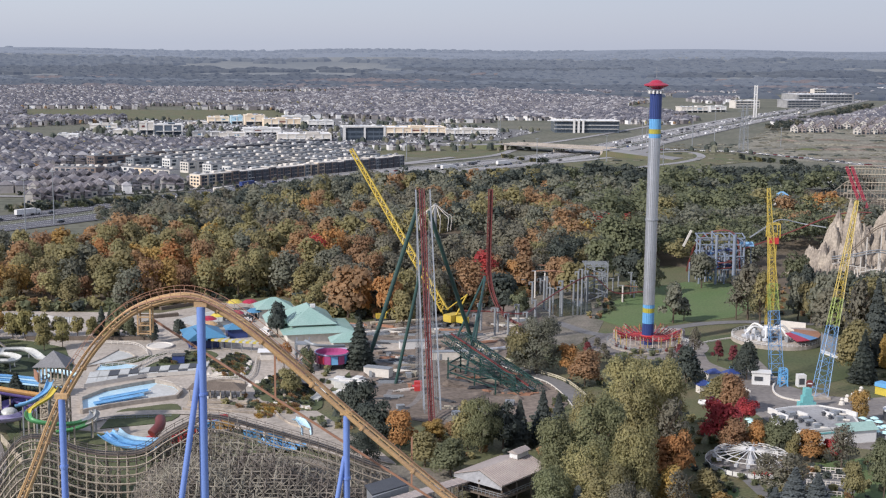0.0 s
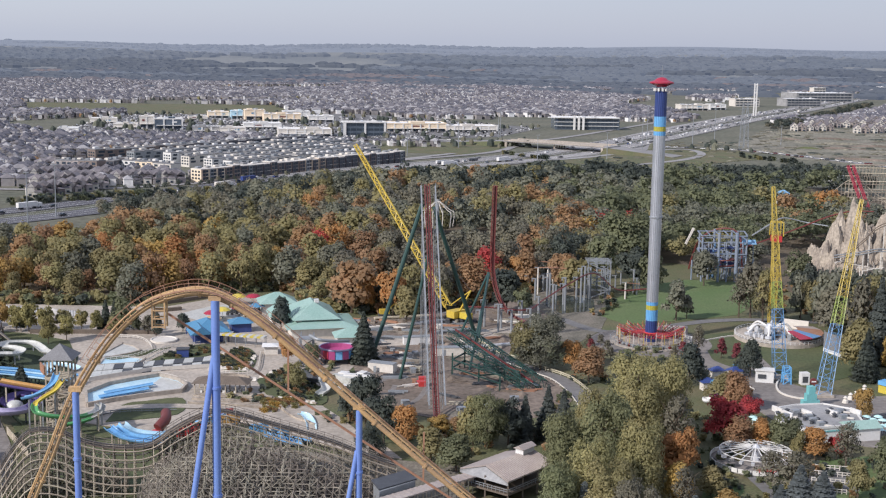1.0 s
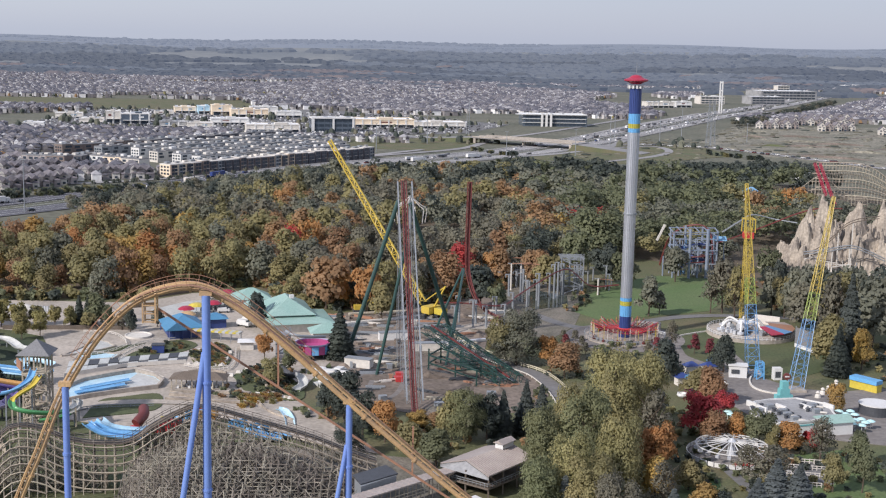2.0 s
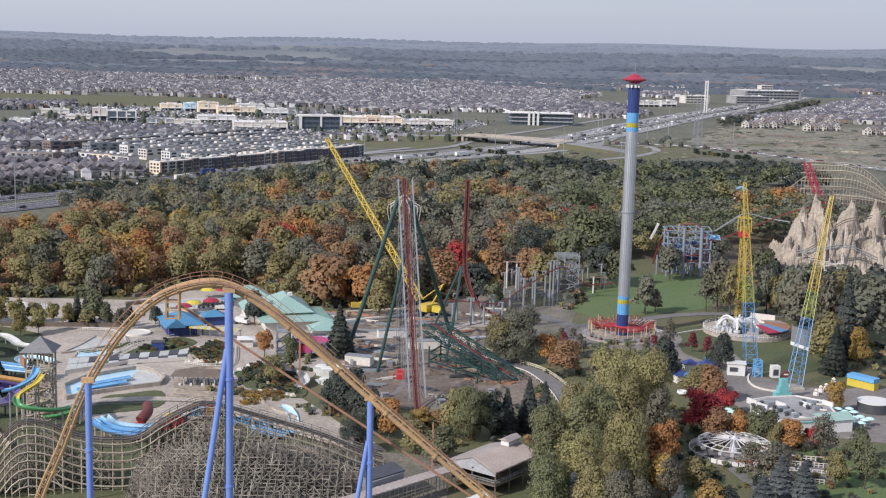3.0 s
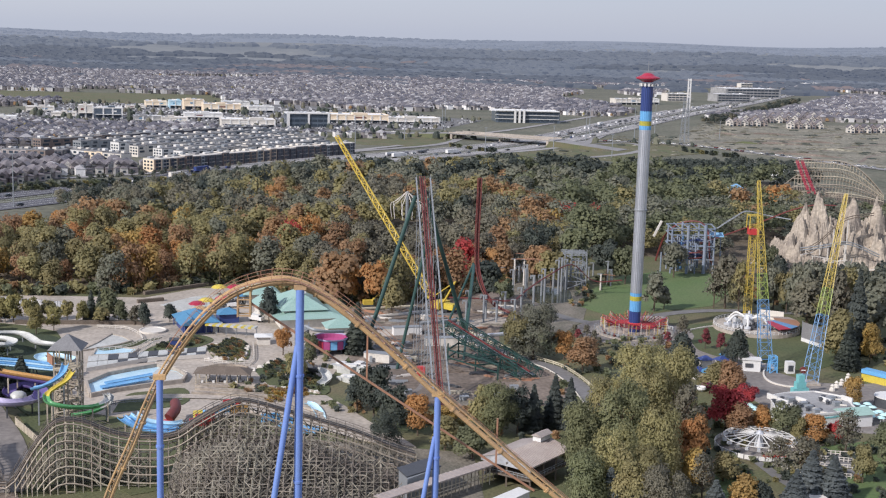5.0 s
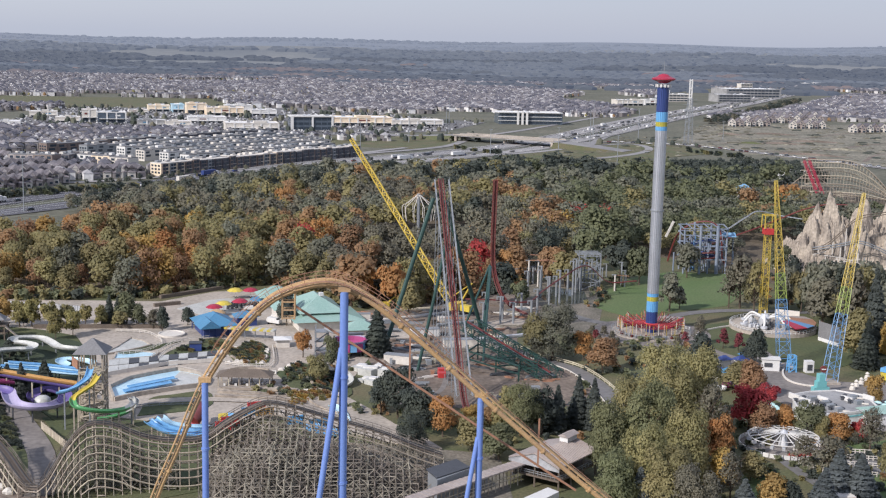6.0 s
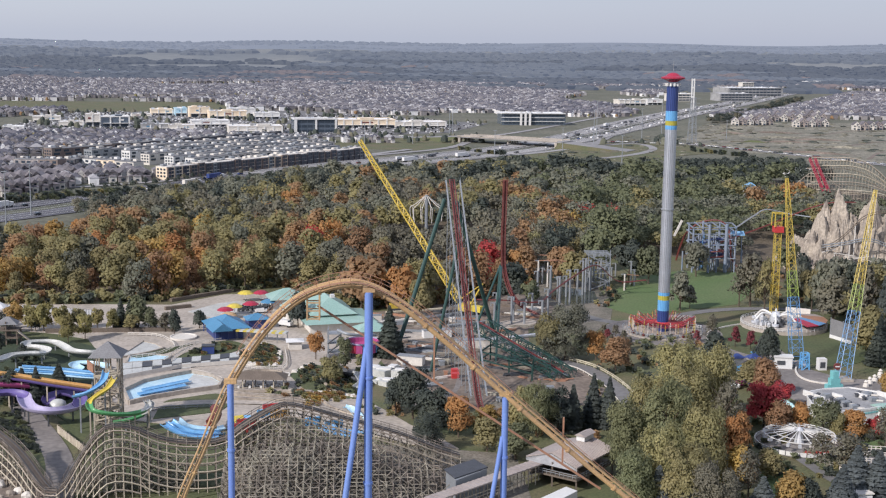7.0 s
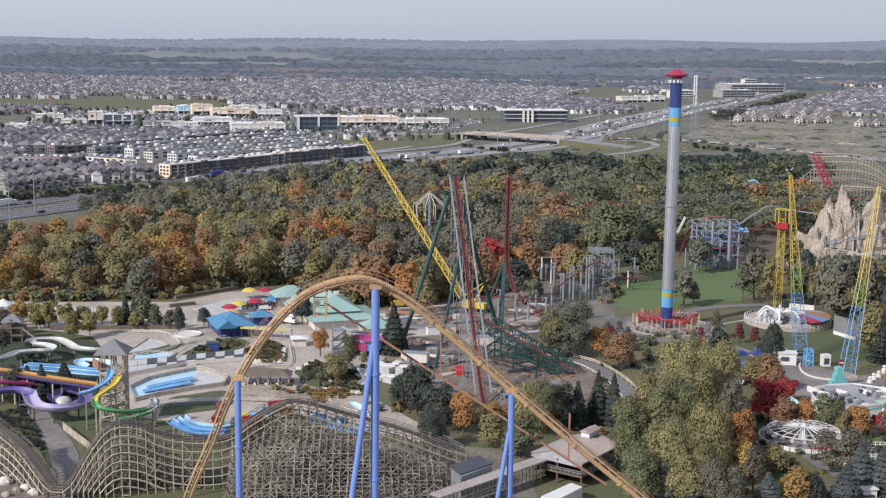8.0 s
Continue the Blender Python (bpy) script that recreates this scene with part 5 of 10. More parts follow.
def mountain(cx, cy, w, d, peaks):
    """Steep spires over a broken plateau and a lower shelf, as a height sheet with ridges."""
    n, m = 230, 120

    def step(x, y, x0, x1, y0, y1, soft):
        return max(0.0, min(1.0, (x - x0) / soft, (x1 - x) / soft, (y - y0) / soft, (y1 - y) / soft))
    g = Geo()
    for j in range(m):
        for i in range(n):
            x, y = cx - w / 2 + w * i / (n - 1), cy - d / 2 + d * j / (m - 1)
            wx, wy = x + 1.6 * noise.noise((x * 0.25, y * 0.25, 4.0)), y + 2.2 * noise.noise((x * 0.25, y * 0.25, 8.0))
            low, crag = noise.noise((x * 0.09, y * 0.09, 1.0)), noise.noise((x * 0.3, y * 0.16, 5.0))
            h = max(7 * step(wx, wy, 160, 257, 529, 584, 4), (13.5 + 4 * low + 3 * crag) * step(wx, wy, 165, 256, 535, 582, 3.5), (22 + 3 * low + 4 * crag) * step(wx, wy, 187, 255, 541, 580, 4))
            for px, py, ph, steep in peaks:
                e = math.hypot(wx - px, (wy - py) * 0.9)
                h = max(h, ph - steep * e ** 1.06)
            rid = abs(noise.noise((x * 0.42, y * 0.42, 9.0))) + 0.6 * abs(noise.noise((x * 0.95, y * 0.95, 3.0)))
            g.v.append((x, y, max(-0.5, h - rid * 4.6 * min(1, h / 10))))
    for j in range(m - 1):
        for i in range(n - 1):
            o = j * n + i
            g.f.append((o, o + 1, o + n + 1, o + n))
    return g


solid("rock_mountain", mountain(208, 555, 100, 60, [(179, 550, 40.5, 2.9), (194, 551, 39, 3.0), (206, 552, 38.5, 3.4), (173, 551, 35, 3.3), (171, 548, 29, 3.2), (166, 546, 22, 3.4), (169, 544, 20, 2.6), (176, 546, 28, 2.4), (183, 547, 30, 3.0), (188, 546, 27, 3.4),
                                                    (199, 547, 28, 3.6), (213, 554, 33, 3.2), (222, 553, 36, 3.0), (230, 556, 31, 3.0), (180, 541, 19, 2.6), (203, 542, 27, 3.2), (192, 542, 25, 3.0)]),
      M["rock"], "artificial mountain of pale tan cast rock spires", "mountain")

# ---- timber roller coaster ----


def timber_run(name, pts, label, step=2.5, half=1.5, rise=2.3, deck=True, lean=0.11):
    """A wooden coaster run: bents of posts and braces under a plank track."""
    t = thing(name, (pts[0][0], pts[0][1], 0), label, "roller coaster", "timber coaster runs")
    fine = curve(pts, 12)
    line, acc = [fine[0]], 0.0
    for a, b in zip(fine, fine[1:]):
        acc += (b - a).length
        if acc >= step:
            line.append(b)
            acc = 0.0
    n = len(line)
    side = []
    for i, p in enumerate(line):
        d = line[min(i + 1, n - 1)] - line[max(i - 1, 0)]
        side.append(Vector((-d.y, d.x, 0)).normalized())
    rr = random.Random(n)
    for i, (p, s) in enumerate(zip(line, side)):
        g = Geo()
        feet = [p - s * half, p, p + s * half]
        for k, q in enumerate(feet):
            out = s * (k - 1) * p.z * lean
            g.beam((q.x + out.x, q.y + out.y, 0), q, 0.15)
        z = p.z - 0.4
        k = 0
        while z > 0.6:
            w = half + (p.z - z) * lean
            g.beam(Vector((p.x, p.y, z)) - s * w, Vector((p.x, p.y, z)) + s * w, 0.1, 0.16)
            if z > rise:
                w2 = half + (p.z - z + rise) * lean
                a, b = (1, -1) if k % 2 else (-1, 1)
                g.beam(Vector((p.x, p.y, z)) + s * w * a, Vector((p.x, p.y, z - rise)) + s * w2 * b, 0.1, 0.14)
            z -= rise
            k += 1
        if not deck and i + 1 < n:
            q, u = line[i + 1], side[i + 1]
            z, k = 0.3, 0
            while z < min(p.z, q.z) - rise * 0.6:
                for e in (-half, 0.0, half):
                    a3, b3 = Vector((p.x, p.y, z)) + s * e, Vector((q.x, q.y, z)) + u * e
                    g.beam(a3, b3, 0.1, 0.16)
                    up3 = Vector((0, 0, rise))
                    g.beam(*((a3, b3 + up3) if (i + k) % 2 else (a3 + up3, b3)), 0.1, 0.16)
                z += rise
                k += 1
        if deck and i + 1 < n:
            q, u, z, k = line[i + 1], side[i + 1], min(p.z, line[i + 1].z) - 0.6, i
            while z > rise and (p.x > -62 or i % 4 == 0):
                for e in (-1, 1):
                    w, w2 = half + (p.z - z) * lean, half + (p.z - z + rise) * lean
                    lo, hi = (p - s * w2 * -e, q + u * w * e) if k % 2 else (q + u * w2 * e, p + s * w * e)
                    g.beam((lo.x, lo.y, z - rise), (hi.x, hi.y, z), 0.09, 0.14)
                z -= rise
                k += 1
        if deck and i + 1 < n and p.z > 2.5 and p.x > -62:
            for e in (-half, half):
                g.beam(p + s * e, (line[i + 1].x + side[i + 1].x * e, line[i + 1].y + side[i + 1].y * e, max(0.2, line[i + 1].z - rise * 2)), 0.09, 0.13)
        part("bent", g, M["wood_grey" if p.x > -62 or i % 3 == 0 else "wood"], t)
    top = max(p.z for p in line)
    k = 0
    gap = rise * 0.82
    while k * gap < top - 0.5:
        for sd in ((-1, 1) if deck else ()):
            w = half + k * gap * lean + 0.15
            runs, now = [], []
            for i in range(n):
                z = line[i].z - 0.5 - k * gap
                if z > 0.3:
                    q = line[i] + side[i] * sd * w
                    now.append(Vector((q.x, q.y, z)))
                elif now:
                    runs.append(now)
                    now = []
            for run in runs + [now]:
                if len(run) > 1:
                    part("ledger", Geo().tube(run, 0.16, 4), M["wood"], t)
        k += 1
    if deck:
        part("track_deck", Geo().strip([tuple(p + Vector((0, 0, 0.2))) for p in line], half * 1.9, 0, 0.25), M["wood_dark"], t)
        for sd in (-0.7, 0.7):
            part("rail", Geo().tube([p + s * sd + Vector((0, 0, 0.38)) for p, s in zip(line, side)], 0.1, 5), M["dark"], t)
        for sd in (-1, 1):
            g = Geo()
            for i in range(n - 1):
                for h in (0.75, 1.3):
                    g.beam(line[i] + side[i] * sd * half + Vector((0, 0, h)), line[i + 1] + side[i + 1] * sd * half + Vector((0, 0, h)), 0.09)
                g.beam(line[i] + side[i] * sd * half, line[i] + side[i] * sd * half + Vector((0, 0, 1.3)), 0.1)
            part("handrail", g, M["wood_grey"], t)
    return t


timber_run("timber_coaster", [(-123.5, 292.0, 13.3), (-118.6, 288.0, 10.4), (-113.4, 282.0, 9.3), (-108.8, 277.0, 7.2), (-104.6, 272.0, 4.4), (-101.5, 269.0, 2.6), (-99.2, 269.0, 3.1), (-96.6, 270.0, 7.3), (-93.6, 271.0, 12.1), (-90.6, 272.0, 15.5), (-87.7, 273.0, 16.1), (-83.5, 274.0, 15.1), (-78.8, 275.0, 12.7), (-72.6, 276.0, 11.3), (-65.1, 277.0, 11.5), (-60.2, 279.0, 14.4), (-55.3, 282.0, 16.6), (-51.1, 284.0, 17.7), (-46.3, 285.0, 16.7), (-39.8, 286.0, 14.5), (-31.8, 287.0, 11.9), (-23.7, 288.0, 9.1), (-15.6, 289.0, 5.5), (-8.7, 290.0, 2.9)],
           "weathered grey timber roller coaster over a valley", 1.9)


def timber_lattice(x0, x1, y0, y1, prof, dx, dy, drop, m, label):
    """The dense timber bents of the inner runs, braced both ways."""
    t = thing("timber_coaster", (x0, y0, 0), label, "roller coaster", "timber coaster runs")
    rr = random.Random(8)
    nx, ny, rise = int((x1 - x0) / dx), int((y1 - y0) / dy), dx
    top, at = {}, {}
    for i in range(nx + 1):
        for j in range(ny + 1):
            x, y = x0 + i * dx, y0 + j * dy
            z = np.interp(x, *prof) - (y1 - y) * drop + drop * 17 * noise.noise((x * 0.06, y * 0.09, 4.0))
            top[i, j] = max(1.0, z - 0.4)
            at[i, j] = Vector((x + rr.uniform(-0.2, 0.2), y + rr.uniform(-0.3, 0.3), 0))
    rows = [Geo() for j in range(ny + 1)]
    for i in range(nx + 1):
        g = Geo()
        for j in range(ny + 1):
            p, h = at[i, j], top[i, j]
            g.beam(p, p + Vector((0, 0, h)), 0.14)
            for other, geo in (((i + 1, j), rows[j]), ((i, j + 1), g)):
                if other not in at:
                    continue
                q, z, k = at[other], 0.4, i + j
                while z < min(h, top[other]):
                    up = Vector((0, 0, z))
                    geo.beam(p + up, q + up, 0.09, 0.14)
                    a, b = (z, z + rise) if k % 2 else (z + rise, z)
                    if rr.random() < 0.8 and max(a, b) < h + 0.6:
                        geo.beam(p + Vector((0, 0, a)), q + Vector((0, 0, b)), 0.09, 0.15)
                    z += rise
                    k += 1
        part("bent", g, M[m], t)
    for g in rows:
        part("row_brace", g, M[m], t)


timber_lattice(-63, -9, 249, 282, ((-66, -62, -51, -32, -8), (9, 12, 16.4, 10.8, 2.2)), 1.6, 2.5, 0.13, "wood_grey", "dense grey-brown timber bents of the inner coaster runs")
timber_lattice(-99, -70, 274.5, 281, ((-100, -95, -88, -83, -78, -70), (1.5, 6, 13, 11.5, 9.0, 6.0)), 2.0, 2.0, 0.05, "wood_grey", "grey timber bents inside the first coaster hill")
box = thing("control_shed", (-11.5, 279.1, 0.0), "dark blue-grey flat-roofed shed by the timber coaster", "shed")
part("wall", Geo().prism([(-14.2, 271.7), (-6.9, 278.2), (-4.9, 272.1), (-12.5, 264.5)], 0, 6), M["grey"], box)
part("roof", Geo().prism([(-14.7, 271.3), (-7.3, 278.2), (-4.6, 272.6), (-12.6, 265.3)], 6, 6.3), M["dark"], box)

# ---- station roof beside the timber coaster ----
stn = thing("coaster_station", (14.3, 278.4, 0.0), "station with a ribbed brown gable roof", "station")
A, B, C, D2, E2, F2 = [Vector(p) for p in [(5.1, 280.6, 6.2), (15.7, 272.2, 6.0), (27.2, 285.8, 6.0), (16.2, 293.3, 6.2), (10.9, 279.4, 7.4), (22.5, 291.6, 7.4)]]
part("roof", Geo().add([A, E2, F2, D2] + [p - Vector((0, 0, 0.3)) for p in (A, E2, F2, D2)], [(3, 2, 1, 0), (4, 5, 6, 7), (0, 1, 5, 4), (1, 2, 6, 5), (2, 3, 7, 6), (3, 0, 4, 7)]), M["corrugated"], stn)
part("roof", Geo().add([B, C, F2, E2] + [p - Vector((0, 0, 0.3)) for p in (B, C, F2, E2)], [(0, 1, 2, 3), (7, 6, 5, 4), (1, 0, 4, 5), (2, 1, 5, 6), (3, 2, 6, 7), (0, 3, 7, 4)]), M["corrugated"], stn)
for i in range(26):
    f = (i + 0.5) / 26
    p, q = B.lerp(C, f), E2.lerp(F2, f)
    part("roof_rib", Geo().beam(p + Vector((0, 0, 0.06)), q + Vector((0, 0, 0.06)), 0.14, 0.14), M["corrugated"], stn)
part("gable_wall", Geo().add([A - Vector((0, 0, 0.4)), E2 - Vector((0, 0, 0.4)), B - Vector((0, 0, 0.4)), B - Vector((0, 0, 1.0)), A - Vector((0, 0, 1.0))], [(0, 1, 2, 3, 4)]), M["flat_roof"], stn)
part("cupola", Geo().box(F2 - (F2 - E2) * 0.18 + Vector((0, 0, 0.6)), (4.5, 2.2, 1.3), 0.9), M["white"], stn)
part("cupola_roof", Geo().gable(F2 - (F2 - E2) * 0.18 + Vector((0, 0, 1.25)), (5, 2.6), 0.7, 0.9, 0.2), M["corrugated"], stn)
for p in (A, B, C, D2, A.lerp(B, 0.5), B.lerp(C, 0.33), B.lerp(C, 0.66)):
    q = p.lerp((A + B + C + D2) / 4, 0.06)
    part("post", Geo().beam((q.x, q.y, 0), (q.x, q.y, p.z - 0.3), 0.35), M["wood_dark"], stn)
part("floor", Geo().prism([(p.x, p.y) for p in (A, B, C, D2)], 2.6, 3.0), M["wood_dark"], stn)
part("back_wall", Geo().beam(A.lerp(D2, 0.1) - Vector((0, 0, 3)), D2 - Vector((0, 0, 3)), 0.3, 4.4), M["dark"], stn)
rail = Geo()
for a, b in ((A, B), (B, C)):
    for z in (3.6, 4.1):
        rail.beam((a.x, a.y, z), (b.x, b.y, z), 0.1)
    for i in range(13):
        p = a.lerp(b, i / 12)
        rail.beam((p.x, p.y, 3), (p.x, p.y, 4.1), 0.08)
part("railing", rail, M["grey"], stn)
ramp = thing("queue_bridge", (1.0, 278.8, 0.0), "long covered timber walkway with plank roof", "walkway")
ra, rb = [Vector(p) for p in [(-18.7, 255.4, 5.0), (7.6, 279.2, 5.0)]]
part("roof", Geo().beam(ra, rb, 3.4, 0.3), M["corrugated"], ramp)
for i in range(22):
    p = ra.lerp(rb, (i + 0.5) / 22)
    d = (rb - ra).normalized()
    s = Vector((-d.y, d.x, 0)) * 1.72
    part("roof_plank", Geo().beam(p - s + Vector((0, 0, 0.18)), p + s + Vector((0, 0, 0.18)), 0.5, 0.06), M["corrugated"], ramp)
for i in range(15):
    p = ra.lerp(rb, i / 14)
    for e in (-1.4, 1.4):
        part("post", Geo().beam((p.x + e * 0.4, p.y + e, 0), (p.x + e * 0.4, p.y + e, p.z), 0.22), M["wood"], ramp)
for z in (2.2, 3.0):
    part("handrail", Geo().beam((ra.x - 0.5, ra.y - 1.5, z), (rb.x - 0.5, rb.y - 1.5, z), 0.16), M["wood"], ramp)
van = thing("box_trailer", (9.1, 270.3, 0.0), "white box trailer parked by the station", "trailer")
part("body", Geo().prism([(4.6, 258.9), (12.5, 267.3), (14.6, 264.5), (6.7, 255.5)], 0.8, 3.4), M["white"], van)
for p in [(5.7, 259.9), (7.8, 257.1), (12.2, 265.6), (13.5, 263.8)]:
    part("wheel", Geo().tube([(p[0] - 0.2, p[1] - 0.2, 0.45), (p[0] + 0.2, p[1] + 0.2, 0.45)], 0.45, 12), M["rubber"], van)

# ---- water park ----


def trough(pts, r, n=9, lip=0.12, deep=1.0):
    """An open half-round flume with a thick wall along pts."""
    g = Geo()
    P = [Vector(p) for p in pts]
    ring = [(math.cos(a), math.sin(a)) for a in np.linspace(math.pi, 2 * math.pi, n)]
    prof = [(c * (r + lip), s * (r + lip) * deep) for c, s in ring] + [(c * r, s * r * deep) for c, s in reversed(ring)]
    m = len(prof)
    for i, p in enumerate(P):
        d = P[min(i + 1, len(P) - 1)] - P[max(i - 1, 0)]
        s = Vector((-d.y, d.x, 0)).normalized()
        g.v += [tuple(p + s * u + Vector((0, 0, v))) for u, v in prof]
    for i in range(len(P) - 1):
        for j in range(m):
            a, e = i * m + j, i * m + (j + 1) % m
            g.f.append((a, e, e + m, a + m))
    g.f += [tuple(range(m)), tuple(reversed(range((len(P) - 1) * m, len(P) * m)))]
    return g


def flume(pts, r, pieces, label, posts=6, post="grey", deep=1.0, name="water_slide"):
    """A water slide; pieces: share of the length and material of each stretch."""
    t = thing(name, (pts[0][0], pts[0][1], 0), label, "water slide", "water slides")
    line = curve(pts, 8)
    n, a = len(line), 0
    for share, m in pieces:
        b = min(n - 1, a + max(1, round(share * (n - 1))))
        smooth(part("chute", trough(line[a : b + 1], r, 9, 0.14, deep), M[m], t), 50)
        a = b
        if a >= n - 1:
            break
    for k in range(posts):
        p = line[int((k + 0.5) / posts * n)]
        if p.z > 2.2:
            part("post", Geo().beam((p.x, p.y, 0), (p.x, p.y, p.z - r * deep), 0.35), M[post], t)
    return t


HX, HY = -100.0, 328.5
hut = thing("slide_tower", (HX, HY, 0), "tall timber slide tower with a grey pyramid roof", "tower")
part("roof", Geo().add([(HX + a * 4.4, HY + b * 4.4, 18.6) for a, b in ((-1, -1), (1, -1), (1, 1), (-1, 1))] + [(HX, HY, 22.2)], [(0, 1, 4), (1, 2, 4), (2, 3, 4), (3, 0, 4), (3, 2, 1, 0)]), M["shingle"], hut)
for a in (-1, 0, 1):
    for b in (-1, 0, 1):
        part("post", Geo().beam((HX + a * 3.0, HY + b * 3.0, 0), (HX + a * 3.0, HY + b * 3.0, 18.6), 0.42), M["wood"], hut)
for z in (4.5, 9, 13.6):
    part("platform", Geo().box((HX, HY, z), (6.6, 6.6, 0.3)), M["wood"], hut)
    for a, b, c, d in ((-1, -1, 1, -1), (1, -1, 1, 1), (1, 1, -1, 1), (-1, 1, -1, -1)):
        part("brace", Geo().beam((HX + a * 3, HY + b * 3, z - 4.2), (HX + c * 3, HY + d * 3, z), 0.2), M["wood"], hut)
        part("brace", Geo().beam((HX + c * 3, HY + d * 3, z - 4.2), (HX + a * 3, HY + b * 3, z), 0.2), M["wood"], hut)
    part("railing", Geo().beam((HX - 3.2, HY - 3.2, z + 1.1), (HX + 3.2, HY - 3.2, z + 1.1), 0.14).beam((HX - 3.2, HY - 3.2, z + 1.1), (HX - 3.2, HY + 3.2, z + 1.1), 0.14).beam((HX + 3.2, HY - 3.2, z + 1.1), (HX + 3.2, HY + 3.2, z + 1.1), 0.14), M["wood"], hut)
part("side_deck", Geo().beam((HX - 5.6, HY + 1, 15.6), (HX - 3.2, HY - 3.4, 15.6), 0.3, 2.4), M["brown_rail"], hut)
for k in range(9):
    part("stair", Geo().beam((HX + (-3 if k % 2 else 3), HY - 3.6, 1.5 * k), (HX + (3 if k % 2 else -3), HY - 3.6, 1.5 * k + 1.5), 0.9, 0.18), M["wood"], hut)
flume([(-99.7, 324.1, 15.5), (-100.1, 321.4, 13.5), (-102.1, 319.3, 12.0), (-104.4, 318.6, 11.0), (-107.2, 319.3, 10.2)], 0.8, ((1, "slide_blue"),), "light blue flume curling from the slide tower", 3)
flume([(-96.3, 317.3, 15.5), (-97.6, 314.9, 13.5), (-100.1, 312.9, 12.0), (-101.6, 311.6, 10.6), (-100.5, 309.0, 9.6), (-97.3, 308.7, 8.8), (-93.4, 310.3, 8.0), (-89.8, 313.7, 7.4), (-88.5, 320.8, 6.8), (-90.4, 328.8, 6.2)],
      0.75, ((0.32, "slide_yellow"), (0.5, "slide_green"), (0.3, "slide_white")), "flume turning from yellow to green round the tower", 6, "wood")
flume([(-90.3, 328.1, 6.4), (-88.9, 327.6, 5.6), (-89.3, 323.6, 4.6), (-92.6, 320.9, 3.6), (-97.4, 319.5, 3.0)], 0.7, ((0.6, "slide_white"), (0.5, "slide_green")), "pale green flume end by the tower foot", 3)
flume([(-135.4, 332.6, 7.5), (-131.5, 334.3, 7.0), (-127.5, 336.2, 6.6), (-124.2, 334.8, 6.2), (-122.3, 330.1, 5.8), (-119.6, 325.6, 5.4), (-115.0, 324.3, 5.0), (-110.5, 326.8, 4.7), (-108.7, 332.1, 4.4)], 1.8, ((0.38, "slide_purple"), (0.7, "slide_lilac")), "wide purple and lilac raft slide", 6, "dark", 0.75)
flume([(-108.7, 332.1, 4.4), (-109.9, 339.0, 4.0), (-113.3, 345.0, 3.6), (-117.0, 347.6, 3.2), (-119.4, 345.6, 2.8), (-119.0, 341.3, 2.4), (-116.2, 339.8, 2.2)], 1.7, ((1, "slide_purple"),), "purple raft slide bowl turn", 3, "dark", 0.75)
smooth(solid("splash_cover", Geo().lathe((-115.8, 338.3, 2.0), [(2.3, 0), (2.1, 0.8), (1.3, 1.4), (0.3, 1.6)], 14), M["slide_white"], "white domed cover inside the purple slide", "cover"))
flume([(-137.5, 345.5, 10.0), (-128.4, 345.8, 8.6), (-119.0, 344.9, 7.2), (-108.2, 344.7, 5.6)], 1.0, ((1, "slide_orange"),), "long straight orange mat slide", 5, "wood")
flume([(-137.6, 345.7, 9.0), (-128.1, 344.5, 8.0), (-118.7, 343.6, 6.6), (-108.8, 343.4, 5.0)], 0.8, ((1, "slide_purple"),), "long straight purple mat slide", 4, "wood")
flume([(-136.5, 341.7, 7.5), (-130.1, 343.0, 6.8), (-124.9, 344.7, 6.0)], 1.0, ((1, "slide_pink"),), "short magenta mat slide", 3, "wood")
for k in range(4):
    a = [(-132.6, 355.6, 7.0), (-123.9, 358.7, 5.5), (-114.7, 360.4, 4.0), (-108.3, 362.0, 3.2)]
    flume([(x + k * 0.5, y + k * 2.0, z) for x, y, z in a], 0.95, ((1, "slide_blue" if k % 2 else "pool_blue"),), "pale blue racing slide lane", 3, "grey", 0.5)
flume([(-145.6, 373.3, 5.5), (-141.7, 377.2, 5.2), (-140.1, 383.5, 5.0), (-135.7, 386.4, 4.8), (-131.8, 387.9, 4.6), (-132.0, 393.1, 4.4), (-135.7, 397.0, 4.2), (-139.7, 399.4, 4.0), (-140.7, 404.8, 3.8), (-137.3, 407.2, 3.6), (-133.0, 407.2, 3.4), (-129.1, 402.6, 3.2), (-125.2, 397.3, 3.0), (-119.6, 395.8, 2.8), (-116.4, 397.3, 2.6)], 1.5, ((1, "slide_white"),), "winding white river slide", 9, "grey", 0.7)
flume([(-119.0, 379.9, 1.6), (-121.5, 384.1, 1.6), (-120.4, 386.9, 1.6), (-114.9, 385.4, 1.6), (-111.6, 382.6, 1.6)], 1.6, ((1, "pool_blue"),), "pale blue splash channel", 0, "grey", 0.5)


def basin(name, poly, label, inner, rim="concrete", h=0.55):
    """A shallow pool: a rim and a floor set inside it."""
    t = thing(name, (poly[0][0], poly[0][1], 0), label, "pool")
    part("floor", Geo().prism(poly, 0.1, 0.3), M[inner], t)
    c = Vector((sum(p[0] for p in poly) / len(poly), sum(p[1] for p in poly) / len(poly)))
    g = Geo()
    n = len(poly)
    for i in range(n):
        a, b = Vector(poly[i]), Vector(poly[(i + 1) % n])
        g.beam((a.x, a.y, h / 2 + 0.1), (b.x, b.y, h / 2 + 0.1), 0.7, h)
    part("rim", g, M[rim], t)
    return t


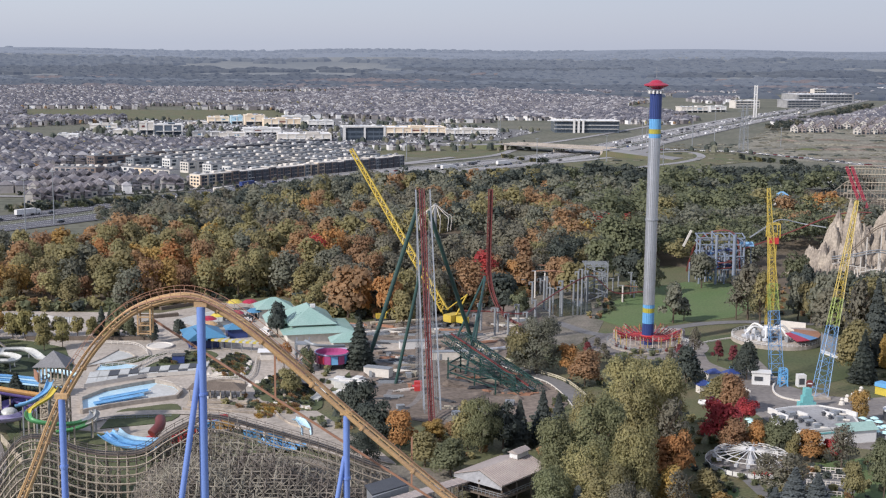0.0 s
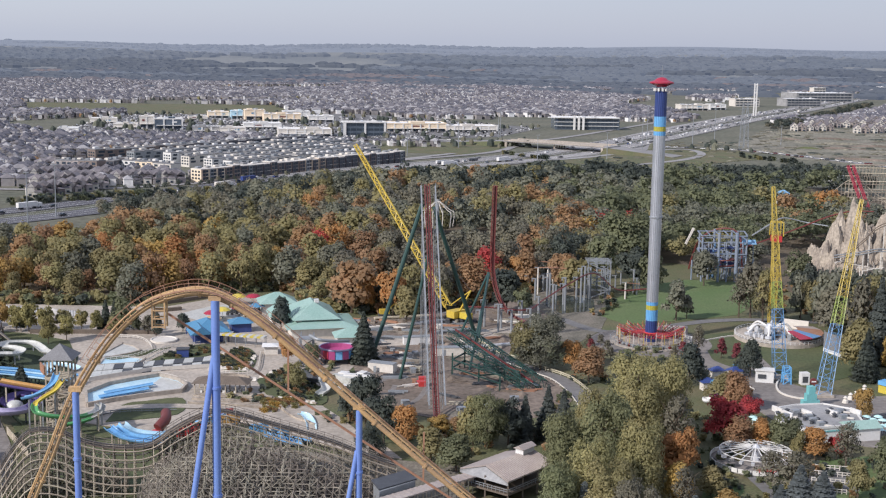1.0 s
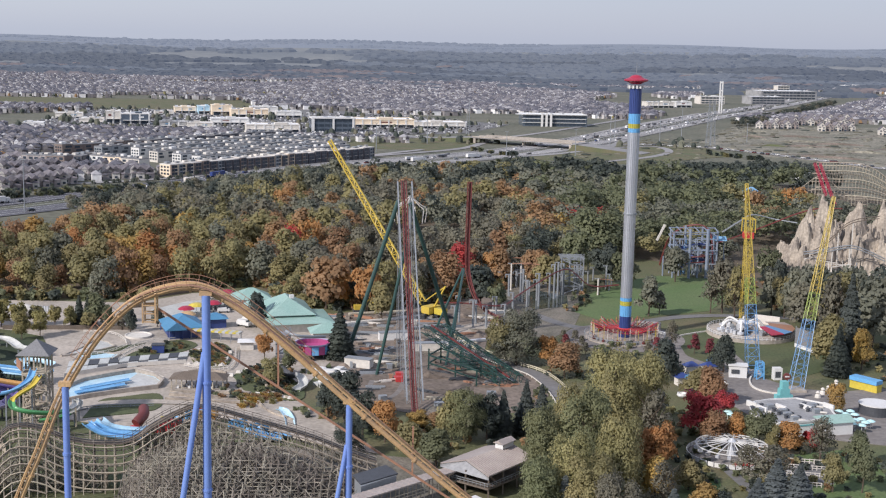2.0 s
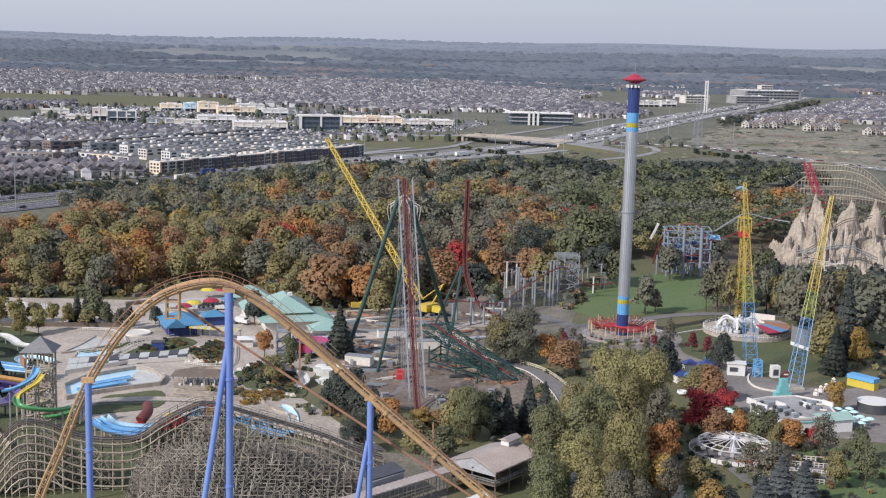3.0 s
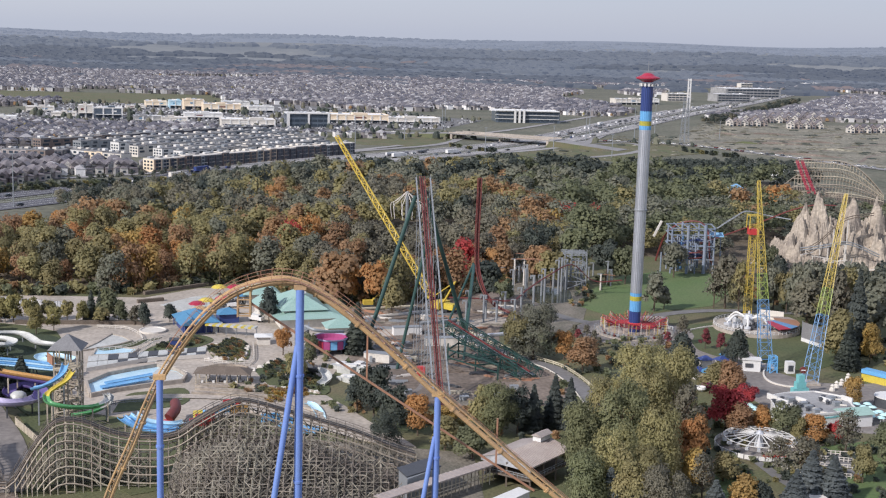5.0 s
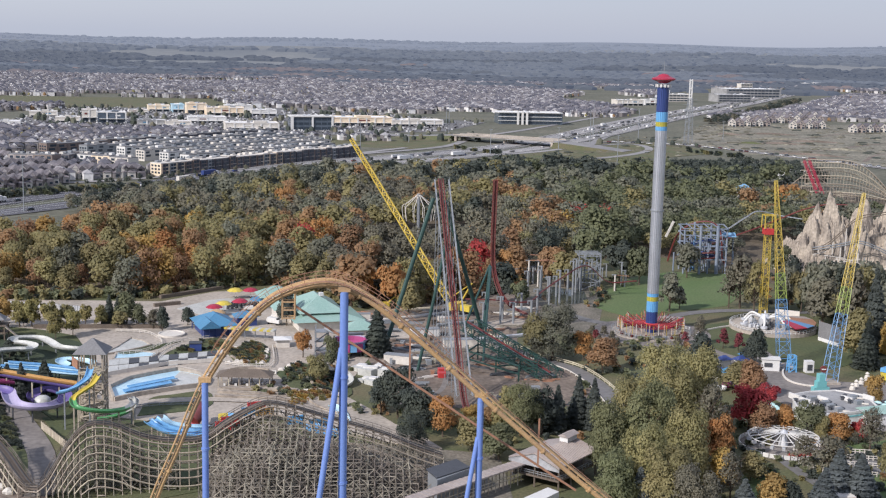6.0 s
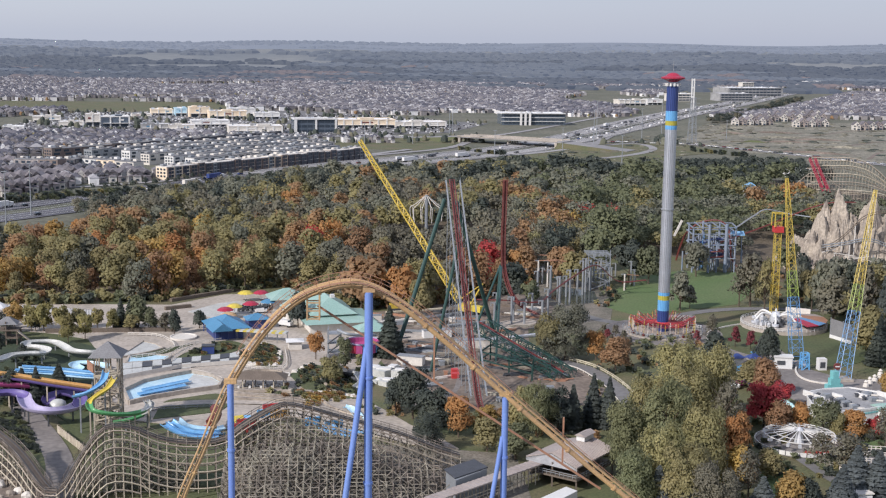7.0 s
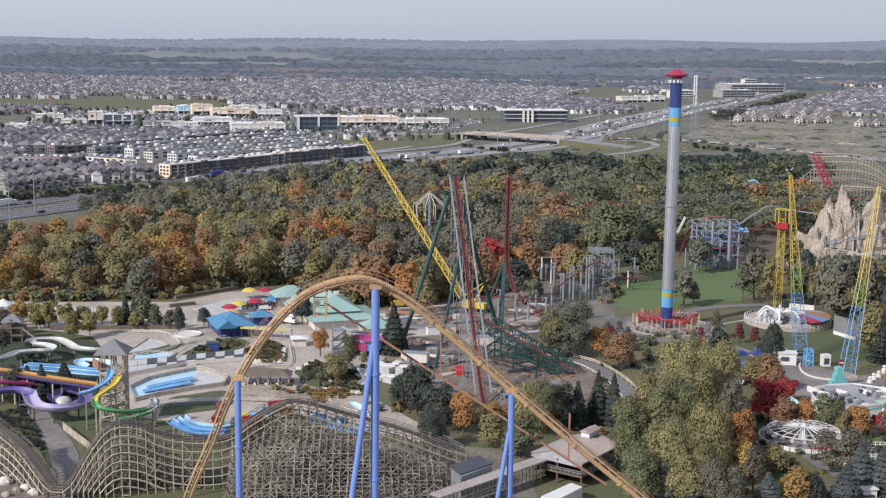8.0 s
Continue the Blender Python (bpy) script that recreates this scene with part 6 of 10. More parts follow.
basin("fan_pool", [(-101.7, 357.6), (-97.8, 367.3), (-91.6, 373.0), (-85.0, 378.2), (-78.1, 373.4), (-74.6, 367.0), (-74.9, 360.8), (-83.4, 356.1), (-92.2, 350.4), (-97.9, 344.8)], "pale blue fan-shaped drained pool", "pool_blue", "concrete", 1.3)
fan = Geo().prism([(-84.1, 376.8), (-78.1, 372.1), (-75.0, 366.4), (-75.5, 361.4), (-82.8, 357.3), (-89.7, 355.0), (-85.6, 365.9)], 0.32, 0.36)
solid("fan_apron", fan, M["slide_white"], "white painted apron of the fan pool", "pool apron")
for a, b in [((-96.2, 357.5), (-83.9, 365.9)), ((-96.7, 353.3), (-84.1, 360.9))]:
    flume([(a[0], a[1], 0.9), ((a[0] + b[0]) / 2, (a[1] + b[1]) / 2, 1.2), (b[0], b[1], 1.5)], 1.1, ((1, "slide_blue"),), "shallow blue runout lane in the pool", 0, "grey", 0.4)
basin("upper_pool", [(-112.1, 395.9), (-109.0, 406.2), (-106.5, 419.6), (-101.5, 415.5), (-98.3, 410.0), (-101.2, 405.4), (-106.3, 400.2)], "white and blue upper splash pool", "slide_white")
basin("lagoon_pool", [(-106.9, 390.1), (-107.5, 399.5), (-102.1, 401.7), (-94.2, 399.3), (-94.7, 394.2), (-101.8, 391.5)], "pale blue drained lagoon", "pool_blue")
ck = thing("checker_slide", (-90, 390, 0), "black and white checkered runout lanes", "slide")
pa, pb, pc, pd = [Vector((*p, 0)) for p in [(-105.4, 375.1), (-107.8, 389.4), (-73.0, 403.6), (-72.2, 391.8)]]
for i in range(12):
    for j in range(2):
        f0, f1, g0, g1 = i / 12, (i + 0.97) / 12, j / 2, (j + 0.95) / 2
        q = [pa.lerp(pd, u).lerp(pb.lerp(pc, u), v) for u, v in ((f0, g0), (f1, g0), (f1, g1), (f0, g1))]
        part("lane_panel", Geo().prism([(p.x, p.y) for p in q], 0.15, 0.4 + 0.2 * j), M["dark" if (i + j) % 2 and i > 2 - j else "slide_white"], ck)
for a, b in [((-104.7, 371.2), (-88.9, 384.3)), ((-88.9, 384.3), (-71.7, 389.7))]:
    part("front_fence", Geo().beam((*a, 0.9), (*b, 0.9), 0.15, 1.2), M["stucco"], ck)
for nm, poly in (("island", [(-108.1, 400.2), (-90.3, 415.4), (-92.5, 410.7), (-96.9, 403.1), (-104.0, 397.2)]), ("island", [(-92.6, 395.7), (-89.8, 404.5), (-80.2, 420.2), (-72.0, 413.7), (-77.7, 401.4), (-87.1, 397.1)]), ("island", [(-72.8, 401.3), (-65.5, 416.8), (-59.6, 405.8), (-59.1, 386.7), (-68.0, 388.2)]),
                 ("island", [(-137.9, 420.7), (-124.8, 415.7), (-116.3, 401.1), (-114.8, 384.6), (-125.2, 384.8), (-133.0, 397.6)]), ("island", [(-89.1, 330.7), (-71.6, 338.8), (-73.3, 354.7), (-82.8, 351.4), (-88.5, 346.9)]), ("island", [(-106.5, 321.0), (-119.1, 340.8), (-111.9, 332.7), (-107.6, 340.6), (-100.9, 329.9)]),
                 ("island", [(-55.3, 375.8), (-49.0, 389.4), (-34.7, 367.7), (-33.0, 350.5), (-47.8, 356.7)])):
    # the westmost bed takes the lawn colour with shade in it
    solid("ground_" + nm, Geo().prism([(v.x, v.y) for v in curve([*poly, poly[0]], 4)[:-1]], 0, 0.34), M["shaded_lawn" if poly[0][0] < -130 else "lawn"], "raised bed of mown grass with a kerb", "lawn", kind="structure")
solid("path_lower", Geo().strip(curve([(*p,) for p in [(-97.2, 332.4), (-88.0, 343.5), (-72.4, 346.6), (-53.6, 344.0), (-40.8, 337.2), (-31.5, 327.5)]], 6), 4.0, 0.42), M["concrete"], "pale concrete walk below the pools", "path", kind="structure")


def hiproof(name, x, y, w, d, h0, h, roof, wall, label, turn=0.0, cat="building", posts=False):
    t = thing(name, (x, y, 0), label, cat)
    c, s = math.cos(turn), math.sin(turn)
    part("roof", Geo().hip((x, y, h0), (w, d), h, turn, 0.8), M[roof], t)
    if posts:
        for u in np.linspace(-w / 2, w / 2, 6):
            for v in (-d / 2, d / 2):
                part("post", Geo().beam((x + u * c - v * s, y + u * s + v * c, 0), (x + u * c - v * s, y + u * s + v * c, h0), 0.3), M[wall], t)
    else:
        part("wall", Geo().box((x, y, h0 / 2), (w, d, h0), turn), M[wall], t)
    return t


sh = hiproof("picnic_shelter", *(-63.3, 363.1, 0.0)[:2], 15, 6, 3.2, 1.6, "wood_dark", "wood", "brown-roofed open picnic shelter on posts", -0.05, "shelter", True)
for k in range(12):
    part("stool", Geo().box((sh.location.x - 6 + k * 1.1, sh.location.y - 1.5 + (k % 3), 0.5), (0.7, 0.7, 0.8)), M["white"], sh)
terr = Geo()
for j, p in enumerate([((-70.3, 354.1), (-47.5, 350.8)), ((-70.6, 349.4), (-47.4, 346.2)), ((-69.8, 357.1), (-47.7, 355.5))]):
    terr.beam((*p[0], 0.5 + j * 0.1), (*p[1], 0.5 + j * 0.1), 1.2, 0.8)
solid("terrace_wall", terr, M["rock"], "low pale terrace walls beside the shelter", "wall", kind="structure")
bh = hiproof("blue_pavilion", -80, 430, 12, 15, 3.8, 3.4, "roof_blue", "deep_blue", "dark blue pavilion with a bright blue roof", 0.35, "pavilion", True)
part("counter", Geo().box((-80, 430, 1.4), (10.5, 13.5, 2.8), 0.35), M["deep_blue"], bh)
part("porch_roof", Geo().gable((-81.5, 423, 3.9), (9, 6), 2.6, 1.92, 0.6), M["roof_blue"], bh)
wing = hiproof("blue_kiosk", -70.5, 442, 7, 6, 3.4, 1.8, "roof_blue", "deep_blue", "small kiosk with a blue roof", 0.3, "kiosk")
kb = thing("gate_booth", (-82.9, 403.0, 0.0), "dark blue square gate booth", "booth")
part("wall", Geo().box((*(-82.9, 403.0, 0.0)[:2], 1.4), (3.8, 2.8, 2.8), 0.1), M["deep_blue"], kb)
part("roof", Geo().box((*(-82.9, 403.0, 0.0)[:2], 2.95), (4.2, 3.2, 0.3), 0.1), M["dark"], kb)
for p, w in zip([(-73.0, 426.8, 0.0), (-55.4, 410.4, 0.0)], (3.2, 4.4)):
    hiproof("ticket_booth", p[0], p[1], w, w, 2.8, 0.7, "white", "stucco", "small white booth with a flat hipped roof", 0.1, "booth")
aw = thing("striped_canopy", (-67.9, 428.4, 0.0), "yellow and white striped canopy on posts", "canopy")
a0, a1 = [Vector(p) for p in [(-75.5, 423.2, 3.4), (-58.4, 418.9, 3.4)]]
for i in range(14):
    p, q = a0.lerp(a1, i / 14), a0.lerp(a1, (i + 0.98) / 14)
    part("stripe", Geo().beam(p, q, 3.2, 0.5), M["slide_yellow" if i % 2 == 0 else "slide_white"], aw)
for i in range(6):
    p = a0.lerp(a1, i / 5)
    for e in (-1.4, 1.4):
        part("post", Geo().beam((p.x, p.y + e, 0), (p.x, p.y + e, 3.2), 0.18), M["grey"], aw)

# umbrellas on the terrace
us = [("yellow", -78.5, 487.0), ("red", -72.6, 487.5), ("red", -74.7, 466.5), ("roof_blue", -68.4, 470.5), ("yellow", -80.3, 462.0), ("red", -83.0, 456.0), ("orange_rail", -81.0, 447.0)]
for c, *p in us:
    name = {"roof_blue": "blue", "orange_rail": "tan"}.get(c, c)
    u = thing("umbrella", (p[0], p[1], 0), f"large {name} canopy umbrella over tables", "umbrella", "umbrellas")
    cap = Geo()
    R = 3.1
    k0 = 10
    for i in range(k0):
        a, b = 2 * math.pi * i / k0, 2 * math.pi * (i + 1) / k0
        k = len(cap.v)
        cap.v += [(p[0], p[1], 4.5), (p[0] + R * 0.6 * math.cos(a), p[1] + R * 0.6 * math.sin(a), 4.1), (p[0] + R * math.cos(a), p[1] + R * math.sin(a), 3.3),
                  (p[0] + R * 0.97 * math.cos((a + b) / 2), p[1] + R * 0.97 * math.sin((a + b) / 2), 3.15), (p[0] + R * math.cos(b), p[1] + R * math.sin(b), 3.3), (p[0] + R * 0.6 * math.cos(b), p[1] + R * 0.6 * math.sin(b), 4.1)]
        cap.f += [(k, k + 1, k + 5), (k + 1, k + 2, k + 3, k + 4, k + 5)]
    part("canopy", cap, M[{"yellow": "slide_yellow", "red": "crimson"}.get(c, c)], u)
    part("pole", Geo().beam((p[0], p[1], 0), (p[0], p[1], 4.5), 0.14), M["white"], u)
    part("table", Geo().lathe((p[0], p[1], 0.2), [(0.15, 0), (0.15, 0.5), (0.9, 0.55), (0.9, 0.62)], 10), M["dark"], u)
sheet("pavement_terrace", [(-98.1, 467.2), (-88.3, 482.7), (-69.6, 494.7), (-64.0, 477.4), (-74.2, 463.2), (-84.5, 453.4)], 0.26, M["slide_white"], "white painted terrace floor", "pavement")
tb = Geo()
for i in range(24):
    p = [(-79.3, 467.2), (-66.7, 473.3)][0]
    e = [(-79.3, 467.2), (-66.7, 473.3)][1]
    f = i / 24
    solid("cafe_chair", Geo().box((p[0] + (e[0] - p[0]) * f, p[1] + (e[1] - p[1]) * f + 2.5 * (i % 3), 0.7), (0.9, 0.9, 0.9), f * 3).box((p[0] + (e[0] - p[0]) * f, p[1] + (e[1] - p[1]) * f + 2.5 * (i % 3) + 0.4, 1.2), (0.9, 0.12, 0.9), f * 3), M["dark"], "dark terrace chair in a stacked row", "chair", "terrace chairs")
shade = thing("shade_tent", (-142.9, 465.4, 0.0), "pale pink scalloped shade tent", "tent")
part("canopy", Geo().lathe((-140.2, 453.4, 2.6), [(4.2, 0), (3.6, 0.6), (2.2, 1.4), (0.3, 2.0)], 10), M["stucco"], shade)
part("pole", Geo().beam((-142.9, 465.4, 0.0), (-138.2, 445.0, 4.4), 0.2), M["white"], shade)

# green-roofed restaurant
gr = thing("restaurant", (-44, 446, 0), "pale restaurant under stepped green metal roofs", "building")
part("roof", Geo().hip((-46, 449, 5.6), (15, 23), 4.8, 0.25, 1.0), M["teal_roof"], gr)
part("cupola", Geo().box((-44, 446, 10.6), (1.5, 1.5, 1.2), 0.25), M["white"], gr)
part("wall", Geo().box((-46, 449, 2.7), (14, 22, 5.4), 0.25), M["stucco"], gr)
for e in range(9):
    part("roof_seam", Geo().beam((-52.4 + e * 1.75, 438.6 + e * 0.42, 6.1), (-49.8 + e * 0.95, 443.0 + e * 0.3, 9.4 - 0.12 * abs(e - 4)), 0.12), M["teal_roof"], gr)
part("lower_roof", Geo().hip((-43, 444, 3.5), (24, 22), 3.0, 0.25, 0.8), M["teal_roof"], gr)
part("wall", Geo().box((-43, 444, 1.7), (22, 20, 3.4), 0.25), M["stucco"], gr)
part("wing_roof", Geo().gable((-57, 452, 4.6), (12, 9), 3.2, 1.82, 0.7), M["teal_roof"], gr)
part("wall", Geo().box((-57, 452, 2.3), (11, 8, 4.6), 1.82), M["stucco"], gr)
part("wing_roof", Geo().hip((-62, 476, 4.2), (13, 11), 3.4, 0.25, 0.8), M["teal_roof"], gr)
part("wall", Geo().box((-62, 476, 2.1), (12, 10, 4.2), 0.25), M["stucco"], gr)
part("wing_roof", Geo().hip((-30, 424, 3.6), (11, 8), 2.4, 0.2, 0.7), M["teal_roof"], gr)
part("wall", Geo().box((-30, 424, 1.8), (10, 7, 3.6), 0.2), M["stucco"], gr)
for k in range(5):
    part("window", Geo().box((-53.6 - k * 0.35 * 2, 441.0 + 2.5 * k * 0.9, 2.2), (0.2, 1.2, 1.4), 0.25), M["glass"], gr)

# bowl slide beside the restaurant
bw = thing("bowl_slide", (-33, 404, 0), "magenta and purple bowl slide on dark posts", "water slide")
bx, by = -33.0, 401.0
part("bowl", Geo().lathe((bx, by, 1.2), [(1.5, 0.0), (4.2, 0.4), (5.4, 1.4), (5.6, 3.6)], 28, False), M["slide_purple"], bw)
part("basin", Geo().lathe((bx, by, 1.2), [(5.45, 3.6), (5.2, 2.2), (3.8, 1.3), (1.0, 1.0), (0.1, 1.0)], 28, False), M["slide_pink"], bw)
part("rim", Geo().lathe((bx, by, 4.7), [(5.5, 0), (5.9, 0), (5.9, 0.4), (5.5, 0.4), (5.5, 0)], 28, False), M["slide_lilac"], bw)
for k in range(8):
    a = k * math.pi / 4
    part("post", Geo().beam((bx + 5 * math.cos(a), by + 5 * math.sin(a), 0), (bx + 5 * math.cos(a), by + 5 * math.sin(a), 2.4), 0.3), M["dark"], bw)
    for e, m in ((-0.2, "slide_pink"), (0.2, "crimson" if k in (4, 5) else "slide_blue" if k in (6, 7) else "slide_purple")):
        part("panel", Geo().box((bx + 5.7 * math.cos(a + e), by + 5.7 * math.sin(a + e), 3.2), (0.25, 2.1, 2.6), a + e), M[m], bw)
tw = thing("slide_stair_tower", (-42, 395, 0), "dark grey steel stair tower of the bowl slide", "tower")
for a in (-2, 2):
    for b in (-2, 2):
        part("post", Geo().beam((-42 + a, 395 + b, 0), (-42 + a, 395 + b, 10.5), 0.4), M["grey"], tw)
for z in (3, 6, 9):
    part("platform", Geo().box((-42, 395, z), (4.6, 4.6, 0.3)), M["grey"], tw)
    part("stair", Geo().beam((-44, 392.6, z - 3), (-40, 392.6, z), 1.0, 0.3), M["dark"], tw)
part("tube", Geo().tube(curve([(-41, 394, 10), (-38, 391, 9.5), (-34, 393, 8.6), (-29, 398, 7.5)], 5), 0.5, 10), M["grey"], tw)
for (x, y), w, d, h in zip([(-29.8, 380.8), (-27.1, 375.4), (-24.2, 382.1), (-25.9, 365.0), (-22.4, 372.7), (-28.3, 367.6)], (5, 4.5, 6, 4, 3, 3.5), (3, 5, 2.5, 3.5, 3, 2.5), (1.4, 2.2, 1.2, 1.6, 2.6, 0.9)):
    sl = thing("slide_landing", (x, y, 0), "white moulded slide landing block", "slide landing", "slide landings")
    part("base", Geo().box((x, y, h / 2), (w, d, h), 0.5 + 0.2 * h), M["slide_white"], sl)
    part("lip", Geo().box((x + 0.6, y + 0.4, h + 0.15), (w * 0.5, d * 0.9, 0.5), 0.9 + 0.2 * h), M["white"], sl)
flume([(-41.6, 373.8, 4.0), (-38.4, 369.4, 3.4), (-34.7, 369.0, 2.6), (-33.0, 362.9, 2.0), (-34.7, 359.5, 1.2)], 1.3, ((0.4, "dark"), (0.7, "slide_white")), "black tube slide ending in white pool", 2)
flume([(-38.0, 338.3, 1.6), (-36.2, 337.4, 1.2), (-34.3, 331.9, 0.9), (-33.4, 326.3, 0.7)], 1.2, ((1, "pool_blue"),), "pale green runout channel", 0, "grey", 0.5)

# children's slides by the timber coaster
flume([(-82.9, 310.2, 5.6), (-81.1, 308.9, 4.8), (-79.0, 308.3, 3.8), (-76.3, 307.8, 3.2), (-72.5, 307.6, 2.8), (-68.9, 308.5, 2.5)], 1.35, ((1, "slide_blue"),), "wide light blue slide curving to a catch basin", 4, "wood", 0.6)
flume([(-81.8, 312.1, 5.6), (-79.9, 310.8, 4.8), (-77.6, 310.2, 3.8), (-74.8, 310.1, 3.2), (-71.1, 310.4, 2.8), (-68.5, 312.2, 2.5)], 1.35, ((1, "slide_blue"),), "light blue slide beside its twin", 4, "wood", 0.6)
flume([(-79.7, 312.4, 5.8), (-78.1, 312.2, 4.8), (-76.2, 312.5, 3.8), (-73.1, 313.0, 3.2), (-70.0, 314.2, 2.8), (-67.8, 317.1, 2.5)], 1.35, ((1, "pool_blue"),), "pale blue slide behind its twins", 4, "wood", 0.6)
tbs = thing("tube_slide", (-71.9, 331.9, 0.0), "dark red enclosed tube slide", "slide")
smooth(part("tube", Geo().tube(curve([(-72.0, 326.8, 4.2), (-71.3, 323.2, 3.7), (-71.9, 320.1, 3.0), (-72.5, 319.1, 2.4)], 5), 1.4, 14), M["dark_red"], tbs))
part("mouth", Geo().lathe((-72.6, 319.6, 0.8), [(1.3, 0), (1.6, 0.4), (1.6, 0.8)], 14), M["red"], tbs)
for c, pts in (("slide_yellow", [(-66.2, 320.4, 3.0), (-64.1, 321.3, 3.0)]), ("slide_blue", [(-64.1, 321.3, 3.0), (-60.9, 320.9, 2.8)])):
    solid("play_tube", Geo().tube(curve(pts, 3), 1.1, 12), M[c], "short coloured play tube", "play tube")
for x, y, c in [(-64.1, 314.4, "red"), (-63.1, 318.2, "red"), (-57.5, 331.6, "red"), (-54.9, 326.4, "slide_orange"), (-58.6, 326.5, "light_blue"), (-46.3, 318.8, "light_blue"), (-40.4, 316.2, "roof_blue")]:
    pf = thing("climbing_castle", (x, y, 0), "coloured climbing castle behind the timber coaster", "playground", "climbing castles")
    part("side_panel", Geo().box((x, y, 3.0), (5, 0.5, 2.2), 0.4), M[c], pf)
    part("end_panel", Geo().box((x + 1, y + 1.6, 2.2), (0.4, 3, 1.6), 0.4), M[c], pf)
    for e in (-2, 2):
        part("post", Geo().beam((x + e, y + e * 0.4, 0), (x + e, y + e * 0.4, 4.4), 0.25), M["grey"], pf)

# fences, kerbs and furniture of the water park
fence = thing("plaza_fence", (-150, 478, 0), "long grey panel fence along the woods", "fence")
fa, fb = [Vector((*p, 0)) for p in [(-171.4, 470.4), (-130.8, 459.5)]]
for i in range(40):
    p, q = fa.lerp(fb, i / 40), fa.lerp(fb, (i + 1) / 40)
    part("post", Geo().beam((p.x, p.y, 0), (p.x, p.y, 2.6), 0.22), M["grey"], fence)
    part("panel", Geo().beam((p.x, p.y, 1.4), (q.x, q.y, 1.4), 0.08, 2.0), M["steel"], fence)
hedge = Geo()
for a, b in [((-141.9, 433.2), (-97.8, 435.5)), ((-106.9, 470.3), (-98.1, 475.4)), ((-107.1, 485.9), (-85.2, 506.1))]:
    hedge.beam((*a, 0.7), (*b, 0.7), 1.6, 1.4)
solid("low_wall", hedge, M["wood_dark"], "low dark brown timber wall along the walk", "wall", kind="structure")
for x, y in [(-94.0, 421.9), (-92.3, 423.6), (-93.6, 426.1), (-96.0, 425.3)]:
    pass
pl = (-93.9, 425.2, 0.0)
solid("round_planter", Geo().lathe((pl[0], pl[1], 0.1), [(4.6, 0), (4.6, 0.7), (4.1, 0.7), (4.0, 0.45)], 24), M["stucco"], "round concrete planter with a low rim", "planter")
wf = thing("walk_fence", (-102.8, 310.5, 0.0), "weathered timber fence beside the path", "fence")
w0, w1 = [Vector((*p, 0)) for p in [(-111.5, 319.2), (-100.1, 300.7)]]
for i in range(16):
    p, q = w0.lerp(w1, i / 16), w0.lerp(w1, (i + 1) / 16)
    part("board", Geo().beam((p.x, p.y, 1.1), (q.x, q.y, 1.1), 0.1, 1.9), M["wood"], wf)
    part("post", Geo().beam((p.x, p.y, 0), (p.x, p.y, 2.2), 0.22), M["wood"], wf)

# ---- building site ----
for (x, y, z), w, d, h, c, tn in ((*( ((-17.8, 389.0, 0.0), 8.5, 3.2, 2.7, "stucco", -0.35), ),) + (((-22.8, 402.3, 0.0), 4.5, 3.0, 2.6, "white", -0.35), ((3.9, 411.4, 0.0), 12, 3, 2.6, "stucco", 0.1), ((-7.5, 426.3, 0.0), 10, 3, 2.6, "white", 0.2), ((-30.8, 450.5, 0.0), 9, 2.6, 2.4, "stucco", 0.05))):
    t = thing("site_trailer", (x, y, 0), "pale site container on the dirt", "container", "site containers")
    part("body", Geo().box((x, y, h / 2 + 0.25), (w, d, h), tn), M[c], t)
    part("roof", Geo().box((x, y, h + 0.32), (w + 0.2, d + 0.2, 0.14), tn), M["grey"], t)
    part("door", Geo().box((x - math.sin(-tn) * d / 2 - w * 0.2, y - d / 2 - 0.04 - 0.5 * w * 0.2 * abs(math.sin(tn)), 1.3), (0.9, 0.2, 2.0), tn), M["grey"], t)
rs = random.Random(8)
for k in range(250):
    x, y = rs.uniform(-28, 36), rs.uniform(338, 490)
    if not inside(x, y, [(-28, 462), (-25, 395), (-17, 354), (10, 338), (27, 350), (32, 380), (20, 410), (24, 440), (38, 470), (10, 488)]) or abs(x) < 3 and 330 < y < 405:
        continue
    m = rs.choice(("stucco", "grey", "wood_grey", "wood_grey", "wood_dark", "brown_rail", "grey", "dirt", "dark", "dark"))
    kind = rs.random()
    if kind < 0.62:
        bs = thing("beam_stack", (x, y, 0.15), "stack of loose beams on the dirt", "building material", "site clutter")
        tn = rs.uniform(-0.6, 0.6)
        for j in range(rs.randrange(3, 7)):
            part("beam", Geo().box((x + j * 0.5 * math.sin(tn), y + j * 0.5, 0.33 + 0.25 * (j % 2)), (rs.uniform(3, 10), 0.35, 0.3), tn), M[m], bs)
    elif kind < 0.92:
        w, h = rs.uniform(0.8, 2.6), rs.uniform(0.6, 1.7)
        solid("site_crate", Geo().box((x, y, h / 2 + 0.15), (w, w * 0.7, h), rs.uniform(0, 3)).box((x, y, h + 0.2), (w * 1.05, w * 0.75, 0.12), rs.uniform(0, 0.2)), M[m], "crate of building material on the dirt", "crate", "site clutter")
    else:
        g = Geo().lathe((x, y, 0.1), [(2.2, 0), (1.5, 0.6), (0.5, 1.2)], 9)
        solid("soil_mound", g, M["dirt"], "low heap of brown dirt", "heap", "site clutter")
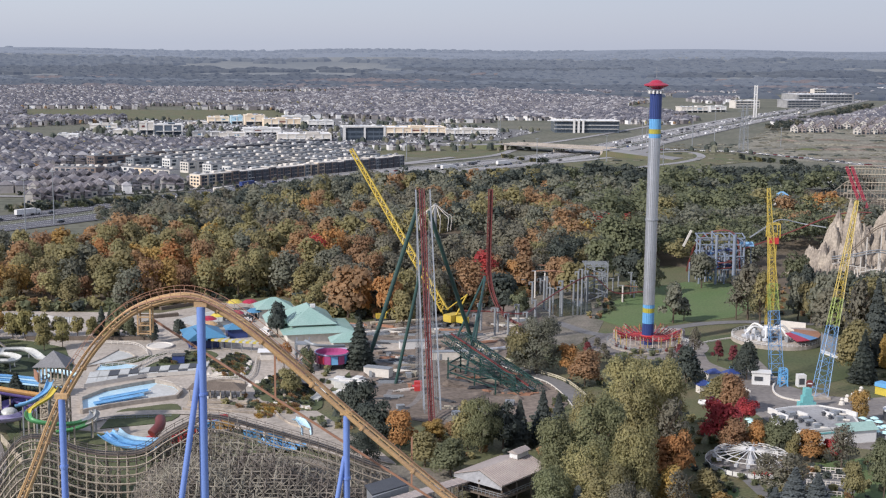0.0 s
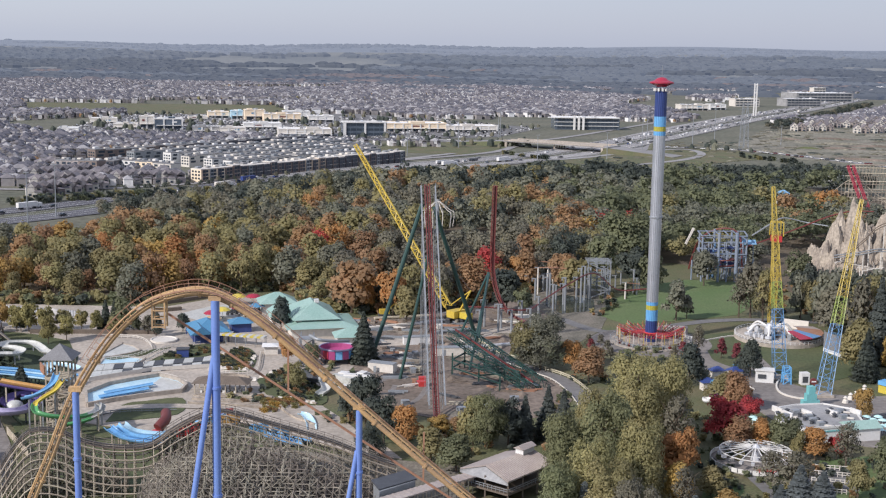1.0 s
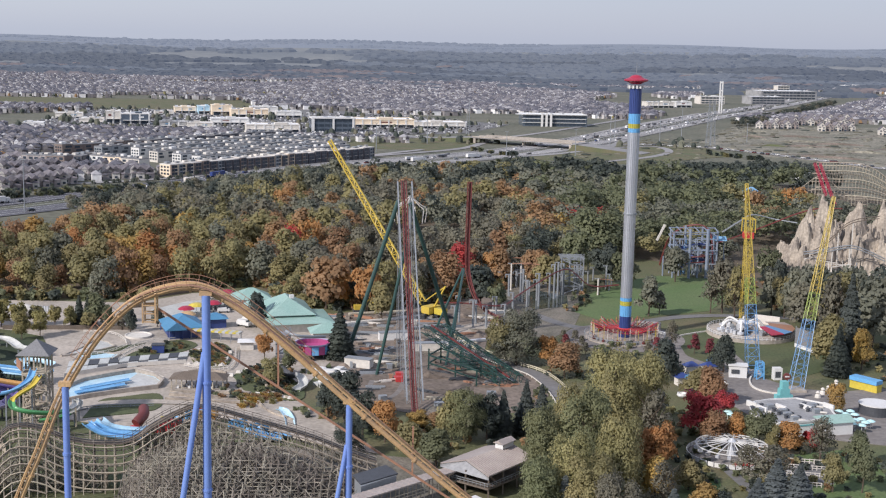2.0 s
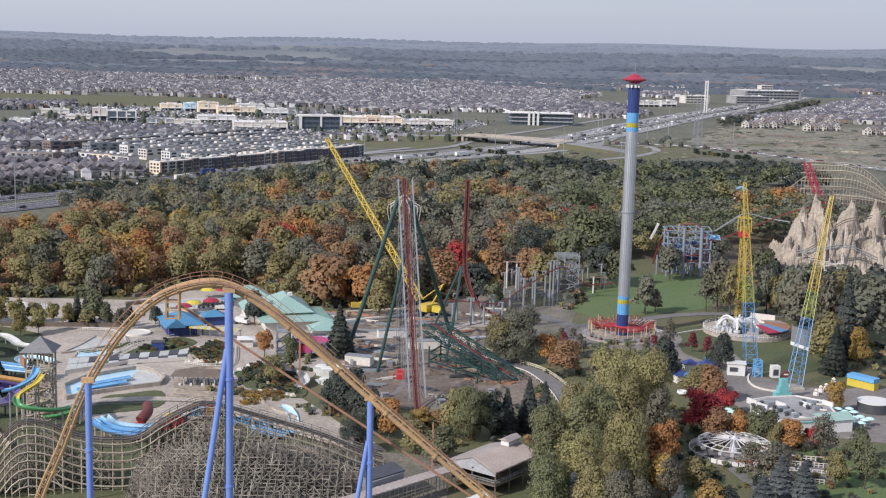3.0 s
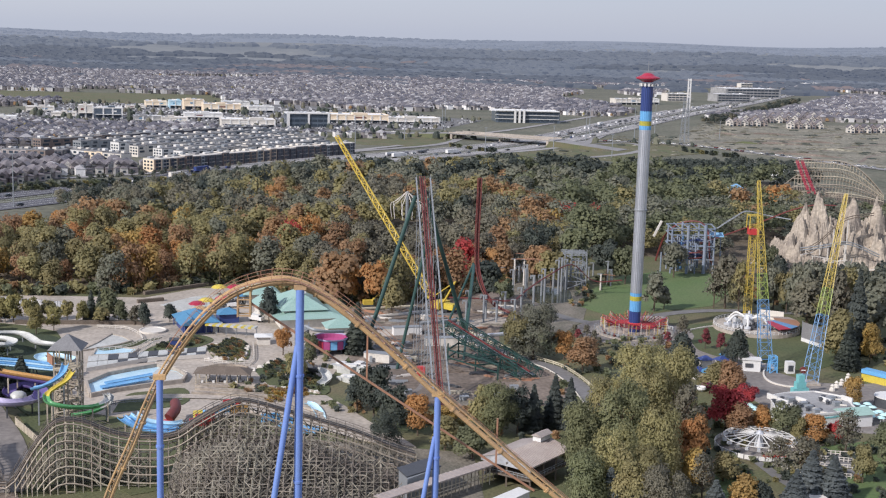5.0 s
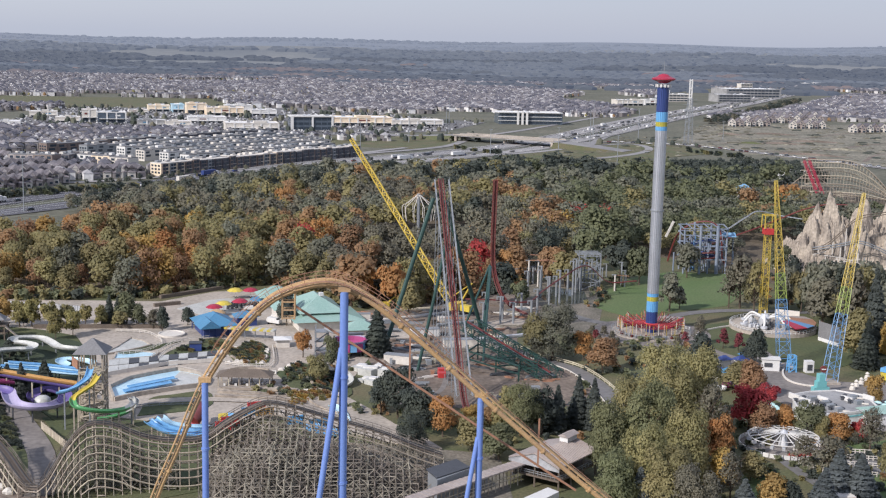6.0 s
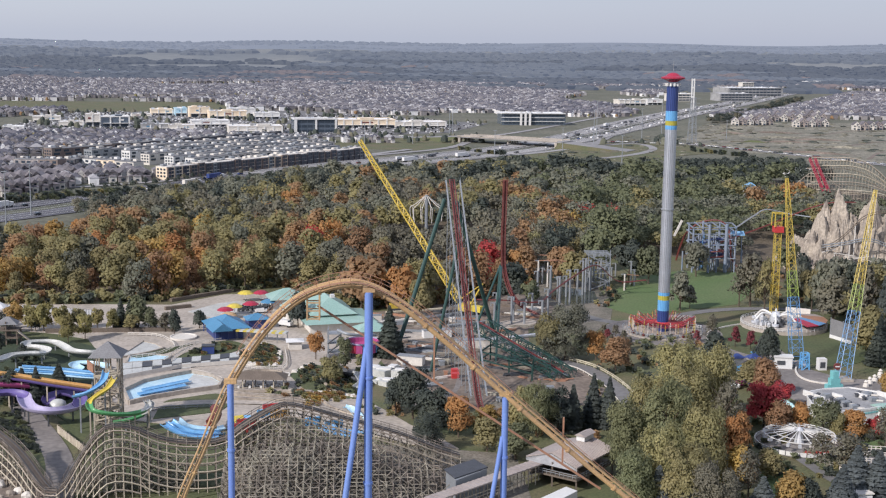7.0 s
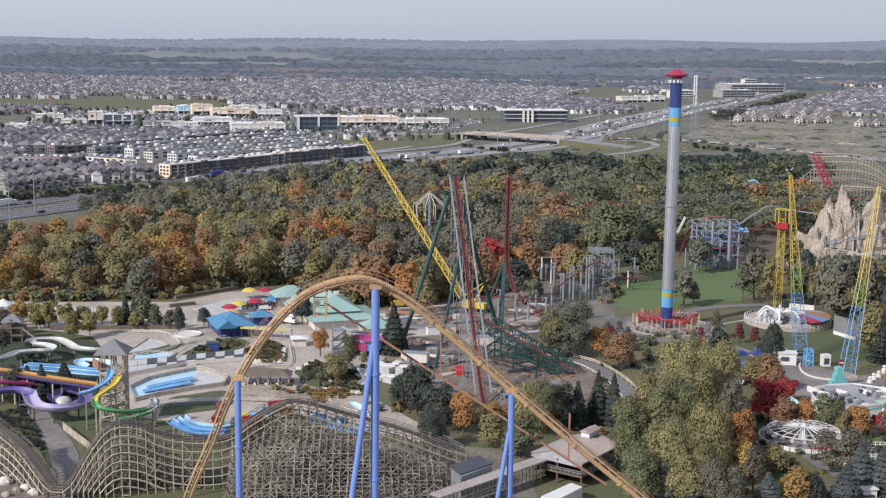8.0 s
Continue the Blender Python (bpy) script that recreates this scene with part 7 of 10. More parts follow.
for poly, m, lab in (([(-22, 430), (-8, 436), (-5, 428), (-19, 422)], "concrete", "pale concrete pad on the building site"), ([(2, 345), (14, 352), (18, 345), (6, 339)], "gravel", "stony patch on the building site"), ([(-14, 396), (-4, 402), (0, 395), (-10, 389)], "gravel", "stony patch on the building site"), ([(10, 445), (26, 456), (30, 448), (15, 438)], "concrete", "pale concrete pad on the building site"), ([(-24, 412), (-14, 416), (-12, 409), (-22, 405)], "asphalt", "grey asphalt patch on the building site")):
    sheet("ground_pad", [(v.x, v.y) for v in curve([*poly, poly[0]], 3)[:-1]], 0.225, M[m], lab, "ground")
for k in range(7):
    x, y = rs.uniform(-18, 16), rs.uniform(350, 450)
    a = rs.uniform(0.6, 1.9)
    solid("path_ruts", Geo().strip(curve([(x - 16 * math.cos(a), y - 16 * math.sin(a)), (x + rs.uniform(-3, 3), y), (x + 16 * math.cos(a + 0.3), y + 16 * math.sin(a + 0.3))], 5), 1.6, 0.215 + 0.002 * k), M["forecourt"], "dark wheel ruts across the dirt", "path", kind="structure")
dg = thing("excavator", (-21, 470, 0), "yellow excavator with a bent arm", "excavator")
part("body", Geo().box((-21, 470, 2.0), (3.6, 2.8, 1.6), 0.2), M["yellow"], dg)
part("tracks", Geo().box((-21, 470, 0.7), (4.2, 3.0, 1.0), 0.2), M["dark"], dg)
part("arm", Geo().beam((-20, 470, 2.4), (-17, 469, 5.2), 0.5).beam((-17, 469, 5.2), (-14, 468, 2.6), 0.4), M["yellow"], dg)
solid("hoist_crate", Geo().box((-5.0, 372.4, 1.6), (2.2, 2, 2.8), 0.1).box((-5.4, 366.8, 3.1), (2.4, 2.2, 0.2), 0.1), M["red"], "orange-red site tool crate", "crate")
# low walls and spare rails
for k, (a, b) in enumerate([((-31.9, 444.1), (-10.0, 455.2)), ((-10.0, 455.2), (9.8, 467.0)), ((-24.4, 463.1), (-2.9, 470.1)), ((9.5, 419.5), (28.1, 427.7)), ((-2.6, 441.2), (14.4, 449.4))]):
    solid("spare_track", Geo().beam((*a, 0.9), (*b, 0.9), 1.4, 0.5).beam((*a, 0.3), (*b, 0.3), 0.6, 0.6), M[("stucco", "steel", "wood", "steel", "grey")[k]], "spare rail lying on low trestles", "rail", "spare rails")

# ---- concrete columns of the old coaster by the pond ----
oc = thing("column_coaster", (40, 500, 0), "grey column coaster with a thin dark red track", "roller coaster")
cols = [(16.1, 455.1, 0.0), (20.8, 447.5, 0.0), (29.8, 459.0, 0.0), (32.4, 450.3, 0.0), (48.6, 497.1, 0.0), (54.7, 506.4, -0.0), (58.0, 506.4, 0.0), (60.5, 508.8, 0.0), (42.1, 497.1, 0.0), (36.1, 521.0, 0.0), (40.0, 523.5, 0.0), (30.1, 514.8, 0.0), (42.6, 523.5, 0.0), (53.4, 540.5, 0.0), (14.0, 441.8, 0), (25.5, 447.3, 0), (36.2, 462.3, 0), (42.8, 476.9, 0), (48.2, 485.7, 0), (55.9, 500.8, 0), (65.9, 531.6, 0), (30.0, 476.7, 0), (38.0, 504.7, 0), (44.4, 511.1, 0), (34.1, 528.3, 0), (25.3, 503.4, 0), (22.0, 452.0, 0)]
hs = (10, 10, 9, 8, 8.5, 9.5, 14, 13, 11, 7, 7, 6, 7, 9, 9, 8, 10, 12, 13, 14, 13, 8, 9, 10, 8, 7, 9)
for (x, y, z), h in zip(cols, hs):
    c = part("column", Geo().tube([(x, y, 0), (x, y, h)], 0.42, 10), M["grey"], oc)
    part("head", Geo().beam((x - 1.4, y, h), (x + 0.4, y, h), 0.4), M["grey"], c)
    part("head_drop", Geo().beam((x - 1.4, y, h + 0.2), (x - 1.4, y, h - 1.2), 0.35), M["grey"], c)
rk = random.Random(14)
for k in range(26):
    x, y, h = rk.uniform(34, 84), rk.uniform(505, 560), rk.uniform(5, 12)
    c = part("column", Geo().tube([(x, y, 0), (x, y, h)], 0.34, 8), M["grey" if k % 3 else "stucco"], oc)
    part("head", Geo().beam((x - 1.5, y, h), (x + 0.5, y, h), 0.35), M["grey"], c)
    if k % 3 == 0:
        part("ledge_rail", Geo().beam((x, y, h), (x + rk.uniform(6, 12), y + rk.uniform(-3, 3), h + rk.uniform(-1, 1)), 0.3), M["brown_rail"], oc)
for s in (-0.5, 0.5):
    part("rail", Geo().tube([p + Vector((0, s, 0)) for p in curve([(8.4, 452.4, 8.0), (18.6, 451.4, 8.0), (31.4, 453.2, 7.0), (38.8, 468.4, 8.0), (48.5, 481.6, 11.0), (60.5, 496.9, 13.0), (70.1, 499.8, 6.0), (82.2, 502.3, 6.0)], 5)], 0.16, 6), M["dark_red"], oc)
tw2 = thing("lift_tower", (65.4, 521.1, 0.0), "grey steel braced tower of the column coaster", "tower")
q0 = (64.2, 514.9, 0.0)
part("frame", lattice(Geo(), q0, (q0[0], q0[1], 14.5), 9, 9, 4, 0.45, 0.3), M["grey"], tw2)
for e in (-4.5, -1.5, 1.5, 4.5):
    part("roof_bar", Geo().beam((q0[0] + e, q0[1] - 5, 14.6), (q0[0] + e, q0[1] + 5, 14.6), 0.4), M["grey"], tw2)
    part("roof_bar", Geo().beam((q0[0] - 5, q0[1] + e, 15.2), (q0[0] + 5, q0[1] + e, 15.2), 0.3), M["grey"], tw2)
    part("top_post", Geo().beam((q0[0] + e, q0[1] - 4.5, 14.6), (q0[0] + e, q0[1] - 4.5, 17.0), 0.25), M["grey"], tw2)

# ---- blue-grey steel coaster behind the lawn ----
sc = thing("looping_coaster", (122, 565, 0), "steel coaster in blue-grey frames with a pale red track", "roller coaster")
for x, y, h, rad in ((114, 552, 20, 0.4), (121, 551, 22, 0.6), (129, 552, 22, 0.75), (133.5, 553, 21, 0.4), (115, 564, 20, 0.4), (122, 566, 21.5, 0.5), (130, 567, 21, 0.5), (135, 566, 18, 0.4), (110.5, 556, 9, 0.35), (137.5, 556, 10, 0.35), (125, 552, 14, 0.35), (118, 558, 17, 0.35)):
    part("column", Geo().tube([(x, y, 0), (x, y, h)], rad, 10), M["frame_blue"], sc)
cs = [Vector(p) for p in [(113.5, 552, 0), (133.5, 552, 0), (135.5, 567, 0), (114.5, 566, 0)]]
for z in (6.5, 12.5, 17.5, 20.5):
    for i in range(4):
        a, b = cs[i], cs[(i + 1) % 4]
        part("girder", Geo().beam((a.x, a.y, z), (b.x, b.y, z), 0.42), M["frame_blue"], sc)
for x in (117, 121, 125, 129):
    part("girder", Geo().beam((x, 552, 20.9), (x + 1, 566.5, 20.9), 0.35), M["frame_blue"], sc)
for s in (-0.6, 0.6):
    part("rail", Geo().tube([p + Vector((0, s, 0)) for p in curve([(114.4, 585.0, -2.0), (115.9, 582.0, 7.2), (117.8, 578.0, 14.5), (122.7, 574.0, 19.6), (128.9, 568.0, 21.6), (132.0, 562.0, 19.6), (132.5, 558.0, 13.7), (132.8, 556.0, 6.3), (134.7, 553.0, 2.7)], 5)], 0.25, 6), M["dark_red"], sc)
    part("rail", Geo().tube([p + Vector((0, s, 0)) for p in curve([(125.3, 572.0, 8.3), (138.0, 575.0, 12.1), (152.1, 578.0, 16.5), (165.9, 580.0, 21.6), (174.7, 575.0, 26.6), (183.4, 570.0, 29.9), (192.4, 566.0, 30.5)], 5)], 0.18, 6), M["dark_red"], sc)
    part("rail", Geo().tube([p + Vector((0, s, 0)) for p in curve([(143.4, 585.0, 16.0), (152.2, 588.0, 21.0), (158.7, 590.0, 23.8), (169.2, 590.0, 21.9), (177.4, 582.0, 21.4)], 5)], 0.2, 6), M["grey"], sc)
rk = random.Random(6)
for k in range(14):
    a = cs[0].lerp(cs[1], rk.random()).lerp(cs[3].lerp(cs[2], rk.random()), rk.random())
    h = rk.uniform(9, 20)
    part("column", Geo().tube([(a.x, a.y, 0), (a.x, a.y, h)], 0.28, 8), M["mast_blue" if k % 3 == 0 else "frame_blue"], sc)
    b = cs[k % 4].lerp(cs[(k + 1) % 4], rk.random())
    part("girder", Geo().beam((a.x, a.y, h), (b.x, b.y, h * rk.uniform(0.8, 1.0)), 0.3), M["frame_blue"], sc)
for z in (5.0, 7.5):
    part("helix_rail", Geo().tube([((cs[0].x + cs[2].x) / 2 + 6.5 * math.cos(q), (cs[0].y + cs[2].y) / 2 + 9 * math.sin(q), z + q * 0.5) for q in np.linspace(0, 7, 40)], 0.3, 6), M["dark_red"], sc)
part("trough", trough([((cs[0].x + cs[2].x) / 2 + 4.5 * math.cos(q), (cs[0].y + cs[2].y) / 2 + 6 * math.sin(q), 15 - q * 1.2) for q in np.linspace(0, 9, 40)], 1.2), M["deep_blue"], sc)
part("canopy", Geo().gable((135.2, 556.0, 16.6), (5, 3.4), 1.8, 0.1, 0.3), M["roof_dull_blue"], sc)
for dx in (-2, 2):
    part("canopy_post", Geo().beam((135.2 + dx, 556, 0), (135.2 + dx, 556, 16.7), 0.3), M["frame_blue"], sc)
part("slide_arm", Geo().beam(*[(111.0, 575.0, 13.1), (114.4, 575.0, 20.5)], 0.9), M["stucco"], sc)
# track across the mountain
mc = thing("mountain_coaster", (190, 550, 0), "coaster track winding round the rock mountain", "roller coaster")
for s in (-0.5, 0.5):
    part("rail", Geo().tube([p + Vector((0, 0, s)) for p in curve([(165.0, 545.0, 11.8), (173.2, 540.0, 15.4), (180.1, 538.0, 22.0), (184.0, 537.0, 26.7), (189.3, 537.0, 29.2), (198.8, 537.0, 30.7)], 6)], 0.22, 6), M["wood_dark"], mc)
    part("rail", Geo().tube([p + Vector((0, 0, s)) for p in curve([(166.7, 536.0, 14.8), (175.9, 534.0, 16.4), (184.2, 533.0, 18.3), (190.6, 533.0, 17.3), (201.0, 533.0, 12.9)], 6)], 0.25, 6), M["grey"], mc)
for (x, y, z), e in zip([(167.7, 544.0, 12.5), (171.1, 541.0, 14.2), (176.7, 539.0, 18.3), (181.6, 537.0, 24.2), (187.6, 537.0, 28.4), (178.4, 534.0, 16.6), (185.5, 533.0, 18.1)], range(7)):
    part("column", Geo().beam((x, y, 0), (x, y, z - 0.5), 0.4), M["stucco"], mc)
rk = random.Random(31)
for k in range(34):
    x, y = rk.uniform(166, 222), rk.uniform(528, 540)
    h = rk.uniform(5, 13)
    part("strut", Geo().beam((x, y, 0), (x + rk.uniform(-3, 3), y + 2, h), 0.32), M["stucco" if k % 3 else "grey"], mc)
    if k % 2:
        part("catwalk", Geo().beam((x, y + 1, h), (x + rk.uniform(5, 9), y + 1.5, h + rk.uniform(-2, 2)), 0.5, 0.3), M["stucco"], mc)
# far wooden coaster with its red lift
fw = thing("far_timber_coaster", (265, 820, 0), "distant grey timber coaster with a red lift frame", "roller coaster")
for dx in (-1.7, 1.7):
    part("lift_frame", lattice(Geo(), (259 + dx, 768, 0), (261.8 + dx, 820, 27.5), 1.2, 1.2, 12, 0.22, 0.13), M["crimson"], fw)
def far_top(x):
    return 27.5 * math.cos(min(1.0, max(0.0, (x - 284) / 40)) ** 1.15 * 1.5) + 0.6


for k in range(10):
    pts = [Vector((262 + i * 2.2, 822 + (k % 2) * 8, far_top(262 + i * 2.2) * (1 - k / 10.5))) for i in range(28)]
    part("ledger", Geo().tube(pts, 0.36, 4), M["wood"], fw)
for i in range(28):
    x = 262 + i * 2.2
    h = far_top(x)
    part("bent", Geo().beam((x, 822, 0), (x, 822, h), 0.16).beam((x, 832, 0), (x, 822, h), 0.14).beam((x, 822, h * 0.5), (x + 2.2, 822, far_top(x + 2.2)), 0.12), M["wood"], fw)
for i in range(22):
    x = 240 + i * 2.4
    h = 7 + 13 * math.exp(-((x - 262) / 13) ** 2)
    part("bent", Geo().beam((x, 812, 0), (x, 812, h), 0.2).beam((x, 812, h), (x + 2.4, 812, 7 + 13 * math.exp(-((x + 2.4 - 262) / 13) ** 2)), 0.5, 0.3).beam((x, 812, h * 0.66), (x + 2.4, 812, h * 0.66), 0.25).beam((x, 812, h * 0.33), (x + 2.4, 812, h * 0.33), 0.25), M["wood"], fw)
part("track_deck", Geo().strip([(262 + i * 2.2, 824, far_top(262 + i * 2.2) + 0.3) for i in range(28)], 3, 0, 0.3), M["wood_dark"], fw)
hiproof("far_hall", 211, 788, 9, 7, 11.5, 3.5, "roof_dull_blue", "stucco", "hall with a bright blue roof among the trees", 0.1, "hall")
hiproof("far_shed", 240, 905, 14, 8, 5, 1.2, "white", "stucco", "low white shed beyond the trees", 0.1, "shed")
uf = thing("umbrella_ride", (2, 620, 0), "pale steel umbrella-shaped ride frame", "ride")
for k in range(10):
    a = k * math.pi / 5
    part("rib", Geo().tube(curve([(-2, 620, 26), (-2 + 5.5 * math.cos(a), 620 + 5.5 * math.sin(a), 21.5), (-2 + 8 * math.cos(a), 620 + 8 * math.sin(a), 19.5), (-2 + 7.4 * math.cos(a), 620 + 7.4 * math.sin(a), 13)], 4), 0.16, 6), M["stucco"], uf)
part("mast", Geo().tube([(-2, 620, 0), (-2, 620, 26)], 0.8, 10), M["grey"], uf)

# ---- diner and forecourt ----
dn = thing("diner", (100.0, 334.8, 0.0), "white flat-roofed diner with grey roof and teal trim", "restaurant")
poly = [(91.6, 336.6), (94.0, 341.2), (99.0, 343.8), (107.1, 345.4), (113.9, 340.2), (112.7, 327.6), (104.8, 324.1), (95.1, 321.1), (90.2, 329.0)]
part("wall", Geo().prism(poly, 0, 4), M["white"], dn)
part("roof", Geo().prism(poly, 4.02, 4.2), M["flat_roof"], dn)
for i in range(len(poly)):
    part("parapet", Geo().beam((*poly[i - 1], 4.25), (*poly[i], 4.25), 0.35, 0.6), M["white"], dn)
part("trim", Geo().prism([(p[0], p[1] - 0.15) for p in poly], 3.0, 3.4), M["teal"], dn)
for x, y, z in [(96.7, 335.3, 4.8), (99.1, 331.4, 4.7), (99.5, 328.3, 4.7), (107.6, 334.8, 4.8), (108.4, 331.6, 4.8), (109.1, 337.1, 4.8), (100.5, 325.0, 4.6), (93.5, 332.5, 4.6)]:
    part("roof_unit", Geo().box((x, y, z), (2.0, 1.5, 1.1), 0.3), M["grey"], dn)
    part("duct", Geo().beam((x, y, z - 0.2), (x + 2.6, y - 1.0, z - 0.2), 0.4), M["stucco"], dn)
    part("vent", Geo().lathe((x - 2.0, y + 1.2, 4.2), [(0.5, 0), (0.5, 0.7), (0.8, 0.9), (0.2, 1.2)], 10), M["dark"], dn)
    part("hatch", Geo().box((x + 1.5, y + 2.0, 4.45), (1.4, 1.0, 0.5), 0.3), M["dark"], dn)
for x, y, z in [(92.3, 337.5, 4.4), (93.9, 333.2, 4.4), (99.6, 334.7, 4.4), (106.6, 335.1, 4.4), (113.3, 336.5, 4.4)]:
    part("end_wall", Geo().box((x, y, z + 0.3), (0.5, 3.8, 1.5), 0.5), M["white"], dn)
sg = thing("diner_sign", (107.2, 356.9, -0.0), "stepped teal sign with a round red top", "sign")
p = (106.9, 356.9, 0.0)
for w, z0, z1 in ((5.0, 0, 2.2), (3.0, 2.2, 4.0), (1.9, 4.0, 6.2)):
    part("block", Geo().box((p[0], p[1], (z0 + z1) / 2), (w, 2.0, z1 - z0 - 0.02), 0.15), M["teal"], sg)
part("crest", Geo().tube([(p[0] + 0.6, p[1] - 0.3, 7.6), (p[0] + 0.6, p[1] + 0.3, 7.6)], 1.0, 16), M["dark_red"], sg)
part("bars", Geo().box((p[0] + 0.6, p[1] - 0.34, 7.6), (1.3, 0.1, 0.35)), M["white"], sg)
wing = thing("diner_annex", (111.4, 326.6, 0.0), "pale annex with a ribbed teal-grey roof", "building")
q = (111.5, 327.6, -0.0)
part("wall", Geo().box((q[0], q[1], 1.8), (9, 6, 3.6), 0.25), M["white"], wing)
part("roof", Geo().gable((q[0], q[1], 3.6), (9, 6), 1.4, 0.25, 0.5), M["teal_roof"], wing)
for x, y, z in [(86.0, 338.4, 2.4), (86.2, 335.7, 2.4), (86.7, 333.1, 2.4), (117.6, 340.2, 2.4), (118.6, 337.5, 2.4), (120.9, 340.4, 2.4), (121.0, 337.1, 2.4), (116.4, 331.5, 2.4), (117.3, 328.4, 2.4), (119.3, 331.7, 2.4), (121.3, 332.8, 2.4), (121.4, 329.7, 2.4), (119.4, 327.0, 2.4), (123.2, 330.8, 2.4)]:
    u = thing("patio_umbrella", (x, y, 0), "pale turquoise patio umbrella by the diner", "umbrella", "patio umbrellas")
    part("canopy", Geo().lathe((x, y, 2.3), [(1.25, 0), (0.8, 0.3), (0.1, 0.5)], 10), M["pale_teal"], u)
    part("pole", Geo().beam((x, y, 0), (x, y, 2.7), 0.1), M["white"], u)
pool = thing("round_pool", (131.3, 350.2, 0.0), "round dark tank with blue water", "tank")
q = (129.9, 345.6, 0.0)
part("wall", Geo().lathe((q[0], q[1], 0), [(4.6, 0), (4.6, 3.0), (4.1, 3.0), (4.1, 2.4)], 28, False), M["dark"], pool)
part("rim", Geo().lathe((q[0], q[1], 3.02), [(4.0, 0), (4.8, 0), (4.8, 0.25), (4.0, 0.25)], 28), M["white"], pool)
part("water", Geo().lathe((q[0], q[1], 2.3), [(4.05, 0), (4.05, 0.1)], 28), M["roof_blue"], pool)
fs = thing("fair_stall", (135.7, 370.9, 0.0), "long blue and yellow striped fair stall", "stall")
f0, f1 = [Vector(v) for v in [(133.2, 374.6, 0.0), (138.9, 367.3, 0.0)]]
part("counter", Geo().beam(f0 + Vector((0, 0, 1.3)), f1 + Vector((0, 0, 1.3)), 2.6, 2.4), M["slide_yellow"], fs)
part("canopy", Geo().beam(f0 + Vector((0, 0, 3.2)), f1 + Vector((0, 0, 3.2)), 3.4, 1.2), M["light_blue"], fs)
sheet("pavement_diner", [(106.8, 427.0), (107.3, 400.5), (106.5, 384.9), (114.7, 370.9), (127.7, 367.9), (141.3, 372.5), (150.0, 363.1), (129.5, 314.0), (110.7, 320.2), (93.5, 339.8), (90.6, 352.5), (91.5, 372.0), (95.5, 399.6)], 0.205, M["forecourt"], "warm grey paving round the diner", "pavement")
bo = thing("swing_booth", (99.6, 384.1, 0.0), "white control booth with a sloped roof", "booth")
q = (100.4, 384.1, 0.0)
part("wall", Geo().box((q[0], q[1], 1.9), (5.4, 3.6, 3.8), -0.2), M["white"], bo)
part("roof", Geo().box((q[0], q[1], 4.0), (6, 4.2, 0.3), -0.2), M["white"], bo)
part("counter_opening", Geo().box((q[0] - 1.2, q[1] - 1.75, 2.2), (2.4, 0.3, 1.2), -0.2), M["dark"], bo)
b2 = thing("photo_booth", (112.4, 381.8, 0.0), "small white booth with a dark opening", "booth")
q = (112.1, 381.8, 0.0)
part("wall", Geo().box((q[0], q[1], 1.9), (2.6, 2.2, 3.8), 0.1), M["white"], b2)
part("opening", Geo().box((q[0], q[1] - 1.08, 1.8), (1.7, 0.2, 1.9), 0.1), M["dark"], b2)
lb = thing("launch_machinery", (106.1, 380.5, 0.0), "blue winch frame at the tower foot", "machinery")
q = (106.6, 381.9, 0.0)
part("frame", lattice(Geo(), q, (q[0], q[1], 5.5), 2.4, 2.0, 3, 0.3, 0.2), M["light_blue"], lb)
scn = thing("target_screen", (133.3, 418.5, 0.0), "large green netting screen beside the lawn", "screen")
s0, s1 = [Vector(p) for p in [(130.8, 425.3, 0.0), (135.3, 413.5, 0.0)]]
part("net", Geo().beam(s0 + Vector((0, 0, 4)), s1 + Vector((0, 0, 4)), 0.15, 6), M["shingle"], scn)
part("base_board", Geo().beam(s0 + Vector((0, 0, 0.8)), s1 + Vector((0, 0, 0.8)), 0.4, 1.2), M["white"], scn)
for f in (0, 0.5, 1):
    a = s0.lerp(s1, f)
    part("post", Geo().beam(a, a + Vector((0, 0, 7.4)), 0.25), M["grey"], scn)
kerb = Geo()
ks = [(*p, 0.35) for p in [(106.4, 387.6), (102.9, 379.1), (101.9, 371.0), (104.5, 365.7), (110.5, 363.0)]]
for a, b in zip(curve(ks, 4), curve(ks, 4)[1:]):
    kerb.beam(a, b, 0.5, 0.6)
ks = [(*p, 0.35) for p in [(85.3, 418.8), (90.3, 434.3), (100.7, 443.4), (108.0, 447.1)]]
for a, b in zip(curve(ks, 4), curve(ks, 4)[1:]):
    kerb.beam(a, b, 0.4, 0.5)
ks = [(*p, 0.35) for p in [(92.8, 396.6), (92.9, 387.7), (93.9, 379.2), (94.8, 373.7)]]
for a, b in zip(curve(ks, 4), curve(ks, 4)[1:]):
    kerb.beam(a, b, 0.4, 0.5)
solid("kerb", kerb, M["stucco"], "pale concrete kerbs round the lawns", "kerb", kind="structure")
for x, y, c in [(92.0, 387.7, "deep_blue"), (95.6, 393.6, "roof_blue"), (80.6, 373.9, "deep_blue"), (83.4, 372.6, "roof_blue"), (86.5, 387.8, "deep_blue")]:
    t = thing("stall", (x, y, 0), "small dark blue stall with a canopy", "stall", "stalls")
    part("body", Geo().box((x, y, 1.3), (3.6, 2.4, 2.6), 0.3), M["stucco"], t)
    part("canopy", Geo().hip((x, y, 2.6), (4, 3), 1.3, 0.3, 0.4), M[c], t)
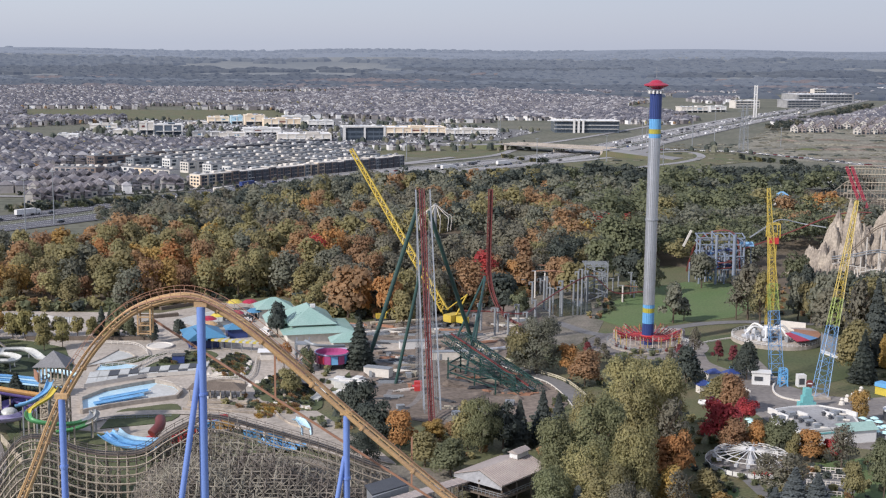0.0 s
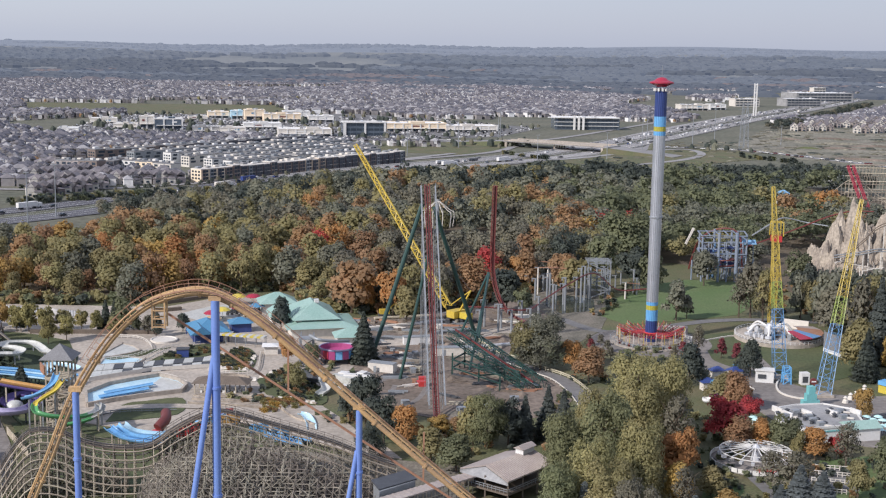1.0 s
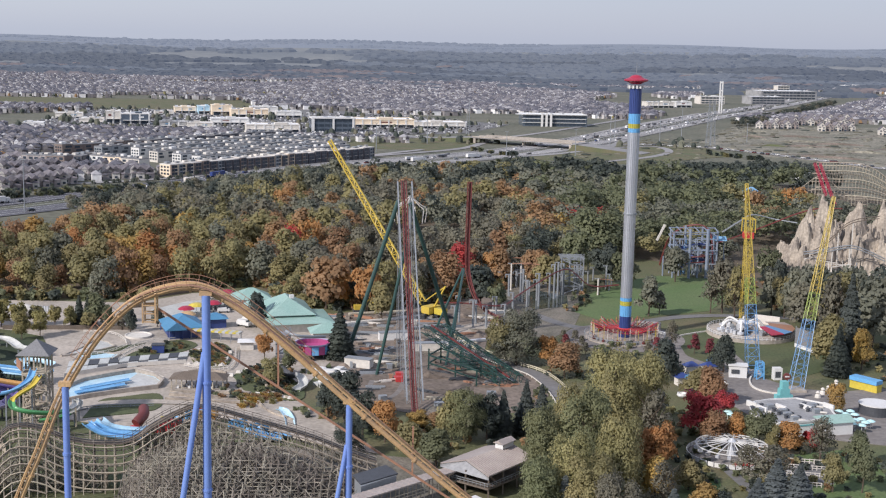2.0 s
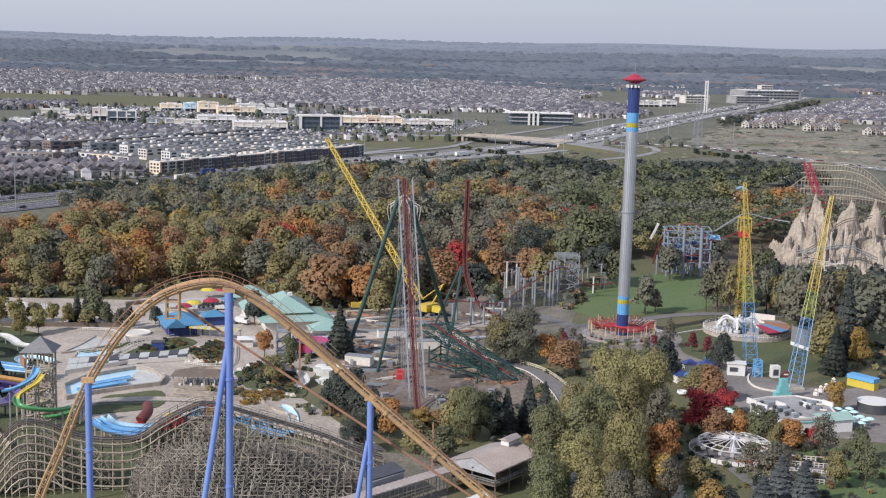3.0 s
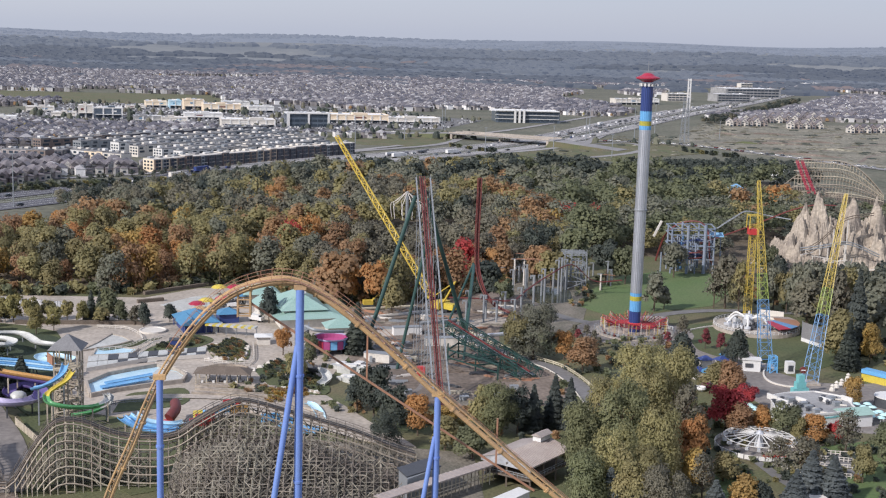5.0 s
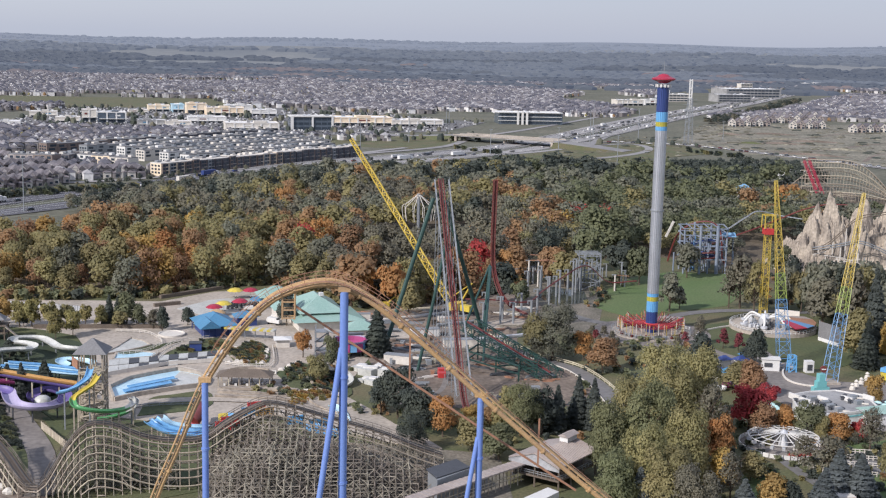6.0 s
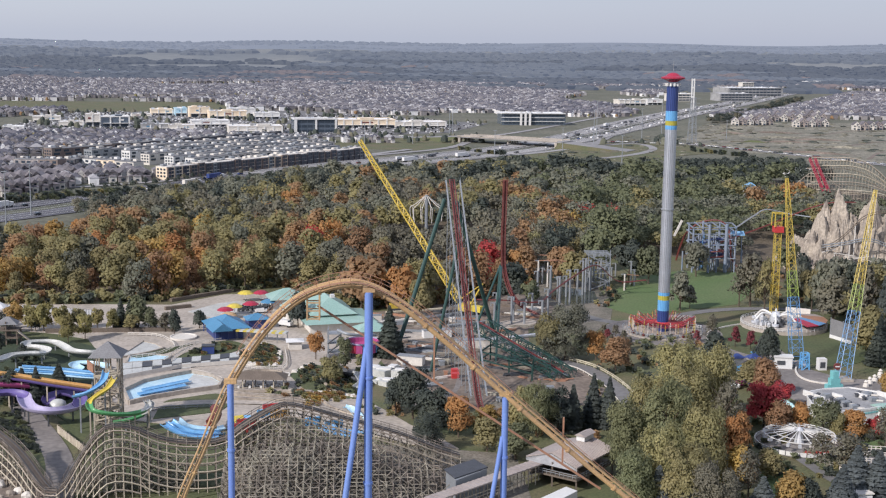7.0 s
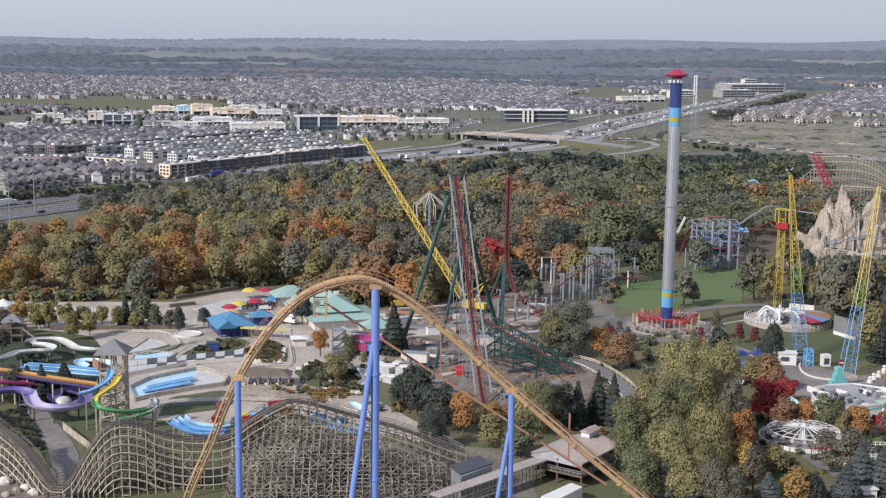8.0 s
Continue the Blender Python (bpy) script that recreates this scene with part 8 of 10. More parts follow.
for x, y, c in [(80.7, 363.4, "slide_pink"), (83.2, 364.7, "slide_lilac"), (77.9, 359.7, "white"), (83.7, 360.8, "slide_purple")]:
    solid("ride_car", Geo().lathe((x, y, 0.3), [(1.2, 0), (1.6, 0.5), (1.5, 1.1), (1.1, 1.1), (1.0, 0.6)], 12), M[c], "small round coloured ride car", "ride car", "ride cars")
sp = thing("rest_bench", (87.4, 440.7, 0.0), "low white planter wall near the tower", "wall")
part("wall", Geo().beam(*[(*p, 0.6) for p in [(81.8, 447.2), (88.8, 439.8)]], 0.6, 1.1), M["white"], sp)
part("hut", Geo().box((*(83.9, 447.2, 0.0)[:2], 1.5), (9, 3, 3), -0.1), M["corrugated"], sp)
for x, y in [(121.1, 365.0), (123.7, 367.7), (126.0, 369.1), (128.2, 374.3), (118.4, 361.2), (127.2, 366.6)]:
    solid("garden_ornament", Geo().lathe((x, y, 0), [(1.0, 0), (0.8, 1.0), (0.4, 1.3), (0.7, 1.7), (0.2, 2.2)], 8), M["stucco"], "pale rounded stone garden ornament", "ornament", "garden ornaments")

# ---- white wheel ride ----
wx, wy = 79.0, 306.0
wh = thing("tilting_wheel", (wx, wy, 0), "white spoked tilting wheel ride with bare cars", "ride")
R = 9.0
for k in range(20):
    a, b = 2 * math.pi * k / 20, 2 * math.pi * (k + 1) / 20
    p, q = (wx + R * math.cos(a), wy + R * math.sin(a), 3.2), (wx + R * math.cos(b), wy + R * math.sin(b), 3.2)
    sp = part("spoke", Geo().beam((wx + 1.4 * math.cos(a), wy + 1.4 * math.sin(a), 4.2), p, 0.2), M["white"], wh)
    part("rim_bar", Geo().beam(p, q, 0.2), M["white"], wh)
    part("rim_bar", Geo().beam((wx + R * 0.72 * math.cos(a), wy + R * 0.72 * math.sin(a), 3.5), (wx + R * 0.72 * math.cos(b), wy + R * 0.72 * math.sin(b), 3.5), 0.14), M["white"], wh)
    part("car", Geo().box((p[0], p[1], 2.5), (1.1, 0.8, 0.7), a), M["steel" if k % 3 else "stucco"], wh)
part("hub", Geo().lathe((wx, wy, 0.8), [(1.3, 0), (0.8, 2.2), (1.1, 3.3), (0.4, 4.1)], 16), M["steel"], wh)
part("deck", Geo().lathe((wx, wy, 0.1), [(11.0, 0), (11.0, 0.5)], 36), M["forecourt"], wh)
part("red_panel", Geo().box((wx + 1, wy - 10.4, 1.5), (6, 0.3, 0.9), 0.0), M["red"], wh)
for k in range(40):
    a, b = 2 * math.pi * k / 40, 2 * math.pi * (k + 1) / 40
    c, s = math.cos((a + b) / 2), math.sin((a + b) / 2)
    part("fence_panel", Geo().box((wx + 11.1 * c, wy + 11.1 * s, 0.95), (0.14, 1.5, 1.1), (a + b) / 2), M["white"], wh)
sheet("pavement_queue", [(84.5, 303.5), (91.5, 303.0), (103.5, 301.5), (98.5, 286.0), (86.0, 283.0)], 0.21, M["asphalt"], "grey asphalt floor of the queue yard", "pavement")
qf = thing("queue_fence", (91.7, 297.2, 0.0), "pale timber queue fences beside the wheel", "fence")
for a, b in [((92.7, 301.7), (101.7, 300.1)), ((91.0, 297.2), (99.6, 295.3)), ((89.0, 292.1), (97.5, 290.2)), ((78.4, 292.3), (85.1, 283.8)), ((86.4, 285.4), (94.7, 283.6))]:
    for i in range(9):
        p = Vector(a).lerp(Vector(b), i / 8)
        part("post", Geo().beam((p.x, p.y, 0), (p.x, p.y, 1.4), 0.2), M["stucco"], qf)
    for z in (0.7, 1.3):
        part("bar", Geo().beam((*a, z), (*b, z), 0.14), M["stucco"], qf)
kv = thing("food_cart", (79.0, 265.6, -0.0), "white food cart with a flat canopy", "cart")
q = (78.5, 264.2, 0.0)
part("body", Geo().box((q[0], q[1], 1.3), (5, 2.6, 2.2), 0.1), M["white"], kv)
part("roof", Geo().box((q[0], q[1], 2.7), (5.6, 3.2, 0.25), 0.1), M["stucco"], kv)
part("shelf", Geo().box((q[0], q[1] - 1.4, 1.2), (4, 0.3, 0.5), 0.1), M["dark"], kv)
fine = curve(SERVICE, 3)
for side, high, m in ((-3.1, 1.35, "fence_cream"), (3.1, 0.8, "stucco")):
    rf = thing("road_fence", (33, 391, 0), "cream rail fence along the service road" if side < 0 else "low pale guard rail along the service road", "fence")
    off = []
    for i, p in enumerate(fine):
        d = fine[min(i + 1, len(fine) - 1)] - fine[max(i - 1, 0)]
        off.append(p + Vector((d.y, -d.x)).normalized() * side)
    for a, b in zip(off, off[1:]):
        part("post", Geo().beam((a.x, a.y, 0), (a.x, a.y, high), 0.22), M[m], rf)
        for f in (0.9, 0.5) if side < 0 else (0.9,):
            part("bar", Geo().beam((a.x, a.y, high * f), (b.x, b.y, high * f), 0.14, 0.3), M[m], rf)

# ---- townhouses, highway traffic, lamp posts ----


def terrace(a, b, d, h, wall, label, units, front=False):
    """A flat-roofed row of narrow town houses from a to b; front: with glazed bays down to the ground."""
    a, b = Vector(a), Vector(b)
    u = (b - a).normalized()
    n = Vector((u.y, -u.x))
    t = thing("townhouse_row", (a.x, a.y, 0), label, "houses", "town houses")
    tn = math.atan2(u.y, u.x)
    L = (b - a).length / units
    rt = random.Random(int(a.x * 3 + b.y))
    for i in range(units):
        c = a + u * L * (i + 0.5)
        hh = h + rt.choice((0, 0, 0.5, 0.9))

        def face(along, out, z, size, m, name, under):
            return part(name, Geo().box((c.x + u.x * L * along + n.x * (d / 2 + out), c.y + u.y * L * along + n.y * (d / 2 + out), z), size, tn), M[m], under)
        w = part("unit", Geo().box((c.x, c.y, hh / 2), (L * 0.985, d, hh), tn), M[wall[i * len(wall) // units]], t)
        # pale front parapet puts the lit roof edge into the colour
        part("parapet", Geo().box((c.x, c.y, hh + 0.12), (L * 0.99, d + 0.3, 0.45), tn), M["stucco" if front else "shingle"], w)
        part("roof_box", Geo().box((c.x - n.x * d * rt.uniform(0.0, 0.3), c.y - n.y * d * rt.uniform(0.0, 0.3), hh + 1.1), (L * rt.uniform(0.35, 0.6), rt.uniform(2.2, 3.6), rt.uniform(0.8, 1.7)), tn), M[rt.choice(("white", "stucco", "grey", "flat_roof"))], w)
        if front:
            bay = face(-0.2, 0.3, hh * 0.5, (L * 0.42, 1.0, hh * 0.96), rt.choice(("dark_shaded", "umber", "grey", "dark_shaded")), "bay", w)
            for z in (0.3, 0.58, 0.84):
                face(-0.2, 0.85, hh * z, (L * 0.3, 0.2, hh * 0.17), "glass", "window", bay)
                face(0.25, 0.05, hh * z, (L * 0.3, 0.2, hh * 0.2), "glass", "window", w)
            face(0.25, 0.5, hh * 0.44, (L * 0.4, 1.0, 0.18), "stucco", "balcony", w)
        else:
            for z in (0.5, 0.8):
                face(rt.uniform(-0.12, 0.12), 0.05, hh * z, (L * rt.uniform(0.4, 0.62), 0.2, hh * 0.19), "glass", "window", w)
    for p, way in ((a, -1),):
        for z in (0.3, 0.56, 0.82):
            for e in (-0.3, 0.0, 0.3):
                part("window", Geo().box((p.x + u.x * 0.1 * way + n.x * d * e, p.y + u.y * 0.1 * way + n.y * d * e, h * z), (0.25, d * 0.16, h * 0.14), tn), M["glass"], t)
    return t


RU, RN, RA = Vector((0.62, 0.784)), Vector((-0.784, 0.62)), Vector((-180.5, 915.1))


def row(n, u0, u1):
    """Ends of a row that runs beside the first one, n metres behind it."""
    return tuple(RA + RN * n + RU * u0), tuple(RA + RN * n + RU * u1)


# dark walls put the shade of this front into the colour
terrace(*row(-5.5, 0, 226), 11, 9.3, ("cream", "umber", "dark_shaded", "dark_shaded", "umber", "tan", "dark_shaded", "dark_shaded", "umber", "dark_shaded", "dark_shaded"), "dark brick and glass town houses facing the highway", 30, True)
terrace(*row(30, 62, 236), 10, 8.6, ("white", "stucco", "white", "grey"), "white town houses with flat roofs", 22)
terrace(*row(57, 66, 262), 10, 8.6, ("white", "stucco", "white", "stucco"), "pale town houses with white roof rooms", 24)
terrace(*row(84, 66, 276), 10, 8.6, ("stucco", "white", "grey", "stucco"), "cream and white town houses in a long row", 24)
terrace(*row(111, 70, 284), 10, 8.6, ("white", "grey", "stucco", "grey"), "white and grey town houses in a long row", 24)
terrace(*row(140, 56, 292), 10, 8.6, ("grey", "stucco", "grey"), "grey town houses with pale roofs", 24)
terrace(*row(170, 40, 312), 10, 9.0, ("umber", "dark_shaded", "dark_shaded"), "dark brown town houses along the back street", 26)
terrace((-246.0, 983.0), (-199.0, 953.0), 11, 8.8, ("white", "cream", "stucco"), "pale cream town houses facing the suburb", 9, False)
terrace((-292.0, 972.0), (-256.0, 958.0), 11, 8.8, ("brick", "umber"), "brown brick town houses in a short row", 7, False)
terrace((-254.0, 968.0), (-247.5, 990.0), 11, 8.8, ("dark_shaded",), "dark brick town houses on the corner", 4, False)


def car(x, y, turn, c, z=0.5):
    t = thing("car", (x, y, z), f"{c.replace('_', ' ')} car on the highway".replace("deep blue", "dark blue"), "car", "traffic")
    part("body", Geo().box((x, y, z + 0.65), (4.4, 1.8, 0.7), turn), M[c], t)
    part("cabin", Geo().box((x, y, z + 1.25), (2.3, 1.6, 0.55), turn), M["glass"], t)
    for a in (-1.4, 1.4):
        part("wheel", Geo().box((x + a * math.cos(turn), y + a * math.sin(turn), z + 0.32), (0.65, 1.9, 0.64), turn), M["rubber"], t)


def truck(x, y, turn, c, z=0.5):
    t = thing("truck", (x, y, z), "semi truck with a long box trailer on the highway", "truck", "traffic")
    ca, sa = math.cos(turn), math.sin(turn)
    part("trailer", Geo().box((x, y, z + 2.5), (13.5, 2.6, 2.9), turn), M[c], t)
    part("cab", Geo().box((x + 8.6 * ca, y + 8.6 * sa, z + 1.7), (2.6, 2.4, 2.6), turn), M["white"], t)
    for a in (-5, -3.8, 5, 8.6):
        part("wheel", Geo().box((x + a * ca, y + a * sa, z + 0.5), (1.0, 2.6, 1.0), turn), M["rubber"], t)


rc = random.Random(3)
hl = curve(HWY, 24)
for k in range(80):
    i = int(len(hl) * (rc.random() ** 1.25) * 0.9) + 3
    i = min(i, len(hl) - 3)
    d = hl[i + 1] - hl[i - 1]
    lane = rc.choice((-22, -18, -14, -10, -6, 6, 10, 14, 18, 22))
    p = hl[i] + Vector((-d.y, d.x)).normalized() * lane
    tn = math.atan2(d.y, d.x)
    if k % 9 == 0:
        truck(p.x, p.y, tn, rc.choice(("white", "white", "stucco", "deep_blue")))
    else:
        car(p.x, p.y, tn, rc.choice(("white", "white", "steel", "dark", "dark", "grey", "dark_red", "deep_blue", "stucco")))
ft, rf3 = Geo(), random.Random(91)
for k in range(250):
    i = rf3.randrange(int(len(hl) * 0.34), int(len(hl) * 0.92))
    d = hl[i + 1] - hl[i - 1]
    if hl[i].y < 1330 and rf3.random() < 0.8:
        continue
    p = hl[i] + Vector((-d.y, d.x)).normalized() * rf3.choice((-24, -20, -16, -12, -8, 8, 12, 16, 20, 24)) + Vector((d.x, d.y)) * rf3.uniform(-0.5, 0.5)
    tn, long = math.atan2(d.y, d.x), rf3.choice((4.4, 4.6, 4.8, 5.2, 12))
    ft.box((p.x, p.y, 1.15), (long, 1.9, 1.4 if long < 6 else 3.0), tn)
tagged(new("far_traffic", ft.mesh("far_traffic", M["car_paint"])), "streams of small cars on the far highway", "cars", kind="stuff")
for a, b, n in (((-120, 1395), (60, 1306), 12), ((215, 1290), (300, 1262), 10), ((300, 1262), (370, 1150), 16), ((370, 1150), (425, 1040), 12)):
    for i in range(n):
        f = (i + rc.random() * 0.7) / n
        e = rc.choice((-3, 3))
        car(a[0] + (b[0] - a[0]) * f, a[1] + (b[1] - a[1]) * f + e, math.atan2(b[1] - a[1], b[0] - a[0]), rc.choice(("white", "steel", "dark", "white", "dark_red")), 0.6)
for x, y, h in [(-221.0, 676.9, 30), (-218.9, 720.1, 30), (15.1, 1247.1, 28), (58.7, 1362.0, 30), (196.6, 1263.7, 34), (179.0, 1034.4, 26), (254.0, 1304.7, 34), (-32.0, 1149.3, 26), (83.7, 1130.0, 22), (147.1, 1146.2, 24), (212.9, 1338.4, 40), (59.1, 1323.0, 40), (356.7, 1352.8, 20), (293.7, 1386.7, 34)]:
    t = thing("lamp_post", (x, y, 0), "tall slim grey highway lamp post", "lamp post", "lamp posts")
    part("pole", Geo().tube([(x, y, 0), (x, y, h)], [0.4, 0.22], 8), M["grey"], t)
    part("head", Geo().box((x, y, h), (3.0, 0.6, 0.4)), M["grey"], t)
x, y = (463.8, 1917.1)
wt = thing("white_tower", (x, y, 0), "slender white twin-post tower near the highway", "tower")
for e in (-1.7, 1.7):
    part("post", Geo().box((x + e, y, 24), (1.7, 2.0, 48)), M["white"], wt)
for z in (20, 34, 46):
    part("tie", Geo().box((x, y, z), (1.8, 1.8, 1.6)), M["white"], wt)
for k, (x, y) in enumerate([(299.9, 1287.3), (307.9, 1302.6)]):
    t = thing("power_pylon", (x, y, 0), "grey lattice power pylon beside the field", "pylon", "power pylons")
    part("mast", lattice(Geo(), (x, y, 0), (x, y, 46), 5, 1.0, 12, 0.28, 0.18), M["grey"], t)
    for z in (34, 40, 45):
        part("crossarm", Geo().beam((x - 5, y, z), (x + 5, y, z), 0.3), M["grey"], t)
# nearest houses as things of their own, by the field and beyond the highway
HOUSE_N = 0


def house(x, y, turn, s, wall, label):
    t = thing("house", (x, y, 0), label, "house", "suburban houses")
    b, r2 = FORMS[int(x) % 4]
    g1, g2 = Geo(), Geo()
    put(g1, b, x, y, 0, turn, s)
    put(g2, r2, x, y, 0, turn, s)
    part("wall", g1, M[wall], t)
    part("roof", g2, M["roof_house"], t)
    for u, v in ((-2.4, 1.8), (-2.4, 4.6), (2.4, 4.8), (2.2, 1.6)):
        px, py = u, -FORMS_D[int(x) % 4] / 2 - (2.6 if u > 0 and v < 3 else 0.1)
        part("window", Geo().box((x + (px * math.cos(turn) - py * math.sin(turn)) * s, y + (px * math.sin(turn) + py * math.cos(turn)) * s, v * s), (1.7 * s, 0.25, 1.3 * s), turn), M["glass"], t)


def gable_house(x, y, turn, wall):
    """A narrow tall house with its steep gable to the street."""
    t = thing("house", (x, y, 0), "tall pale brick house with a steep street gable", "house", "suburban houses")

    def at(px, py, z):
        return x + px * math.cos(turn) - py * math.sin(turn), y + px * math.sin(turn) + py * math.cos(turn), z
    for w, d, h, px, py in ((8.6, 12, 6.6, 0, 0), (4.4, 2.4, 5.4, 2.0, -7.0)):
        ridge = h + w * 0.46
        g = Geo().add([at(px + a * w / 2, py + b * d / 2, z) for b in (-1, 1) for a, z in ((-1, 0), (1, 0), (1, h), (-1, h))] + [at(px, py - d / 2, ridge), at(px, py + d / 2, ridge)],
                      [(0, 1, 2, 8, 3), (5, 4, 7, 9, 6), (1, 5, 6, 2), (4, 0, 3, 7)])
        part("wall", g, M[wall], t)
        for a in (-1, 1):
            e, k = a * (w / 2 + 0.5), 0.25
            lo, hi = [at(px + e, py + b * (d / 2 + 0.4), h - 0.4) for b in (-1, 1)], [at(px, py + b * (d / 2 + 0.4), ridge + 0.1) for b in (-1, 1)]
            pts = lo + [hi[1], hi[0]]
            part("roof", Geo().add(pts + [(p[0], p[1], p[2] + k) for p in pts], [(0, 1, 2, 3), (7, 6, 5, 4), (0, 4, 5, 1), (1, 5, 6, 2), (2, 6, 7, 3), (3, 7, 4, 0)]), M["roof_house"], t)
    for px, py, z, w, h in ((-2.3, -6.1, 1.7, 2.2, 1.9), (-2.3, -6.1, 5.0, 1.8, 1.5), (2.0, -8.3, 1.3, 3.0, 2.2), (2.0, -8.3, 4.4, 2.0, 1.4), (0.2, -6.1, 7.6, 1.2, 1.2)):
        part("window", Geo().box(at(px, py, z), (w, 0.25, h), turn), M["glass"], t)


FORMS_D = [11, 12, 11, 13]
for a, b, n in [((427.0, 1578), (483.0, 1597), 6), ((499.0, 1562), (548.0, 1575), 5), ((556.0, 1512), (640.0, 1540), 8), ((470.0, 1660), (590.0, 1692), 10), ((520.0, 1745), (680.0, 1800), 12)]:
    for i in range(n):
        f = (i + 0.5) / n
        gable_house(a[0] + (b[0] - a[0]) * f, a[1] + (b[1] - a[1]) * f, -0.2 + 0.16 * (i % 3), ("stucco", "corrugated", "stucco", "brick")[i % 4])
for a, b, n in [((-262.7, 808.8), (-231.3, 872.4), 8), ((-275.1, 853.9), (-239.4, 917.9), 8), ((-292.0, 905.0), (-262.0, 945.0), 6), ((-230.8, 896.6), (-187.6, 905.9), 8), ((-309.0, 977.0), (-298.9, 986.1), 2)]:
    for i in range(n):
        f = (i + 0.5) / n
        house(a[0] + (b[0] - a[0]) * f, a[1] + (b[1] - a[1]) * f, 0.35 + 0.12 * (i % 3), 1.1, ("stucco", "brick", "flat_roof")[i % 3] if a[1] > 890 and a[0] > -235 else "brick" if i % 3 else "stucco", "brick two-storey house with a grey gabled roof")

# planting: shrubs under the trees, along the woods and beside the highway
qs = np.random.default_rng(17)
BEDS = [[(57, 474), (64, 474), (73, 505), (92, 541), (84, 545), (62, 508)], [(-40, 340), (20, 300), (60, 250), (110, 250), (120, 300), (60, 360), (46, 400), (30, 345), (8, 330), (-25, 345)], [(55, 380), (80, 380), (85, 430), (60, 420), (48, 400)],
        [(-110, 486), (-88, 503), (-66, 516), (-44, 474), (-14, 470), (16, 490), (40, 520), (40, 532), (10, 504), (-20, 484), (-42, 488), (-64, 530), (-92, 514), (-112, 496)],
        [(-335, 512), (-169, 480), (-110, 484), (-110, 494), (-170, 492), (-335, 526)], [(92, 300), (130, 320), (150, 345), (118, 312), (95, 290), (60, 292)], [(140, 380), (160, 380), (170, 470), (150, 480)],
        [(130, 480), (170, 480), (170, 540), (140, 555)], [(-62, 352), (-50, 346), (-30, 380), (-34, 396), (-55, 372)]]
arr, idx = [], []
base = cards("round", 5, 52, 0.15)[0]
for bed, poly in enumerate(BEDS):
    xs, ys = [p[0] for p in poly], [p[1] for p in poly]
    n = int((max(xs) - min(xs)) * (max(ys) - min(ys)) / (8 if bed in (3, 4) else 16))
    for k in range(n):
        x, y = qs.uniform(min(xs), max(xs)), qs.uniform(min(ys), max(ys))
        if not inside(x, y, poly) or qs.random() < 0.35 or abs(x - 44) < 5 and y < 372 and y > 320:
            continue
        h = qs.uniform(2.8, 6.5) if bed in (3, 4) else qs.uniform(1.2, 3.4)
        t = qs.random() * 6.28
        rot = np.array([[math.cos(t), -math.sin(t), 0], [math.sin(t), math.cos(t), 0], [0, 0, 1]])
        arr.append((base - (0, 0, 0.3)) @ rot.T * (h, h, h * 0.9) + (x, y, 0))
        idx.append(np.full(len(base), qs.choice([3, 3, 2, 0, 1] if bed in (3, 4) else [0, 0, 1, 1, 2, 3])))
for a, b, n in [((-260.9, 778.3), (-152.4, 849.9), 90), ((-282.4, 853.6), (-232.8, 896.5), 40), ((-71.0, 974.6), (86.3, 1062.0), 50), ((169.3, 997.6), (331.4, 1016.4), 60), ((-146.2, 859.8), (-70.2, 954.2), 60), ((56.7, 1174.1), (93.9, 1130.8), 20), ((278.5, 1192.4), (316.1, 1136.5), 25)]:
    for k in range(n):
        f = qs.random()
        h = qs.uniform(3, 7)
        arr.append((base - (0, 0, 0.3)) * (h, h, h * 0.9) + (a[0] + (b[0] - a[0]) * f, a[1] + (b[1] - a[1]) * f + qs.uniform(-9, 9), 0))
        idx.append(np.full(len(base), qs.choice([0, 1, 1, 1, 3])))
tagged(new("shrubs", quads("shrubs", np.concatenate(arr), [LEAF["green"], LEAF["dark"], LEAF["rust"], LEAF["olive"]], np.concatenate(idx))), "loose shrubs and undergrowth below the trees", "shrubs", kind="stuff")
# these sheets put the shade round the slides into a dark lawn
sheet("ground_slide_lawn", [(-152, 398), (-147, 407), (-132, 410), (-118, 391), (-112, 379), (-113.6, 371), (-131, 368), (-143, 371)], 0.38, M["shaded_lawn"], "dark green lawn between the slides, shade in its colour", "planting")
sheet("ground_slide_lawn", [(-168.8, 427.5), (-138.1, 421.5), (-118.0, 404.8), (-112.2, 379.9), (-105.9, 351.7), (-106.4, 327.4), (-122.5, 352.0), (-142.0, 338.5)], 0.24, M["shaded_lawn"], "dark green lawn under the slides, shade in its colour", "planting")


def rail_fence(pts, label, m="stucco", h=1.2):
    t = thing("rail_fence", (*pts[0], 0), label, "fence", "rail fences")
    line = curve(pts, 5)
    for a, b in zip(line, line[1:]):
        part("post", Geo().beam((a.x, a.y, 0.2), (a.x, a.y, h), 0.14), M[m], t)
        part("bar", Geo().beam((a.x, a.y, h), (b.x, b.y, h), 0.12, 0.2), M[m], t)
        part("bar", Geo().beam((a.x, a.y, h * 0.55), (b.x, b.y, h * 0.55), 0.1, 0.14), M[m], t)


